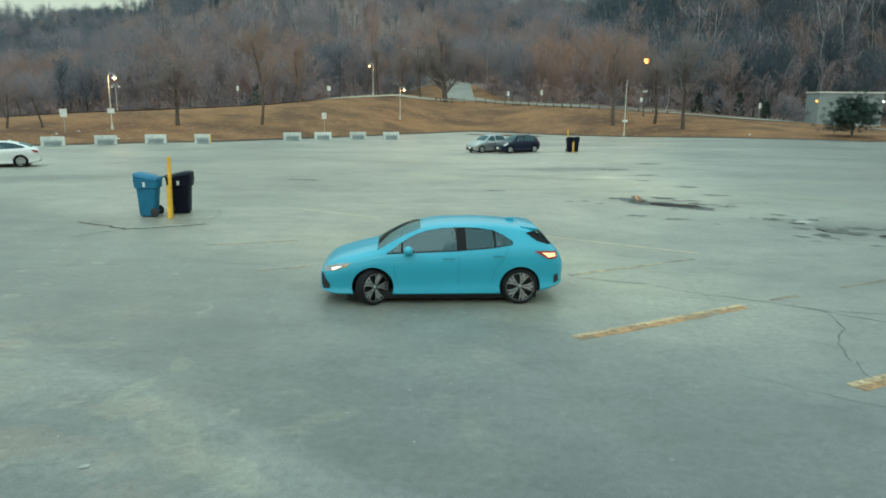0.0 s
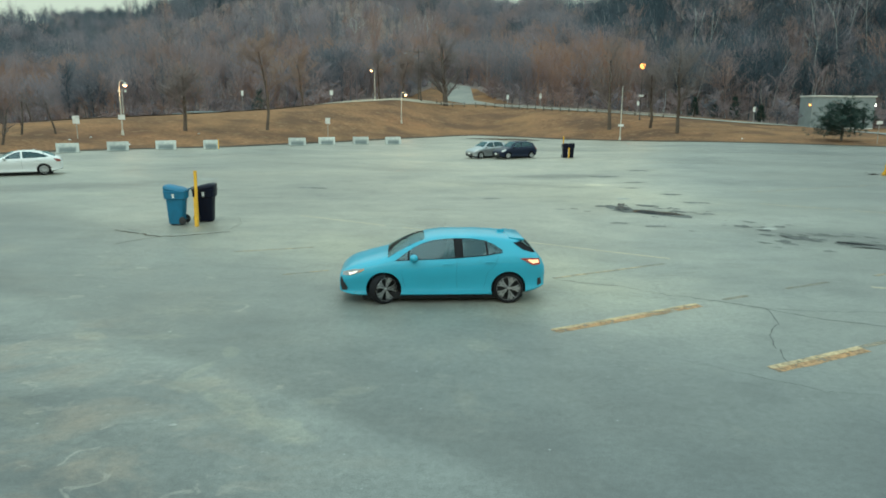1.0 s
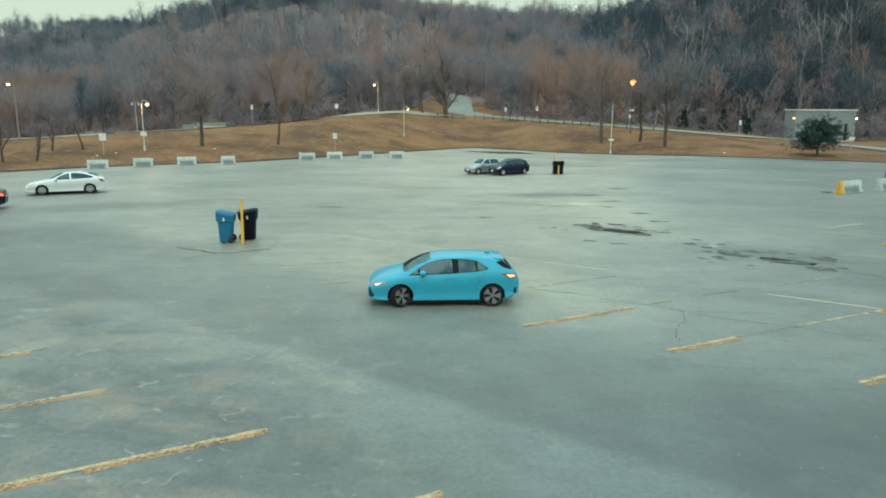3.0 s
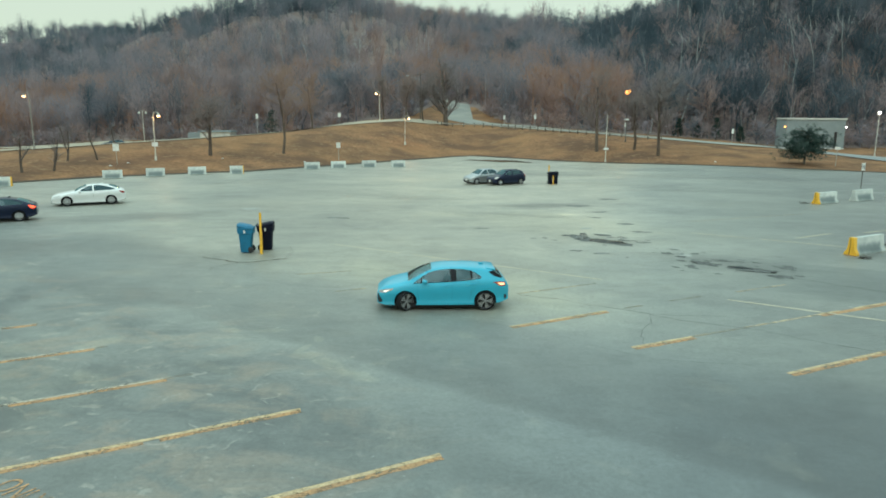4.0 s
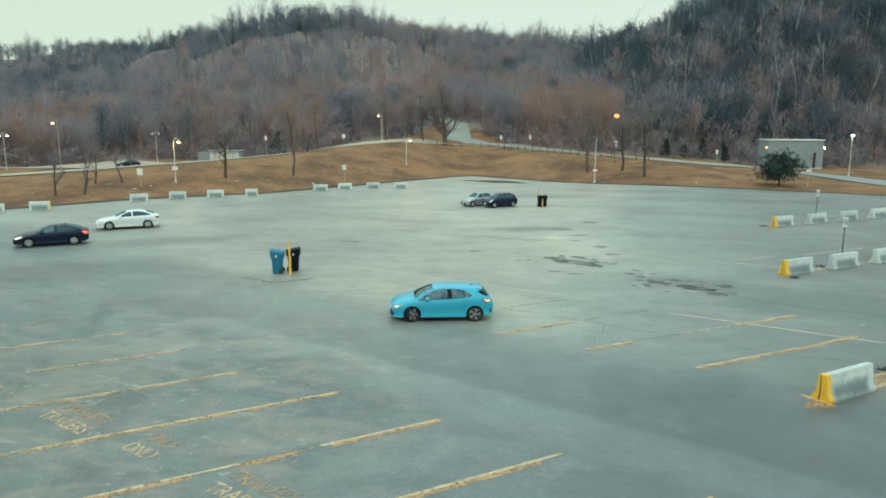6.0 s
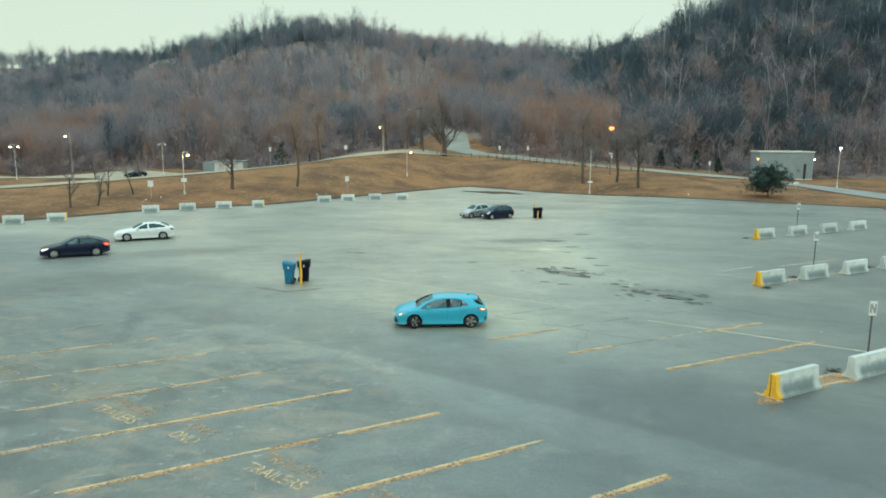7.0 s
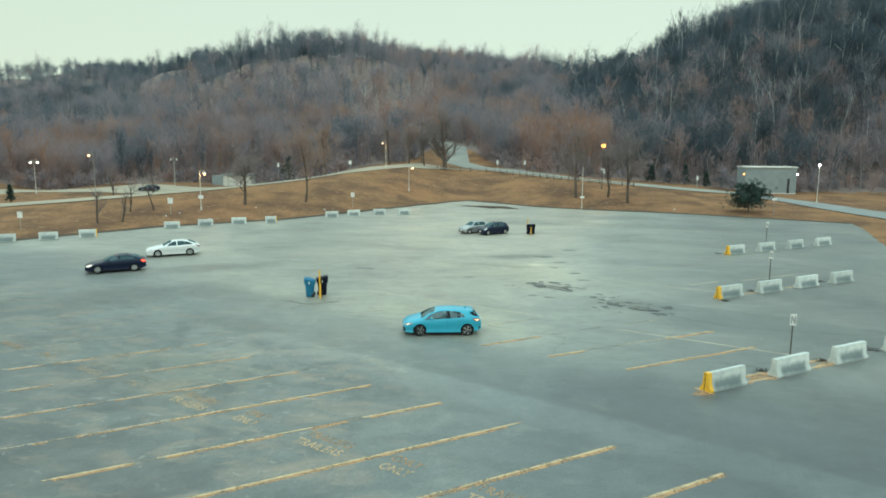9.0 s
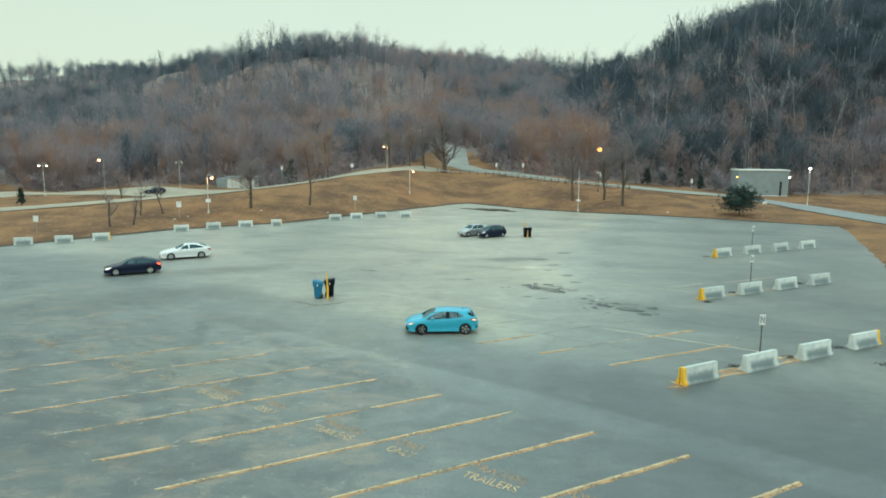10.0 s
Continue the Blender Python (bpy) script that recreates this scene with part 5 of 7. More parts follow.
hook_lamp(-37.78, 71.07, 6.3, (1,), M_WARM, "pale gooseneck street lamp, lit, at the lot edge", plate=1.9)
hook_lamp(-11.03, 105.32, 5.9, (1,), M_WARM, "pale gooseneck street lamp, lit, on the bank")
hook_lamp(-55.84, 76.13, 8.6, (-1,), M_WARM, "tall gooseneck street lamp, lit, beside the park road", pole=M_RAIL)
hook_lamp(-65.69, 127.34, 6.4, (-1, 1), M_DIM, "twin gooseneck lamp post in the overflow parking area")
hook_lamp(-87.22, 110.82, 6.2, (-1, 1), M_COOL, "twin gooseneck lamp post in the overflow parking area", turn=20)
hook_lamp(-17.96, 126.23, 10.4, (-1,), M_WARM, "tall gooseneck street lamp, lit, beside the rising road")


def post_top(x, y, top, r, bulb, label, pole, sign=0.0):
    z = height(x, y)
    h = top - z
    t = thing("street_lamp", pose(x, y, z), label, "street lamp", "lamps round the lot")
    bm = bmesh.new()
    tube(bm, (0, 0, -0.2), (0, 0, h - r), 0.07, 0.05, 10)
    tube(bm, (0, 0, 0), (0, 0, 0.35), 0.15, 0.13, 10)
    part("pole", bm, pole, t, smooth=40)
    bm = bmesh.new()
    lathe(bm, [(0.0, h + r * 1.15), (r * 0.5, h + r * 1.1), (r * 1.1, h + r * 0.7), (r * 1.15, h + r * 0.6)], "Z", 16)
    part("cap", bm, pole, t, smooth=40)
    if bulb:
        part("globe", ball(bmesh.new(), (0, 0, h), r, 0.95, 16), bulb, t, "glowing lamp globe", smooth=60)
        lamp_light(0, 0, h - r - 0.32, (1.0, 0.45, 0.14) if bulb == M_SODIUM else (1.0, 0.92, 0.78), 160, t)
    if sign:
        part("sign_plate", box(bmesh.new(), (0.7, 0.03, 0.28), (0, -0.1, sign), bevel=0.008), M_WHITE, t, "small white sign plate")
    return t


post_top(25.19, 104.79, 9.9, 0.42, M_SODIUM, "street lamp glowing orange above the bank", M_DARKPOLE, 3.6)
post_top(19.06, 88.72, 6.4, 0.10, None, "pale unlit pole with a small white sign", M_POLE, 1.9)
post_top(61.67, 98.36, 6.9, 0.21, M_COOL, "street lamp glowing white beside the service road", M_POLE)
post_top(-7.29, 139.08, 4.9, 0.14, None, "short dark post at the end of the guard rail", M_DARKPOLE)


def utility_pole(x, y, top, label):
    t = thing("utility_pole", pose(x, y, height(x, y)), label, "utility pole")
    h = top - height(x, y)
    part("pole", tube(bmesh.new(), (0, 0, -0.2), (0, 0, h), 0.15, 0.09, 10), M_WOOD, t, smooth=40)
    part("crossarm", box(bmesh.new(), (2.2, 0.12, 0.12), (0, 0, h - 0.5), bevel=0.02), M_WOOD, t)
    part("lamp_arm", tube(bmesh.new(), (0, 0, h - 1.6), (-2.6, 0, h - 0.7), 0.04, 0.03, 8), M_GALV, t)
    part("lamp_head", box(bmesh.new(), (0.7, 0.25, 0.14), (-2.8, 0, h - 0.7), bevel=0.05), M_GALV, t)
    return t


utility_pole(-11.35, 144.62, 15.0, "tall wooden utility pole with a lamp arm")


def sign_post(x, y, top, w, h, label, letter=False):
    base = height(x, y)
    t = thing("sign_post", pose(x, y, base, 0, 0, random.uniform(-8, 8)), label, "sign")
    hh = top - base
    bm = bmesh.new()
    box(bm, (0.06, 0.045, hh), (0, 0.035, hh / 2 - 0.02), bevel=0.008)
    part("post", bm, M_GALV if not letter else M_DARKPOLE, t)
    part("plate", box(bmesh.new(), (w, 0.012, h), (0, 0, hh - h / 2), bevel=0.005), M_WHITE, t, "white sign plate")
    if letter:
        bm = bmesh.new()
        for sx in (-0.14, 0.14):
            box(bm, (0.075, 0.006, h * 0.62), (sx * w / 0.5, -0.011, hh - h * 0.5))
        box(bm, (0.075, 0.006, h * 0.66), (0, -0.012, hh - h * 0.5), Matrix.Rotation(radians(-24), 4, "Y"))
        part("marking", bm, M_INK, t, "grey letter on the plate")
    return t


for x, y, top in ((16.14, 6.14, 2.72), (22.85, 24.65, 2.88), (30.74, 44.46, 2.8)):
    sign_post(x, y, top, 0.30, 0.58, "white lettered row sign on a thin post behind a barrier", True)
for x, y, top, w, h in ((-18.32, 84.89, 2.3, 0.6, 0.75), (-40.33, 66.72, 2.7, 0.7, 0.8), (-51.58, 51.69, 2.2, 0.6, 0.75), (45.49, 77.65, 2.6, 0.7, 0.35), (-24.91, 120.85, 6.3, 0.6, 0.8),
                        (-37.71, 111.46, 6.0, 0.4, 0.8), (6.99, 140.93, 6.0, 0.45, 0.9), (13.06, 135.36, 6.2, 0.45, 0.9), (45.6, 113.66, 4.0, 0.4, 0.8), (28.52, 120.76, 4.8, 0.4, 0.7)):
    sign_post(x, y, top, w, h, "small white sign on a thin metal post in the grass")


# ---------------------------------------------------------------- guard rail
def guard_rail():
    line = [Vector(p) for p in ((-6.26, 136.05), (0.55, 135.54), (6.07, 133.27), (12.67, 124.41), (20.29, 114.17), (25.82, 110.8), (31.86, 108.11))]
    t = thing("guard_rail", pose(0, 0, 0), "low guard rail with dark wooden posts along the bank", "guard rail", kind="structure")
    fine = []
    for a, b in zip(line, line[1:]):
        n = max(1, round((b - a).length / 2.2))
        fine += [a.lerp(b, k / n) for k in range(n)]
    fine.append(line[-1])
    me = None
    for p in fine:
        z = height(p.x, p.y)
        if me is None:
            ob = part("rail_post", box(bmesh.new(), (0.2, 0.2, 1.05), (0, 0, 0.35), bevel=0.02), M_WOOD, t)
            me = ob.data
        else:
            ob = new("rail_post", me)
            ob.parent = t
        ob.location = (p.x, p.y, z)
    for a, b in zip(fine, fine[1:]):
        za, zb = height(a.x, a.y) + 0.62, height(b.x, b.y) + 0.62
        mid, d = (a + b) / 2, b - a
        turn = Vector((d.x, d.y, zb - za)).to_track_quat("X", "Z").to_matrix().to_4x4()
        part("rail", box(bmesh.new(), (Vector((d.x, d.y, zb - za)).length, 0.09, 0.20), (mid.x, mid.y - 0.16, (za + zb) / 2 - 0.1), turn, bevel=0.02), M_RAIL, t, "pale weathered rail")


guard_rail()

# ---------------------------------------------------------------- buildings
M_WALL = mat("grey_painted_wall", (0.25, 0.295, 0.305), 0.8, other=(0.215, 0.255, 0.265), scale=0.8, fine=12.0, fine_amount=0.2, bump=0.1)


def utility_building():
    x0, x1, y0, depth, z0, z1 = 55.6, 65.7, 115.5, 4.4, 0.5, 5.75
    t = thing("utility_building", pose((x0 + x1) / 2, y0 + depth / 2, z0), "flat-roofed grey utility building below the woods", "building")
    w, h = x1 - x0, z1 - z0
    bm = bmesh.new()
    box(bm, (w, depth, h), (0, 0, h / 2 - 0.1))
    part("wall", bm, M_WALL, t)
    part("roof", box(bmesh.new(), (w + 0.3, depth + 0.3, 0.25), (0, 0, h + 0.05), bevel=0.03), M_TRIM, t, "pale flat roof edge")
    part("plinth", box(bmesh.new(), (w + 0.12, depth + 0.12, 0.35), (0, 0, 0.05), bevel=0.02), M_TRIM, t, "pale concrete plinth")
    door = part("door", box(bmesh.new(), (0.45, 0.08, 2.9), (w / 2 - 1.55, -depth / 2 - 0.03, 1.6), bevel=0.01), M_BLACK, t, "narrow dark door")
    part("door_handle", box(bmesh.new(), (0.04, 0.06, 0.14), (w / 2 - 1.42, -depth / 2 - 0.1, 1.5), bevel=0.008), M_GALV, door)
    for sx in (-1, 1):
        lampo = part("wall_lamp", box(bmesh.new(), (0.3, 0.3, 0.25), (sx * (w / 2 + 0.2), -depth / 2 + 0.5, h - 1.3), bevel=0.05), M_GALV, t)
        part("bulb", ball(bmesh.new(), (sx * (w / 2 + 0.22), -depth / 2 + 0.28, h - 1.36), 0.16, 0.9, 12), M_SODIUM if sx < 0 else M_COOL, lampo, "glowing wall lamp")


utility_building()


def shelter(x, y, z, w, d, h, label):
    t = thing("park_shelter", pose(x, y, z), label, "building")
    part("wall", box(bmesh.new(), (w, d, h), (0, 0, h / 2)), M_TRIM, t)
    part("roof", box(bmesh.new(), (w + 0.6, d + 0.6, 0.25), (0, 0, h + 0.1), bevel=0.03), M_WALL, t, "grey flat roof")
    for k in range(3):
        part("seam", box(bmesh.new(), (0.07, 0.05, h * 0.9), (w * (k - 1) / 3.2, -d / 2 - 0.02, h * 0.48), bevel=0.01), M_WALL, t, "grey panel seam")
    part("lean_to", box(bmesh.new(), (w * 0.42, d * 0.8, h * 0.92), (-w * 0.72, 0.2, h * 0.46), bevel=0.03), M_WALL, t, "grey-green side shed")


shelter(-55.33, 140.47, -0.6, 6.7, 4.0, 2.6, "low pale park shelter behind the road")

# ---------------------------------------------------------------- refuse carts
def cart_mat(name, colour, spec):
    return mat(name, colour, 0.45, spec=spec, other=[c * 0.8 for c in colour], scale=3.0, fine=120.0, fine_amount=0.15, bump=0.05)


M_CARTBLUE, M_CARTBLACK = cart_mat("blue_cart_plastic", (0.010, 0.165, 0.300), 0.4), cart_mat("black_cart_plastic", (0.005, 0.007, 0.020), 0.16)


def refuse_cart(m, plastic, label, turn_lid=0):
    """Wheeled refuse cart: tapered tub with a rim, hinged domed lid, axle and two wheels."""
    t = thing("refuse_cart", m, label, "refuse cart", "refuse carts")
    bm = bmesh.new()
    levels = [(0.25, 0.27, 0.03), (0.265, 0.29, 0.08), (0.312, 0.36, 0.76), (0.318, 0.368, 0.79), (0.36, 0.425, 0.81), (0.372, 0.44, 0.99), (0.385, 0.455, 1.0), (0.385, 0.455, 1.04), (0.35, 0.42, 1.05)]
    rings = []
    for a, b, z in levels:
        ring = []
        for k in range(24):
            an = 2 * math.pi * k / 24
            c, s = math.cos(an), math.sin(an)
            f = 1 / (abs(c) ** 5 + abs(s) ** 5) ** 0.2
            ring.append(bm.verts.new((a * c * f, b * s * f - 0.02 * (z < 0.1), z)))
        rings.append(ring)
    for lo, hi in zip(rings, rings[1:]):
        for k in range(24):
            bm.faces.new((lo[k], lo[(k + 1) % 24], hi[(k + 1) % 24], hi[k]))
    bm.faces.new(rings[0][::-1])
    part("tub", bm, plastic, t, smooth=40)
    bm = bmesh.new()
    rings = []
    for f, z in ((1.00, 1.045), (1.05, 1.075), (0.98, 1.13), (0.76, 1.17), (0.35, 1.185)):
        ring = []
        for k in range(24):
            an = 2 * math.pi * k / 24
            c, s = math.cos(an), math.sin(an)
            g = f / (abs(c) ** 5 + abs(s) ** 5) ** 0.2
            ring.append(bm.verts.new((0.36 * c * g, 0.43 * s * g, z + (0.0 if z < 1.05 else -0.075 * s * g))))
        rings.append(ring)
    for lo, hi in zip(rings, rings[1:]):
        for k in range(24):
            bm.faces.new((lo[k], lo[(k + 1) % 24], hi[(k + 1) % 24], hi[k]))
    bm.faces.new(rings[-1])
    bm.faces.new(rings[0][::-1])
    part("lid", bm, plastic, t, smooth=40)
    bm = bmesh.new()
    tube(bm, (-0.30, 0.47, 1.08), (0.30, 0.47, 1.08), 0.02, None, 8)
    for sx in (-0.22, 0.22):
        tube(bm, (sx, 0.39, 1.02), (sx, 0.47, 1.08), 0.02, None, 8)
    part("handle", bm, plastic, t, smooth=40)
    part("axle", tube(bmesh.new(), (-0.31, 0.27, 0.14), (0.31, 0.27, 0.14), 0.012, None, 8), M_GALV, t)
    for sx in (-0.315, 0.315):
        bm = bmesh.new()
        lathe(bm, [(0.0, -0.025), (0.11, -0.025), (0.13, -0.015), (0.13, 0.015), (0.11, 0.025), (0.0, 0.025)], "Z", 20, Matrix.Translation((sx, 0.27, 0.14)) @ Matrix.Rotation(radians(90), 4, "Y"))
        part("wheel", bm, M_BLACK, t, "black plastic wheel", smooth=40)
    for sx in (-1, 1):
        part("emblem", box(bmesh.new(), (0.006, 0.085, 0.13), (sx * 0.369, -0.02, 0.905), Matrix.Rotation(radians(sx * 4), 4, "Y")), M_WHITE, t, "pale printed emblem")
    return t


refuse_cart(pose(-10.22, 19.75, 0.03, 0, 0, -84) @ Matrix.Diagonal((0.88, 0.86, 1.12, 1)), M_CARTBLUE, "blue plastic wheeled recycling cart with closed lid")
refuse_cart(pose(-9.52, 20.49, 0.03, 0, 0, 98) @ Matrix.Diagonal((0.92, 0.9, 1.1, 1)), M_CARTBLACK, "black plastic wheeled refuse cart with closed lid")
refuse_cart(pose(7.63, 55.49, lot_z(7.63, 55.61), 0, 0, 8) @ Matrix.Diagonal((0.70, 0.75, 1.0, 1)), M_CARTBLACK, "black wheeled refuse cart beside yellow posts")
refuse_cart(pose(8.15, 55.56, lot_z(8.15, 55.68), 0, 0, 2) @ Matrix.Diagonal((0.70, 0.75, 1.0, 1)), M_CARTBLACK, "black wheeled refuse cart beside yellow posts")
post = thing("yellow_post", pose(-9.55, 19.75, 0.02, -5, -1, 0), "tall leaning yellow painted post between the carts", "post", "yellow posts")
part("post", box(bmesh.new(), (0.10, 0.06, 1.86), (0, 0, 0.92), bevel=0.01), M_YELLOW, post)
post2 = thing("yellow_post", pose(-9.43, 19.38, 0.02, -5, -1, 0), "short yellow post in front of the carts", "post", "yellow posts")
part("post", box(bmesh.new(), (0.11, 0.11, 1.02), (0, 0, 0.50), bevel=0.012), M_YELLOW, post2)
for x, y, h in ((7.87, 54.86, 0.85), (7.6, 56.44, 1.75)):
    p = thing("yellow_post", pose(x, y, lot_z(x, y)), "yellow painted post beside the black carts", "post", "yellow posts")
    part("post", box(bmesh.new(), (0.1, 0.08, h), (0, 0, h / 2), bevel=0.01), M_YELLOW, p)


# shelter and scraps further off
shelter(-127.66, 149.75, 0.0, 8.0, 5.0, 3.0, "grey park building beyond the overflow parking area")


def scrap(x, y, r, seed):
    rnd = random.Random(seed)
    bm = bmesh.new()
    bmesh.ops.create_icosphere(bm, subdivisions=1, radius=r)
    for v in bm.verts:
        v.co = Vector((v.co.x * rnd.uniform(0.6, 1.3), v.co.y * rnd.uniform(0.6, 1.3), v.co.z * rnd.uniform(0.3, 0.7) + r * 0.3))
    ob = part("paper_scrap", bm, M_WHITE)
    ob.location = (x, y, height(x, y))
    return tagged(ob, "crumpled scrap of white litter in the grass", "litter", "litter on the bank")


for k, (x, y) in enumerate(((-31.33, 75.77), (-40.52, 65.63), (-39.64, 67.95), (-21.86, 79.73), (32.62, 83.32), (-34.72, 66.09))):
    scrap(x, y, 0.16, k)


# ---------------------------------------------------------------- cars
def car_paint(name, colour, metal=0.0, rough=0.35, other=None, coat=0.5, spec=0.3):
    return mat(name, colour, rough, metal, other=other or [c * 0.93 for c in colour], scale=1.5, fine=220.0, fine_amount=0.04, bump=0.0, coat=coat, spec=spec)


M_DARKGLASS = glass_mat("dark_car_glass", (0.10, 0.13, 0.14), 1.75)
M_HUB = mat("pale_hubcap", (0.52, 0.53, 0.53), 0.4, scale=8.0, fine=60.0, bump=0.0)
M_GLASS, M_SCREEN = glass_mat("tinted_car_glass", (0.38, 0.53, 0.55), 1.8), glass_mat("clear_windscreen", (0.72, 0.82, 0.82), 2.4)
M_TYRE = mat("tyre_rubber", (0.011, 0.011, 0.013), 0.8, spec=0.25, scale=8.0, fine=60.0, bump=0.1)
M_RIM = mat("machined_alloy", (0.42, 0.43, 0.44), 0.32, 0.9, scale=8.0, fine=60.0, bump=0.0)
M_RIMDARK = mat("dark_alloy", (0.03, 0.03, 0.032), 0.4, 0.5, scale=8.0, fine=60.0, bump=0.0)
M_PILLAR = mat("gloss_black_trim", (0.012, 0.013, 0.016), 0.35, spec=0.12, scale=5.0, fine=60.0, bump=0.0)
M_LINER = mat("wheel_well", (0.010, 0.010, 0.011), 0.9, scale=5.0, fine=50.0, bump=0.1)
M_CABIN = mat("cabin_trim", (0.072, 0.098, 0.104), 0.8, scale=6.0, fine=80.0, bump=0.1)
M_HEAD = glow("headlight_lens", (0.45, 0.45, 0.44), 0.1)
M_LENS = mat("clear_lamp_lens", (0.30, 0.31, 0.31), 0.12, other=(0.16, 0.165, 0.165), scale=9.0, fine=60.0, bump=0.0, coat=1.0)
M_HEADLIT = glow("lit_headlight", (1.0, 0.90, 0.74), 0.75)
M_RED = mat("red_lens", (0.28, 0.02, 0.016), 0.15, scale=5.0, fine=60.0, bump=0.0, coat=1.0, emit=(1.0, 0.05, 0.02), emit_gain=0.02)
M_REDLIT = glow("lit_tail_lamp", (1.0, 0.10, 0.04), 2.5)
M_AMBERLIT = glow("lit_amber_lamp", (1.0, 0.55, 0.30), 1.1)
M_AMBER = mat("amber_lens", (0.75, 0.36, 0.08), 0.2, scale=5.0, fine=60.0, bump=0.0, coat=1.0)


def smooth_interp(x, pts):
    """Monotone cubic through pts."""
    xs, ys = np.array(pts, float).T
    h, d = np.diff(xs), np.diff(ys) / np.diff(xs)
    m = np.zeros(len(xs))
    m[0], m[-1] = d[0], d[-1]
    for k in range(1, len(xs) - 1):
        m[k] = 0 if d[k - 1] * d[k] <= 0 else 2 * d[k - 1] * d[k] / (d[k - 1] + d[k])
    k = int(np.clip(np.searchsorted(xs, x) - 1, 0, len(h) - 1))
    t = np.clip((x - xs[k]) / h[k], 0, 1)
    return float((2 * t**3 - 3 * t**2 + 1) * ys[k] + (t**3 - 2 * t**2 + t) * h[k] * m[k] + (-2 * t**3 + 3 * t**2) * ys[k + 1] + (t**3 - t**2) * h[k] * m[k + 1])


class Shape:
    """A car's outer skin, x from nose to tail, y across, z up."""

    def __init__(self, length, width, top, belt, plan, low, roof_half, cowl, roof_front, roof_rear, deck):
        self.length, self.half = length, width / 2
        self.top_pts, self.belt_pts, self.plan_pts, self.low_pts = top, belt, plan, low
        self.roof_half, self.cowl, self.roof_front, self.roof_rear, self.deck = roof_half, cowl, roof_front, roof_rear, deck

    def top(self, x):
        return smooth_interp(x, self.top_pts)

    def belt(self, x):
        return min(smooth_interp(x, self.belt_pts), self.top(x) - 0.015)

    def w(self, x):
        return self.half * smooth_interp(x, self.plan_pts)

    def low(self, x):
        return smooth_interp(x, self.low_pts)

    def ring(self, x):
        """Half section from the floor's middle up to the roof's middle."""
        w, zb, zt, zl = self.w(x), self.belt(x), self.top(x), self.low(x)
        rise = max(zt - zb, 0.0)
        g = min(rise / 0.40, 1.0)
        wt = (1 - g) * w * 0.80 + g * self.roof_half
        sh = zb - zl
        pts = [(0, zl), (0.5 * w, zl), (0.86 * w, zl), (0.955 * w, zl + 0.035), (0.972 * w, zl + 0.09 * sh), (0.948 * w, zl + 0.18 * sh), (0.950 * w, zl + 0.32 * sh), (0.982 * w, zl + 0.52 * sh),
               (1.0 * w, zl + 0.66 * sh), (0.999 * w, zl + 0.80 * sh), (0.972 * w, zl + 0.93 * sh), (0.935 * w, zb)]
        y0, z0 = pts[-1]
        y1, z1 = wt, zt - 0.045 * g - 0.02
        for f in (0.2, 0.4, 0.6, 0.8, 1.0):
            pts.append((y0 + (y1 - y0) * (f + 0.10 * f * (1 - f) * -1), z0 + (z1 - z0) * f))
        for f, d in ((0.90, 0.45), (0.72, 0.75), (0.45, 0.93), (0.2, 0.99), (0.0, 1.0)):
            pts.append((y1 * f, z1 + (zt - z1) * d))
        return pts

    def side_y(self, x, z):
        """The skin's y at a place on the side."""
        pts = self.ring(x)[3:17]
        return float(np.interp(z, [p[1] for p in pts], [p[0] for p in pts]))

    def solid(self, xs, inset=0.0, floor=None):
        bm = bmesh.new()
        rings = []
        for x in xs:
            half = self.ring(x)
            if inset:
                half = [(max(y - inset, 0), z - (inset * 0.7 if z > self.belt(x) else 0)) for y, z in half]
            if floor is not None:
                half = [(y, max(z, floor)) for y, z in half]
            both = half + [(-y, z) for y, z in half[-2:0:-1]]
            rings.append([bm.verts.new((x, y, z)) for y, z in both])
        n = len(rings[0])
        for lo, hi in zip(rings, rings[1:]):
            for k in range(n):
                bm.faces.new((lo[k], hi[k], hi[(k + 1) % n], lo[(k + 1) % n]))
        bm.faces.new(rings[0])
        bm.faces.new(rings[-1][::-1])
        bmesh.ops.recalc_face_normals(bm, faces=bm.faces)
        return bm


def carved(bm, cutters):
    """The mesh of bm less the cutters, taken off one after the other."""
    base = part("carving", bm, [M_WHITE, M_LINER, M_CABIN, M_BLACK])
    for c, material in cutters:
        ob = part("cutter", c, material)
        for solver in ("EXACT", "FAST"):
            before = len(base.data.polygons)
            mod = base.modifiers.new("cut", "BOOLEAN")
            mod.operation, mod.solver, mod.object = "DIFFERENCE", solver, ob
            if solver == "EXACT":
                mod.material_mode = "TRANSFER"
            bpy.context.view_layer.update()
            me = bpy.data.meshes.new_from_object(base.evaluated_get(bpy.context.evaluated_depsgraph_get()))
            base.modifiers.remove(mod)
            if len(me.polygons) > before * 0.7 and any(p.material_index == 0 for p in me.polygons):
                base.data = me
                break
        data = ob.data
        bpy.data.objects.remove(ob)
        bpy.data.meshes.remove(data)
    me = base.data
    bpy.data.objects.remove(base)
    return me


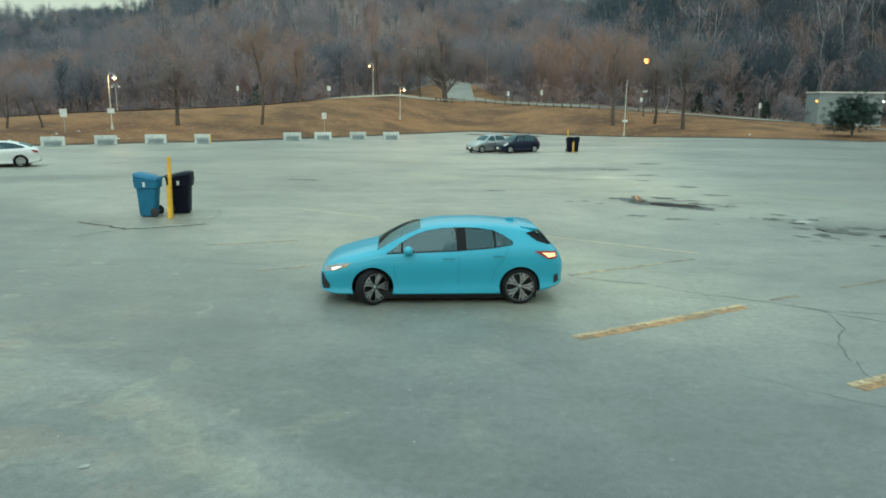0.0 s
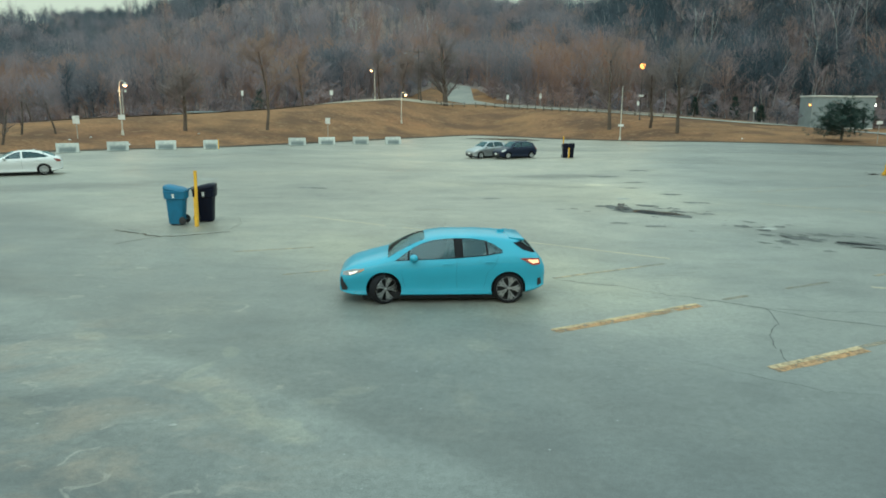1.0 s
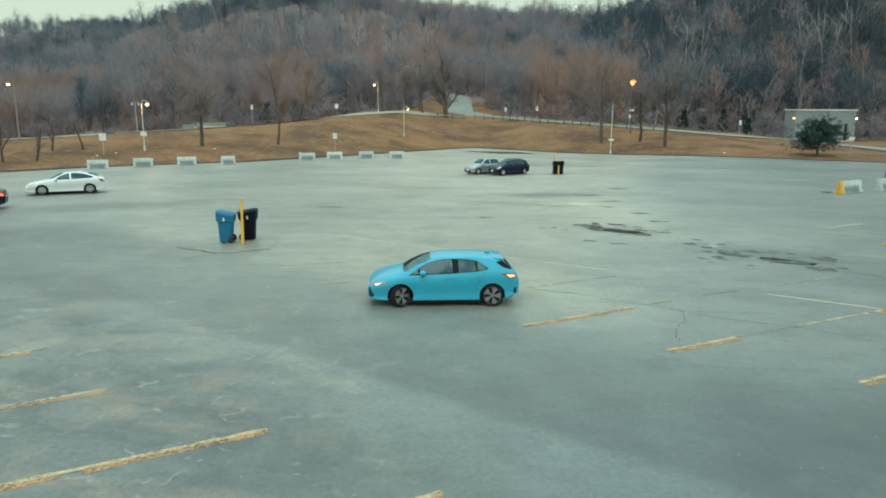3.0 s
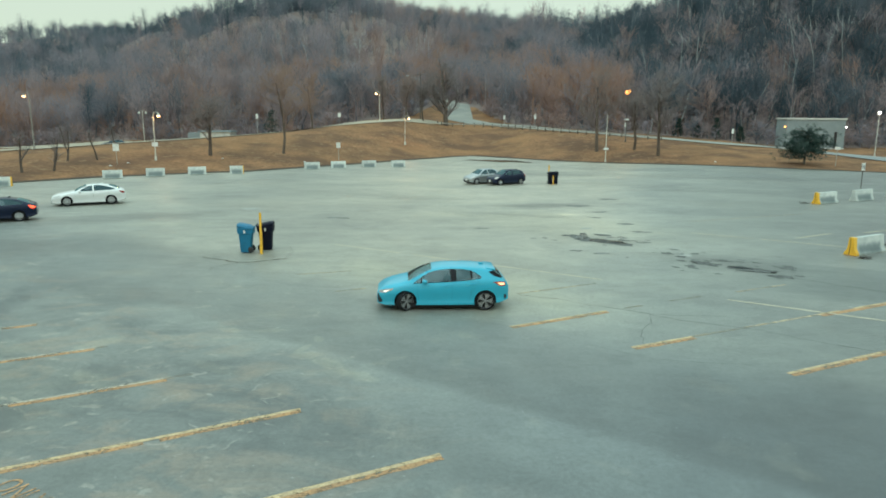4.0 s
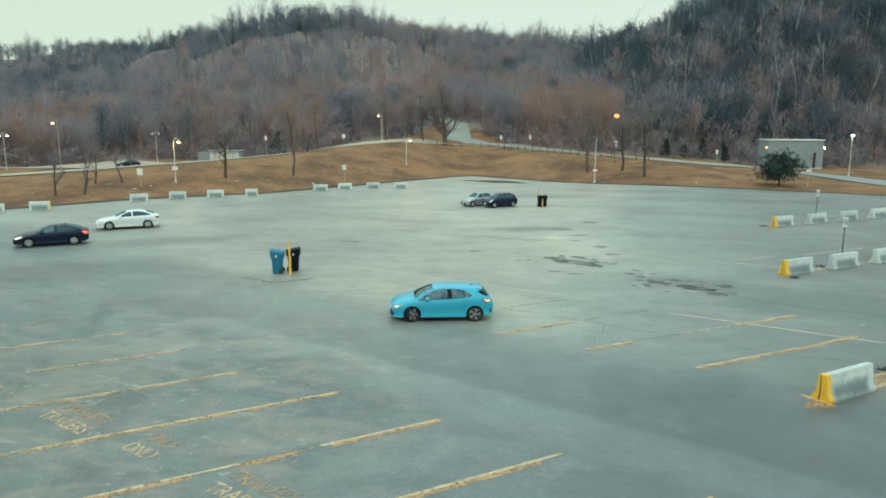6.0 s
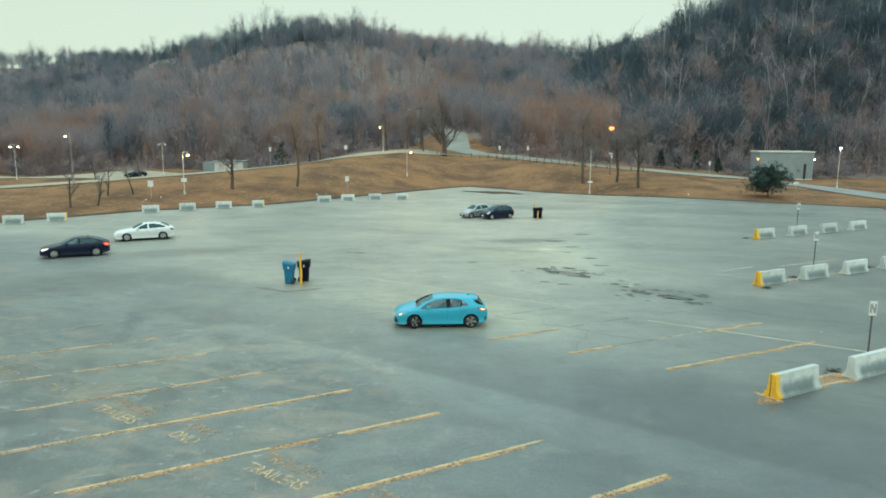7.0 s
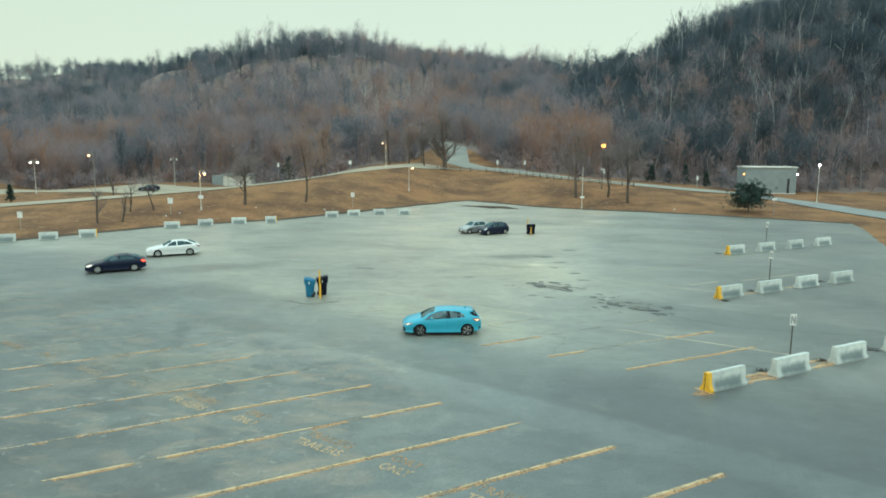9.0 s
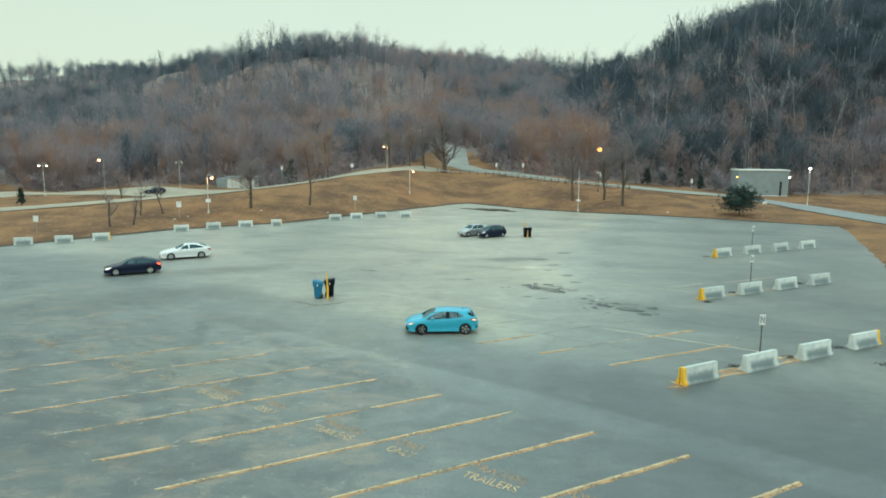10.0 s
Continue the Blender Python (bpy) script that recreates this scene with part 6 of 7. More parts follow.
def side_patch(shape, poly, side, lift, fine=0.16):
    """A pane or panel cut to a side-view outline, lying on the skin."""
    bm = bmesh.new()
    ring = []
    for (x0, z0), (x1, z1) in zip(poly, poly[1:] + poly[:1]):
        n = max(1, int(math.hypot(x1 - x0, z1 - z0) / 0.06))
        ring += [(x0 + (x1 - x0) * k / n, z0 + (z1 - z0) * k / n) for k in range(n)]
    f = bm.faces.new([bm.verts.new((x, 0, z)) for x, z in ring])
    bmesh.ops.triangulate(bm, faces=[f])
    for _ in range(3):
        long = [e for e in bm.edges if e.calc_length() > fine]
        if long:
            bmesh.ops.subdivide_edges(bm, edges=long, cuts=1)
            bmesh.ops.triangulate(bm, faces=bm.faces)
    for v in bm.verts:
        v.co.y = side * (shape.side_y(v.co.x, v.co.z) + lift)
    bmesh.ops.recalc_face_normals(bm, faces=bm.faces)
    if sum(f.normal.y for f in bm.faces) * side < 0:
        bmesh.ops.reverse_faces(bm, faces=bm.faces)
    return bm


def slope_patch(shape, x0, x1, grow0, grow1, lift, rows=8, cols=12):
    """A wind- or rear screen: a strip over the skin between two stations, grow: its half width there."""
    bm = bmesh.new()
    grid = []
    for r in range(rows + 1):
        x = x0 + (x1 - x0) * r / rows
        half = grow0 + (grow1 - grow0) * r / rows
        ring = shape.ring(x)[11:]
        ys, zs = [p[0] for p in ring][::-1], [p[1] for p in ring][::-1]
        bow = 0.055 * min(1.0, 6 * (r / rows) * (1 - r / rows) + 0.15)
        grid.append([bm.verts.new((x, half * (2 * c / cols - 1), float(np.interp(abs(half * (2 * c / cols - 1)), ys, zs)) + lift + bow * (1 - (2 * c / cols - 1) ** 2))) for c in range(cols + 1)])
    for lo, hi in zip(grid, grid[1:]):
        for c in range(cols):
            bm.faces.new((lo[c], hi[c], hi[c + 1], lo[c + 1]))
    bmesh.ops.recalc_face_normals(bm, faces=bm.faces)
    if sum(f.normal.z for f in bm.faces) < 0:
        bmesh.ops.reverse_faces(bm, faces=bm.faces)
    return bm


def car_wheel(r, rim_r, width, spokes, parent, at, turn, face, mats, detail=True):
    """A wheel: rounded tyre, rim barrel, hub and forked spokes. face: the side (-1 or 1) that shows outwards."""
    m = Matrix.Translation(at) @ Matrix.Rotation(radians(turn), 4, "Z") @ (Matrix.Rotation(math.pi, 4, "Z") if face > 0 else Matrix())
    w = width / 2
    holder = part("wheel", lathe(bmesh.new(), [(rim_r - 0.01, -w * 0.80), (rim_r + 0.012, -w * 0.98), (rim_r + 0.05, -w), (r - 0.025, -w * 0.92), (r - 0.004, -w * 0.70), (r, 0), (r - 0.004, w * 0.70), (r - 0.025, w * 0.92), (rim_r, w)], "Y", 40, m), M_TYRE, parent, smooth=40)
    part("rim", lathe(bmesh.new(), [(0.0, w * 0.1), (rim_r * 0.93, w * 0.05), (rim_r * 0.965, -w * 0.6), (rim_r, -w * 0.88), (rim_r + 0.012, -w * 0.97)], "Y", 40, m), mats[1], holder, smooth=40)
    bm = bmesh.new()
    for k in range(spokes):
        a = 2 * math.pi * k / spokes
        bars = [(0.05, a, 0.97 * rim_r, a, 0.05)]
        if detail:
            bars = []
            for side in (-1, 1):
                fork = a + side * 0.22
                bars += [(0.045, a + side * 0.12, 0.62 * rim_r, fork, 0.013), (0.60 * rim_r, fork, 0.97 * rim_r, fork + side * 0.10, 0.013), (0.48 * rim_r, a + side * 0.19, 0.97 * rim_r, fork - side * 0.16, 0.006)]
        for r0, a0, r1, a1, thick in bars:
            p0, p1 = Vector((r0 * math.cos(a0), -w * (0.72 + 0.14 * r0 / rim_r), r0 * math.sin(a0))), Vector((r1 * math.cos(a1), -w * (0.72 + 0.14 * r1 / rim_r), r1 * math.sin(a1)))
            d = p1 - p0
            q = d.to_track_quat("X", "Y").to_matrix().to_4x4()
            box(bm, (d.length, 0.03, thick), (p0 + p1) / 2, q, bevel=0.005)
    bmesh.ops.transform(bm, matrix=m, verts=bm.verts)
    part("spokes", bm, mats[0], holder, smooth=40)
    if detail:
        part("rim_lip", lathe(bmesh.new(), [(rim_r + 0.002, -w * 0.96), (rim_r + 0.005, -w * 1.005), (rim_r + 0.009, -w * 1.005), (rim_r + 0.012, -w * 0.97)], "Y", 40, m), mats[0], holder, smooth=40)
    part("hub", lathe(bmesh.new(), [(0.0, -w * 0.90), (0.022, -w * 0.88), (0.036, -w * 0.78), (0.045, -w * 0.5)], "Y", 20, m), mats[0], holder, smooth=40)
    return holder


def make_car(m, shape, paint, label, axles, wheel_r, track, windows, screens, lamps, doors, mirror_x, steer=0.0, spokes=5, rim=(None, None), lit=False, spoiler=None, detail=True, group="parked cars"):
    car = thing("car", m, label, "car", group)
    L = shape.length
    n = 64 if detail else 44
    xs = sorted(set([0.0, 0.02, 0.05, 0.09] + [L * k / n for k in range(1, n)] + [L - 0.08, L - 0.04, L - 0.015, L]))
    cutters = []
    for ax in axles:
        for s in (-1, 1):
            c = bmesh.new()
            tube(c, (ax, s * (shape.half + 0.2), wheel_r), (ax, s * (shape.half - 0.34), wheel_r), wheel_r + 0.045, None, 40)
            cutters.append((c, M_LINER))
    x0, x1 = shape.cowl + 0.02, shape.deck - 0.02
    cab, rings = bmesh.new(), []
    for k in range(13):
        x = x0 + 0.12 + (x1 - x0 - 0.2) * k / 12
        zt = max(shape.top(x) - 0.055, shape.belt(x) + 0.03)
        wb, g = shape.w(x) * 0.945 - 0.07, min(max((zt - shape.belt(x)) / 0.36, 0), 1)
        wt = wb + (shape.roof_half - 0.05 - wb) * g
        rings.append([cab.verts.new((x, y, z)) for y, z in ((-wb, 0.40), (wb, 0.40), (wb, shape.belt(x) - 0.02), (wt, zt - 0.03), (wt * 0.5, zt), (-wt * 0.5, zt), (-wt, zt - 0.03), (-wb, shape.belt(x) - 0.02))])
    for lo, hi in zip(rings, rings[1:]):
        for j in range(8):
            cab.faces.new((lo[j], hi[j], hi[(j + 1) % 8], lo[(j + 1) % 8]))
    cab.faces.new(rings[0])
    cab.faces.new(rings[-1][::-1])
    bmesh.ops.recalc_face_normals(cab, faces=cab.faces)
    cutters.append((cab, M_CABIN))
    for poly in windows:
        cutters.append((prism(bmesh.new(), poly, -1.2, 1.2), M_BLACK))
    for sx0, sx1, g0, g1 in screens:
        c = bmesh.new()
        lo = [(sx0, -g0), (sx1, -g1), (sx1, g1), (sx0, g0)]
        a = [c.verts.new((x, y, shape.top(x) + 0.14)) for x, y in lo]
        b = [c.verts.new((x, y, shape.top(x) - 0.16)) for x, y in lo]
        c.faces.new(a)
        c.faces.new(b[::-1])
        for k in range(4):
            c.faces.new((a[k], b[k], b[(k + 1) % 4], a[(k + 1) % 4]))
        bmesh.ops.recalc_face_normals(c, faces=c.faces)
        cutters.append((c, M_BLACK))
    me = carved(shape.solid(xs), cutters)
    for k, ms in enumerate(me.materials):
        if ms == M_WHITE:
            me.materials[k] = paint
    ob = new("body", me)
    me.polygons.foreach_set("use_smooth", [True] * len(me.polygons))
    me.set_sharp_from_angle(angle=radians(32))
    ob.parent = car
    for side in (-1, 1):
        for poly in windows:
            pane = part("side_window", side_patch(shape, poly, side, -0.008), M_GLASS if detail else M_DARKGLASS, car, "tinted side window", smooth=60)
    for k, (sx0, sx1, g0, g1) in enumerate(screens):
        part("windscreen" if k == 0 else "rear_window", slope_patch(shape, sx0, sx1, g0, g1, -0.006), (M_GLASS if k else M_SCREEN) if detail else M_DARKGLASS, car, "tinted glass", smooth=60)
    for ax, st in zip(axles, (steer, 0.0)):
        for s in (-1, 1):
            car_wheel(wheel_r, wheel_r * 0.755, 0.215, spokes, car, (ax, s * track / 2, wheel_r), st, s, rim, detail)
    # cabin: seats, dashboard, steering wheel
    for sx, wide in ((shape.roof_front + 0.35, 0.5), (shape.roof_front + 1.25, 1.2)):
        for sy in (-0.37, 0.37) if wide < 1 else (0,):
            bm = bmesh.new()
            box(bm, (0.5, wide, 0.16), (sx - 0.1, sy, 0.55), bevel=0.04)
            box(bm, (0.14, wide, 0.62), (sx + 0.22, sy, 0.84), Matrix.Rotation(radians(14), 4, "Y"), bevel=0.05)
            for hy in ((sy,) if wide < 1 else (-0.37, 0.37)):
                box(bm, (0.09, 0.25, 0.17), (sx + 0.33, hy, 1.20), Matrix.Rotation(radians(10), 4, "Y"), bevel=0.04)
            part("seat", bm, M_CABIN, car, "dark fabric seat")
    part("dashboard", box(bmesh.new(), (0.4, shape.half * 1.5, 0.2), (shape.cowl + 0.35, 0, 0.86), bevel=0.06), M_CABIN, car)
    # seams, handles, mirrors
    for side in (-1, 1):
        for seam in doors["seams"]:
            bm = bmesh.new()
            pts = [(x, z) for x, z in seam]
            for (xa, za), (xb, zb) in zip(pts, pts[1:]):
                steps = max(1, int(abs(zb - za) / 0.08 + abs(xb - xa) / 0.2))
                for k in range(steps):
                    f0, f1 = k / steps, (k + 1) / steps
                    pa, pb = (xa + (xb - xa) * f0, za + (zb - za) * f0), (xa + (xb - xa) * f1, za + (zb - za) * f1)
                    d = Vector((pb[0] - pa[0], pb[1] - pa[1])).normalized() * 0.0016
                    quad = [(pa[0] - d.y, pa[1] + d.x), (pa[0] + d.y, pa[1] - d.x), (pb[0] + d.y, pb[1] - d.x), (pb[0] - d.y, pb[1] + d.x)]
                    bm.faces.new([bm.verts.new((x, side * (shape.side_y(x, z) + 0.003), z)) for x, z in quad])
            part("door_seam", bm, M_LINER, car, "dark gap between panels")
        for hx, hz in doors["handles"]:
            y = shape.side_y(hx, hz)
            bm = bmesh.new()
            box(bm, (0.20, 0.03, 0.035), (hx, side * (y + 0.022), hz), bevel=0.012)
            part("door_handle", bm, paint, car, smooth=40)
        y = shape.side_y(mirror_x, shape.belt(mirror_x) + 0.05)
        bm = bmesh.new()
        ball(bm, (0, 0, 0), 0.105, 0.72, 16)
        bmesh.ops.transform(bm, matrix=Matrix.Translation((mirror_x, side * (y + 0.14), shape.belt(mirror_x) + 0.07)) @ Matrix.Diagonal((0.85, 1.15, 1, 1)), verts=bm.verts)
        mir = part("wing_mirror", bm, paint, car, smooth=60)
        part("mirror_arm", box(bmesh.new(), (0.09, 0.14, 0.05), (mirror_x + 0.02, side * (y + 0.03), shape.belt(mirror_x) + 0.0), bevel=0.015), M_BLACK, mir)
        for name, poly, material, what in lamps:
            part(name, side_patch(shape, poly, side, 0.012 if name in ("running_lamp", "turn_lamp", "side_lamp") else 0.007, 0.05), material, car, what, smooth=60)
        if doors.get("sill"):
            part("side_skirt", side_patch(shape, doors["sill"], side, 0.012), paint, car, smooth=60)
    if spoiler:
        sx0, sx1, half, z0 = spoiler
        bm = bmesh.new()
        box(bm, (sx1 - sx0, half * 2, 0.045), ((sx0 + sx1) / 2, 0, z0), Matrix.Rotation(radians(7), 4, "Y"), bevel=0.018)
        part("spoiler", bm, paint, car, smooth=40)
    # nose: grille and plate; tail: bumper insert and plate
    def end_block(name, x, z, w, h, material, text, deep=0.05):
        part(name, box(bmesh.new(), (deep, w, h), (x, 0, z), bevel=0.015), material, car, text)
    end_block("grille", 0.035, 0.34, shape.half * 1.15, 0.24, M_BLACK, "black lower grille", 0.09)
    end_block("number_plate", -0.012, 0.44, 0.31, 0.15, M_WHITE, "plain white plate", 0.012)
    end_block("bumper_insert", L - 0.05, 0.38, shape.half * 0.95, 0.14, M_BLACK, "black rear bumper insert", 0.09)
    end_block("number_plate", L + 0.008, 0.72, 0.31, 0.15, M_WHITE, "plain white plate", 0.012)
    part("underbody", box(bmesh.new(), (L * 0.78, shape.half * 1.72, 0.15), (L / 2, 0, 0.165), bevel=0.03), M_LINER, car)
    part("aerial", box(bmesh.new(), (0.15, 0.035, 0.06), (shape.roof_rear - 0.25, 0, shape.top(shape.roof_rear - 0.25) + 0.03), bevel=0.015), paint, car)
    return car


HATCH = Shape(4.37, 1.79,
    [(0, 0.60), (0.06, 0.68), (0.22, 0.79), (0.5, 0.88), (0.8, 0.955), (0.98, 1.00), (1.3, 1.17), (1.6, 1.305), (1.9, 1.39), (2.25, 1.43), (2.8, 1.435), (3.3, 1.41), (3.68, 1.36), (3.80, 1.325), (4.02, 1.19), (4.17, 1.075), (4.27, 0.98), (4.33, 0.89), (4.37, 0.78)],
    [(0, 0.56), (0.25, 0.70), (0.6, 0.82), (1.2, 0.925), (2.0, 0.955), (3.0, 1.02), (3.6, 1.06), (4.1, 1.0), (4.37, 0.78)],
    [(0, 0.70), (0.08, 0.80), (0.25, 0.91), (0.6, 0.97), (1.2, 0.985), (2.2, 1.0), (3.4, 1.0), (3.9, 0.97), (4.2, 0.90), (4.33, 0.80), (4.37, 0.73)],
    [(0, 0.23), (0.3, 0.17), (1.0, 0.165), (3.3, 0.165), (4.0, 0.22), (4.37, 0.32)], 0.62, 0.98, 1.80, 3.74, 4.14)
M_BLUE = car_paint("bright_blue_paint", (0.024, 0.365, 0.515), 0.0, 0.36)
HATCH_CAR = dict(
   
    axles=(0.93, 3.57), wheel_r=0.325, track=1.55,
    windows=[[(1.20, 0.945), (1.44, 1.105), (1.44, 0.952)],
             [(1.47, 0.955), (1.47, 1.125), (1.72, 1.255), (1.95, 1.325), (2.20, 1.358), (2.42, 1.366), (2.45, 0.99)],
             [(2.59, 1.00), (2.57, 1.367), (2.80, 1.36), (3.08, 1.318), (3.10, 1.045)],
             [(3.13, 1.05), (3.11, 1.306), (3.25, 1.25), (3.44, 1.135), (3.42, 1.10)]],
    screens=[(1.02, 1.80, 0.70, 0.54), (3.85, 4.15, 0.55, 0.66)],
    lamps=[("door_pillar", [(2.435, 0.985), (2.405, 1.368), (2.585, 1.368), (2.605, 0.995)], M_PILLAR, "gloss black door pillar"),
           ("rear_pillar", [(3.095, 1.04), (3.075, 1.322), (3.118, 1.312), (3.138, 1.048)], M_PILLAR, "gloss black pillar"),
           ("mirror_quarter", [(1.435, 0.948), (1.435, 1.105), (1.475, 1.13), (1.475, 0.95)], M_PILLAR, "black window corner"),
           ("window_trim", [(1.16, 0.925), (1.20, 0.946), (1.47, 0.956), (2.40, 0.991), (3.10, 1.046), (3.425, 1.10), (3.44, 1.085), (3.10, 1.03), (2.40, 0.974), (1.47, 0.938)], M_PILLAR, "black strip under the windows"),
           ("headlight", [(0.07, 0.665), (0.30, 0.745), (0.55, 0.775), (0.46, 0.70), (0.24, 0.625), (0.06, 0.60)], M_LENS, "slim clear headlight"),
           ("running_lamp", [(0.20, 0.675), (0.36, 0.715), (0.39, 0.71), (0.31, 0.665), (0.22, 0.635)], M_HEADLIT, "lit running lamp"),
           ("corner_intake", [(0.015, 0.58), (0.05, 0.57), (0.09, 0.47), (0.17, 0.36), (0.16, 0.29), (0.04, 0.27), (0.015, 0.36)], M_BLACK, "black corner intake"),
           ("rear_side_glass", [(3.67, 1.275), (3.83, 1.305), (3.92, 1.25), (4.14, 1.095), (4.11, 1.065), (3.88, 1.135)], M_PILLAR, "dark wrap-round rear glass"),
           ("rear_vent", [(4.20, 0.52), (4.27, 0.54), (4.30, 0.40), (4.20, 0.36)], M_BLACK, "black slot in the rear bumper"),
           ("tail_light", [(3.80, 0.975), (4.05, 0.975), (4.24, 0.95), (4.25, 0.83), (4.08, 0.82), (3.97, 0.88)], M_RED, "red tail light"),
           ("turn_lamp", [(3.95, 0.945), (4.20, 0.93), (4.215, 0.868), (4.08, 0.855)], M_AMBERLIT, "lit amber lamp"),
           ("side_lamp", [(0.40, 0.712), (0.53, 0.762), (0.46, 0.705)], M_AMBER, "amber side lamp")],
    doors=dict(seams=[[(1.33, 0.92), (1.31, 0.62), (1.38, 0.36)], [(2.47, 0.98), (2.45, 0.55), (2.47, 0.36)], [(3.36, 1.05), (3.27, 0.84), (3.12, 0.68), (3.04, 0.36)]],
               handles=[(2.28, 0.865), (3.17, 0.905)], sill=[(1.33, 0.29), (3.15, 0.29), (3.15, 0.215), (1.33, 0.215)]),
    mirror_x=1.56, spokes=5, rim=(M_RIM, M_RIMDARK), spoiler=(3.60, 3.93, 0.55, 1.335))
yaw_blue = math.degrees(math.atan2(0.27, 2.63))
make_car(Matrix.Translation((-0.76, 11.61, 0)) @ Matrix.Rotation(radians(yaw_blue), 4, "Z") @ Matrix.Translation((-2.25, 0, 0)), HATCH, M_BLUE, "bright sky-blue five-door hatchback with front wheels turned", steer=36, **HATCH_CAR)

SEDAN = Shape(4.70, 1.86,
    [(0, 0.58), (0.06, 0.68), (0.3, 0.80), (0.8, 0.90), (1.25, 0.97), (1.42, 1.02), (1.8, 1.20), (2.2, 1.38), (2.6, 1.445), (3.0, 1.45), (3.4, 1.415), (3.8, 1.33), (4.15, 1.205), (4.40, 1.10), (4.58, 1.045), (4.66, 0.98), (4.70, 0.85)],
    [(0, 0.55), (0.3, 0.70), (0.8, 0.82), (1.4, 0.93), (2.4, 0.97), (3.6, 1.01), (4.3, 1.02), (4.58, 0.98), (4.70, 0.80)],
    [(0, 0.70), (0.08, 0.80), (0.3, 0.92), (0.8, 0.98), (1.6, 1.0), (3.6, 1.0), (4.2, 0.95), (4.57, 0.86), (4.70, 0.74)],
    [(0, 0.27), (0.3, 0.20), (1.0, 0.19), (3.9, 0.19), (4.4, 0.25), (4.70, 0.36)], 0.60, 1.42, 2.2, 3.5, 4.36)
SEDAN_CAR = dict(
    axles=(0.95, 3.75), wheel_r=0.335, track=1.61,
    windows=[[(1.70, 0.99), (2.0, 1.19), (2.3, 1.33), (2.58, 1.385), (2.60, 1.01)], [(2.70, 1.015), (2.69, 1.39), (3.1, 1.385), (3.5, 1.31), (3.90, 1.18), (4.05, 1.10), (3.85, 1.06)]],
    screens=[(1.46, 2.22, 0.72, 0.54), (3.70, 4.34, 0.54, 0.66)],
    lamps=[("headlight", [(0.09, 0.66), (0.35, 0.755), (0.62, 0.80), (0.52, 0.70), (0.2, 0.60)], M_HEAD, "headlight"),
           ("tail_light", [(4.28, 0.98), (4.50, 0.96), (4.64, 0.90), (4.65, 0.79), (4.46, 0.80)], M_RED, "red tail light")],
    doors=dict(seams=[[(1.52, 0.93), (1.46, 0.62), (1.55, 0.36)], [(2.65, 0.99), (2.63, 0.55), (2.66, 0.36)], [(3.75, 1.03), (3.60, 0.80), (3.40, 0.60), (3.34, 0.36)]], handles=[(2.48, 0.86), (3.5, 0.885)], sill=None),
    mirror_x=1.78, spokes=10, rim=(M_HUB, M_RIM), detail=False)
M_CARWHITE, M_CARBLACK, M_CARSILVER = car_paint("pearl_white_paint", (0.72, 0.73, 0.72)), car_paint("black_paint", (0.006, 0.012, 0.034), coat=0.25, spec=0.15), car_paint("silver_paint", (0.36, 0.38, 0.39), 0.6, 0.35)


def park(x, y, heading, mid, shape, paint, label, **kw):
    """Parks a car with the middle of its wheelbase at (x, y); heading: where its nose points, in degrees."""
    size = kw.pop("size", 1.0)
    return make_car(Matrix.Translation((x, y, kw.pop("z", 0))) @ Matrix.Rotation(radians(heading + 180), 4, "Z") @ Matrix.Scale(size, 4) @ Matrix.Translation((-mid, 0, 0)), shape, paint, label, **kw)


park(-27.42, 37.44, 208, 2.35, SEDAN, M_CARWHITE, "white four-door sedan parked on the asphalt", size=1.01, z=lot_z(-27.42, 37.78), **SEDAN_CAR)
BLACK_SEDAN = dict(SEDAN_CAR)
BLACK_SEDAN["lamps"] = [("headlight", [(0.09, 0.66), (0.35, 0.755), (0.62, 0.80), (0.52, 0.70), (0.2, 0.60)], M_HEADLIT, "lit headlight"),
                        ("tail_light", [(4.28, 0.98), (4.50, 0.96), (4.64, 0.90), (4.65, 0.79), (4.46, 0.80)], M_REDLIT, "lit red tail light")]
park(-28.52, 28.83, 208, 2.35, SEDAN, M_CARBLACK, "black four-door sedan with its lamps lit", size=0.97, z=lot_z(-28.52, 29.17), **BLACK_SEDAN)

SMALL = Shape(3.85, 1.69,
    [(0, 0.60), (0.06, 0.70), (0.3, 0.84), (0.75, 0.95), (0.95, 1.02), (1.3, 1.24), (1.65, 1.44), (2.0, 1.51), (2.6, 1.52), (3.1, 1.47), (3.45, 1.38), (3.6, 1.22), (3.72, 1.0), (3.80, 0.9), (3.85, 0.78)],
    [(0, 0.56), (0.3, 0.74), (0.9, 0.92), (2.0, 0.97), (3.2, 1.02), (3.7, 0.98), (3.85, 0.76)],
    [(0, 0.72), (0.08, 0.82), (0.25, 0.92), (0.7, 0.98), (2.0, 1.0), (3.2, 1.0), (3.6, 0.95), (3.78, 0.86), (3.85, 0.78)],
    [(0, 0.27), (0.3, 0.20), (0.9, 0.19), (3.0, 0.19), (3.5, 0.25), (3.85, 0.34)], 0.56, 0.95, 1.6, 3.4, 3.66)
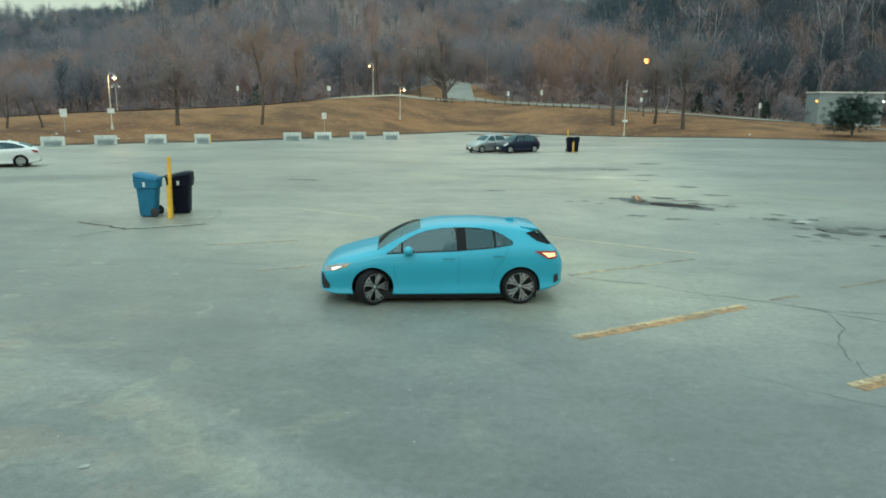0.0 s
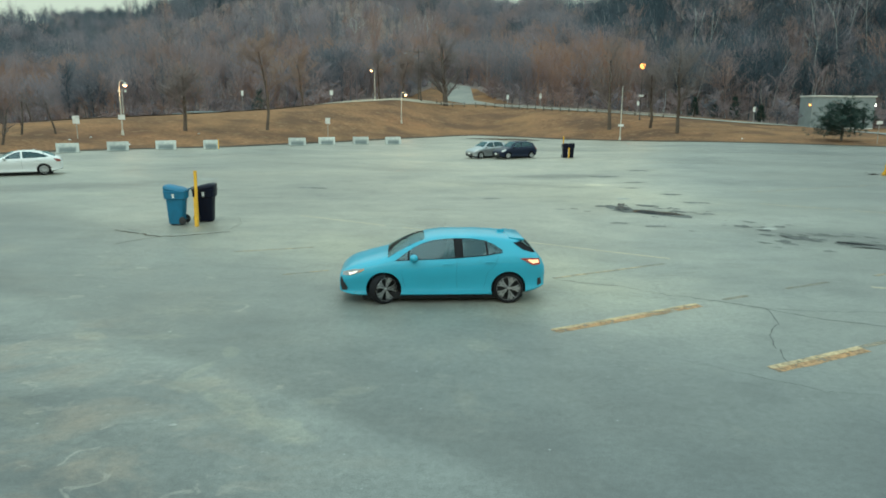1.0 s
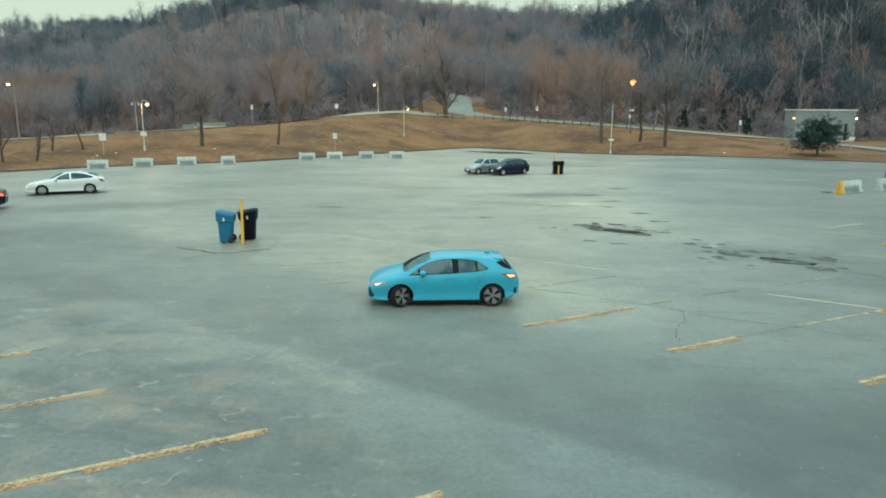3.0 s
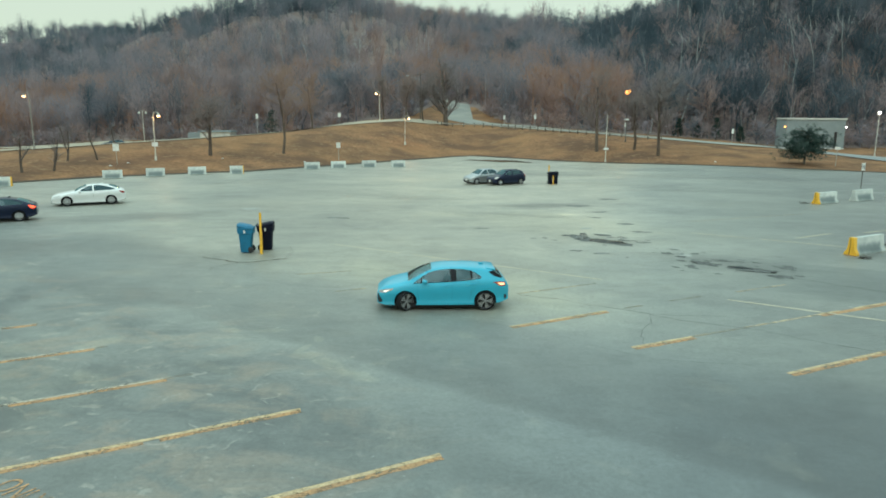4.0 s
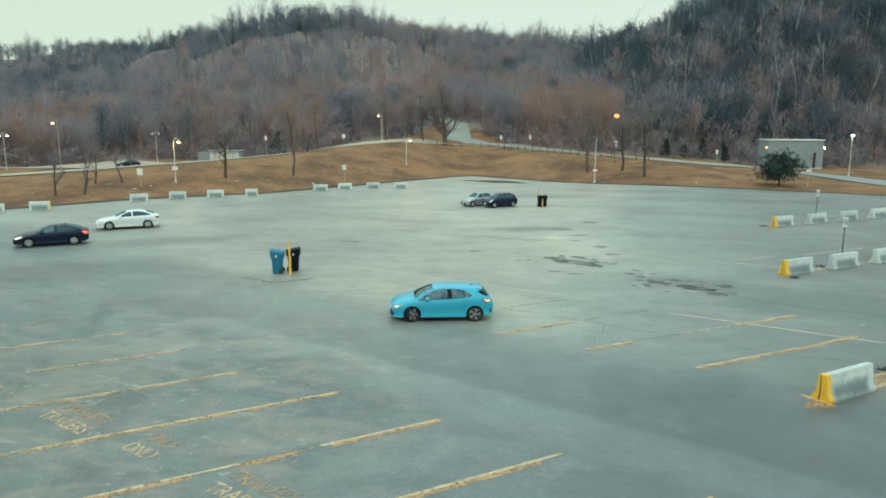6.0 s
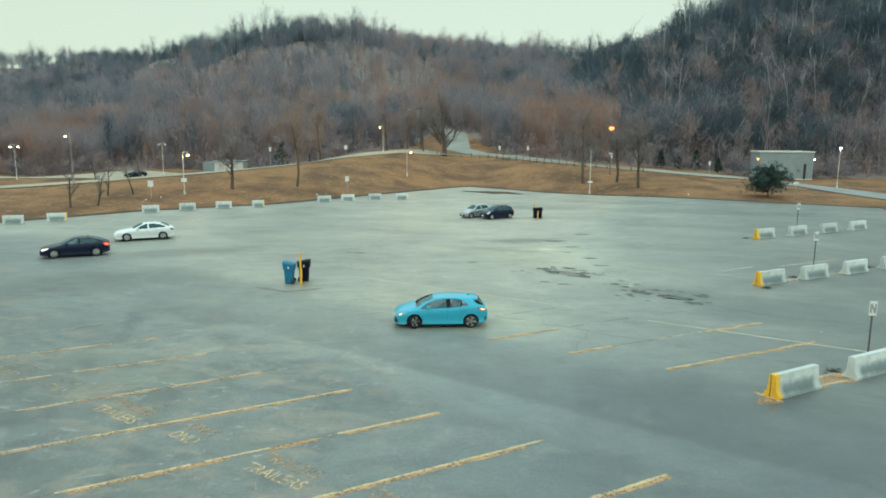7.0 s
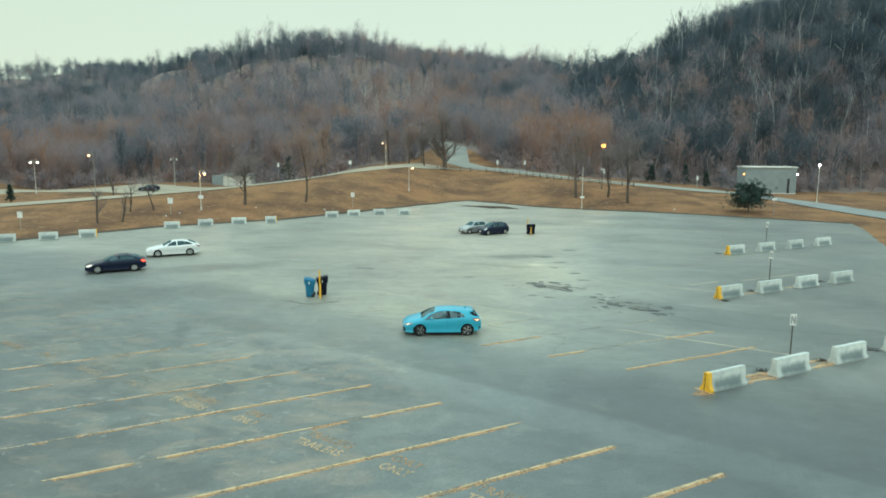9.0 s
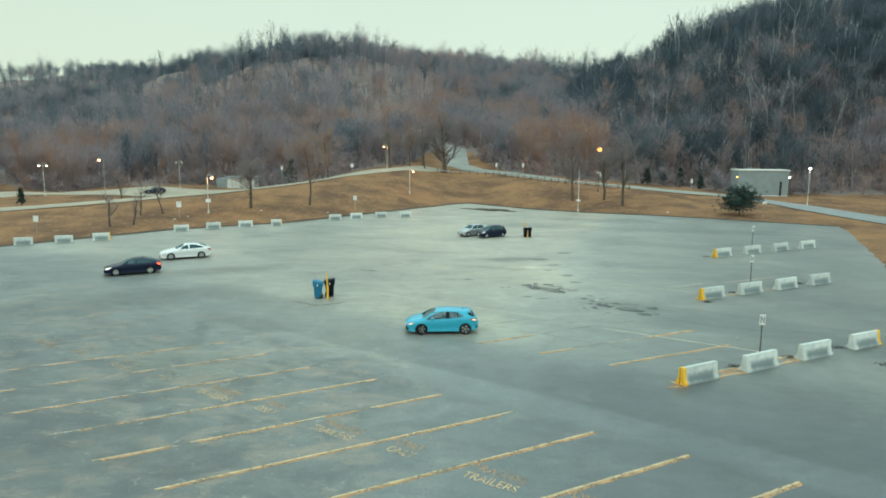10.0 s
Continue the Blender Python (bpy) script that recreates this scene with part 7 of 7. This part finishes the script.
SMALL_CAR = dict(
    axles=(0.72, 3.18), wheel_r=0.30, track=1.46,
    windows=[[(1.22, 0.985), (1.45, 1.18), (1.75, 1.38), (2.0, 1.44), (2.12, 1.445), (2.12, 1.01)], [(2.22, 1.015), (2.22, 1.445), (2.7, 1.44), (3.05, 1.40), (3.2, 1.20), (3.15, 1.06)]],
    screens=[(1.0, 1.66, 0.66, 0.50), (3.50, 3.70, 0.50, 0.58)],
    lamps=[("headlight", [(0.09, 0.70), (0.3, 0.80), (0.55, 0.88), (0.5, 0.76), (0.2, 0.62)], M_HEAD, "headlight"),
           ("tail_light", [(3.55, 1.15), (3.66, 1.05), (3.76, 0.92), (3.74, 0.78), (3.58, 0.85)], M_RED, "red tail light")],
    doors=dict(seams=[[(1.12, 0.93), (1.08, 0.62), (1.18, 0.36)], [(2.17, 0.99), (2.16, 0.36)], [(3.1, 1.03), (2.95, 0.70), (2.75, 0.36)]], handles=[(2.0, 0.88), (2.95, 0.9)], sill=None),
    mirror_x=1.28, spokes=9, rim=(M_HUB, M_RIM), detail=False)
park(3.49, 56.29, 212, 1.95, SMALL, M_CARBLACK, "small black hatchback parked nose out", size=0.97, z=lot_z(3.49, 56.63), **SMALL_CAR)
park(1.18, 57.97, 215, 1.95, SMALL, M_CARSILVER, "small silver hatchback beside the black one", size=0.97, z=lot_z(1.18, 58.31), **SMALL_CAR)
park(-67.81, 119.09, 206, 2.35, SEDAN, M_CARBLACK, "dark sedan in the overflow parking area", size=0.92, z=height(-67.81, 119.43) + 0.12, **SEDAN_CAR)


# ---------------------------------------------------------------- lot details
def blob(x, y, rx, ry, turn, material, label, seed, lift=0.004, ragged=0.35):
    """An irregular thin patch on the asphalt."""
    bm = bmesh.new()
    n = 40
    c, s = math.cos(radians(turn)), math.sin(radians(turn))
    rim = []
    for k in range(n):
        a = 2 * math.pi * k / n
        f = 1 + ragged * noise.noise((math.cos(a) * 1.7, math.sin(a) * 1.7, seed)) + ragged * 0.6 * noise.noise((math.cos(a) * 5, math.sin(a) * 5, seed + 9))
        u, v = rx * f * math.cos(a), ry * f * math.sin(a)
        px, py = x + u * c - v * s, y + u * s + v * c
        rim.append(bm.verts.new((px, py, lift + lot_z(px, py))))
    bm.faces.new(rim)
    bmesh.ops.triangulate(bm, faces=bm.faces)
    return tagged(part("asphalt_patch", bm, material), label, "patch", kind="structure")


for k, (x, y, rx, ry, t) in enumerate((
    (6.34, 24.42, 1.18, 0.45, -32), (7.65, 23.44, 0.85, 0.39, -43), (5.63, 25.52, 0.61, 0.29, -17), (7.33, 25.91, 0.52, 0.21, -23), (8.04, 24.39, 0.37, 0.18, -31),
    (10.5, 18.88, 0.77, 0.37, -38), (12.01, 17.9, 1.09, 0.41, -35), (11.4, 19.55, 0.48, 0.21, -30), (12.73, 16.52, 0.64, 0.26, -30), (9.38, 21.09, 0.31, 0.19, -19), (13.61, 18.15, 0.55, 0.25, -37))):
    blob(x, y, rx * 0.85, ry * 1.25, t, M_TAR, "dark broken tar patch in the asphalt", 50 + k, 0.005 + 0.0004 * k, 0.7)
for k, (x, y, rx, ry, t) in enumerate((
    (4.22, 91.67, 4.43, 1.69, -27), (7.57, 37.95, 0.75, 0.34, -1), (0.7, 27.58, 0.45, 0.19, 11), (10.65, 42.02, 0.7, 0.41, -2), (8.83, 34.92, 0.5, 0.27, 15), (7.96, 32.33, 0.4, 0.22, -1), (9.71, 27.1, 0.5, 0.19, -8), (-8.14, 31.06, 0.82, 0.27, -15),
    (5.17, 21.42, 0.35, 0.19, -1), (6.28, 20.86, 0.35, 0.18, -1), (9.38, 29.85, 0.5, 0.27, -10))):
    blob(x, y, rx, ry, t, M_SOIL if y > 80 else M_DAMP, "dark damp stain on the asphalt", 90 + k, 0.04 if y > 80 else 0.005 + 0.0004 * k, 0.7)
blob(6.13, 25.51, 0.25, 0.85, -10, M_FILM, "thin wet film on the asphalt that mirrors a lamp", 61, 0.0112, 0.8)
for k, (x, y, rx, ry) in enumerate(((10.98, 2.58, 0.53, 0.28), (14.45, 4.92, 0.79, 0.33), (18.23, 6.99, 0.53, 0.26), (18.08, 21.37, 0.42, 0.26), (25.67, 40.84, 0.42, 0.26))):
    blob(x, y, rx, ry, 30, M_RUST, "smear of old orange paint beside a barrier", 170 + k, 0.0046, 0.6)
blob(7.0, 24.2, 1.05, 0.34, -28, M_SOIL, "brown soil showing in a broken patch of the asphalt", 63, 0.0088, 0.8)
bits = random.Random(77)
for cx, cy, sx, sy, count in ((6.64, 24.69, 1.7, 1.03, 26), (11.71, 18.59, 1.9, 0.89, 26), (9.07, 21.36, 1.6, 0.69, 8)):
    for k in range(count):
        r = bits.uniform(0.05, 0.26)
        blob(cx + bits.gauss(0, sx), cy + bits.gauss(0, sy), r, r * bits.uniform(0.4, 0.8), -30 + bits.uniform(-15, 15), M_TAR if k % 3 else M_DAMP, "dark crumbled spot in the asphalt", 200 + k, 0.0045 + 0.0001 * k, 0.6)
for k, (x, y, rx, ry) in enumerate(((7, 24, 0.86, 0.38), (11.71, 18.11, 0.54, 0.2), (3.62, 91.55, 2.37, 0.76))):
    blob(x, y, rx, ry, -30, M_WATER, "shallow puddle of standing water on the asphalt", 140 + k, 0.046 if y > 80 else 0.0105)
for k, (x, y, r) in enumerate(((10.18, 20.66, 0.30), (-4.05, 4.85, 0.055), (13.18, 12.13, 0.07), (-14.88, 35.13, 0.55), (6.7, 28.11, 0.35), (-5.69, 8.57, 0.04), (16.89, 11.25, 0.09))):
    blob(x, y, r, r * 0.72, 25, M_SCRAP, "small scrap of pale litter on the asphalt", 120 + k, 0.007)

# asphalt island under the carts
bm = bmesh.new()
rim = [(-11.51, 18.72), (-10.7, 18.16), (-9.91, 17.64), (-9.1, 18.07), (-8.15, 18.6), (-8.12, 20.11), (-8.63, 21.49), (-9.84, 21.91), (-10.93, 20.97)]
top = [bm.verts.new((x * 0.97 - 9.72 * 0.03, y * 0.97 + 19.72 * 0.03, 0.03)) for x, y in rim]
low = [bm.verts.new((x, y, -0.01)) for x, y in rim]
bm.faces.new(top)
for k in range(len(rim)):
    j = (k + 1) % len(rim)
    bm.faces.new((low[k], low[j], top[j], top[k]))
bmesh.ops.recalc_face_normals(bm, faces=bm.faces)
tagged(part("pavement_island", bm, M_ASPHALT), "slightly raised broken asphalt pad under the carts", "pavement", kind="structure")


def crack(points, width, seed, material):
    rnd = random.Random(seed)
    bm = bmesh.new()
    last = None
    pts = [Vector(p) for p in points]
    for a, b in zip(pts, pts[1:]):
        n = max(2, int((b - a).length / 0.18))
        d = (b - a).normalized()
        side = Vector((-d.y, d.x))
        for k in range(n + 1):
            p = a.lerp(b, k / n) + side * rnd.gauss(0, 0.025)
            w = width * rnd.uniform(0.2, 0.85)
            z = 0.008 + lot_z(p.x, p.y)
            row = [bm.verts.new((*(p + side * w / 2), z)), bm.verts.new((*(p - side * w / 2), z))]
            if last:
                bm.faces.new((last[0], last[1], row[1], row[0]))
            last = row
    return tagged(part("asphalt_crack", bm, material), "dark jagged crack in the asphalt", "crack", kind="structure")


for k, (pts, w) in enumerate((
    ([(-11.9, 18.66), (-10.8, 18.09), (-9.94, 17.59), (-9.39, 17.8), (-8.6, 18.27), (-8, 18.57)], 0.11), ([(-9.94, 17.59), (-10.49, 16.86), (-10.78, 16.31)], 0.035),
    ([(1.86, 12.98), (3.37, 12.44), (3.97, 11.92), (4.98, 11.43), (5.63, 11.08), (6.79, 10.17), (8.8, 9.32), (10.52, 7.99), (12.23, 7.08), (13.53, 6.78), (16.45, 5.37)], 0.05), ([(5.99, 10.73), (5.94, 10.25), (5.8, 9.7), (5.36, 9.03), (5.21, 8.28), (5.07, 7.66)], 0.03), ([(5.99, 10.8), (6.89, 10.67), (8.49, 10.69)], 0.03),
    ([(12.93, 16.58), (14.54, 15.12), (15.96, 13.87), (18.87, 12.87), (22.88, 12.4)], 0.07), ([(3.42, 7.62), (5.18, 6.43), (7.54, 6.19)], 0.02), ([(-1.87, 34.53), (-0.35, 32.87), (4.16, 32.05), (6.55, 32.76)], 0.05), ([(13.98, 2.53), (18.49, 1.37), (21.99, 1.59)], 0.04), ([(12.96, 3.92), (16.48, 2.36), (18.99, 1.36)], 0.03))):
    crack(pts, w, k, M_SOIL if k < 2 else M_SEAM)


# painted words, read from the drive aisle
def painted_word(text, x, y, length, material, label):
    cu = bpy.data.curves.new("painted_word", "FONT")
    cu.body, cu.size, cu.align_x, cu.offset = text, 1.0, "LEFT", 0.0
    tmp = new("painted_word", cu)
    dg = bpy.context.evaluated_depsgraph_get()
    me = bpy.data.meshes.new_from_object(tmp.evaluated_get(dg))
    bpy.data.objects.remove(tmp)
    bpy.data.curves.remove(cu)
    wide = max(v.co.x for v in me.vertices)
    ob = part_mesh("painted_word", me, material)
    ob.matrix_basis = pose(x, y, 0.0105 if material in (M_GHOST, M_RUST) else 0.006, 0, 0, -31) @ Matrix.Diagonal((length / wide, 0.66, 1, 1))
    return tagged(ob, label, "marking", "stall words", kind="structure")


for k in range(-3, 2):
    faded = k < -1
    base = Vector((-5.59, -3.23)) + ROW * 7.248 * k
    painted_word("TRAILERS", base.x, base.y, 2.13, (M_RUST if k < -2 else M_SMUDGE) if faded else M_STENCIL, "stencilled word TRAILERS in worn yellow paint")
    painted_word("TRAILERS", base.x + 0.34, base.y + 0.57, 2.13, M_RUST if k > -2 else M_GHOST, "older ghosted stencilled word TRAILERS")
    only = Vector((-2.27, -5.06)) + ROW * 7.248 * k
    painted_word("ONLY", only.x, only.y, 1.23, (M_RUST if k < -2 else M_SMUDGE) if faded else M_STENCIL, "stencilled word ONLY in worn yellow paint")
    painted_word("ONLY", only.x + 0.34, only.y + 0.57, 1.23, M_RUST if k > -2 else M_GHOST, "older ghosted stencilled word ONLY")


# leaf debris blown against the barriers
def debris(x, y, r, seed):
    rng = np.random.default_rng(seed)
    m = 90
    o = np.stack([x + rng.normal(0, r, m), y + rng.normal(0, r * 0.6, m), np.abs(rng.normal(0.03, 0.03, m)) + 0.01], 1)
    u, v = rng.normal(0, 0.045, (m, 3)), rng.normal(0, 0.045, (m, 3))
    u[:, 2] *= 0.4
    v[:, 2] *= 0.4
    verts = np.stack([o - u, o + v, o + u], 1).reshape(-1, 3)
    verts[:, 2] = np.maximum(verts[:, 2], 0.006)
    ob = part_mesh("leaf_debris", np_mesh("leaf_debris", verts, np.arange(m * 3).reshape(-1, 3)), M_DARKLEAF)
    return tagged(ob, "small heap of dark wet leaves on the asphalt", "leaves", kind="stuff")


M_DARKLEAF = mat("wet_leaves", (0.06, 0.045, 0.032), 0.7, other=(0.03, 0.026, 0.022), scale=4.0, fine=30.0, where="world")
for k, (x, y, r) in enumerate(((14.64, 5.74, 0.17), (18.33, 7.54, 0.22), (21.91, 9.54, 0.25), (21.35, 23.92, 0.16), (28.11, 27.79, 0.16), (24.87, 40.99, 0.22), (18.19, 20.55, 0.16), (22.94, 6.51, 0.3))):
    debris(x, y, r, k)
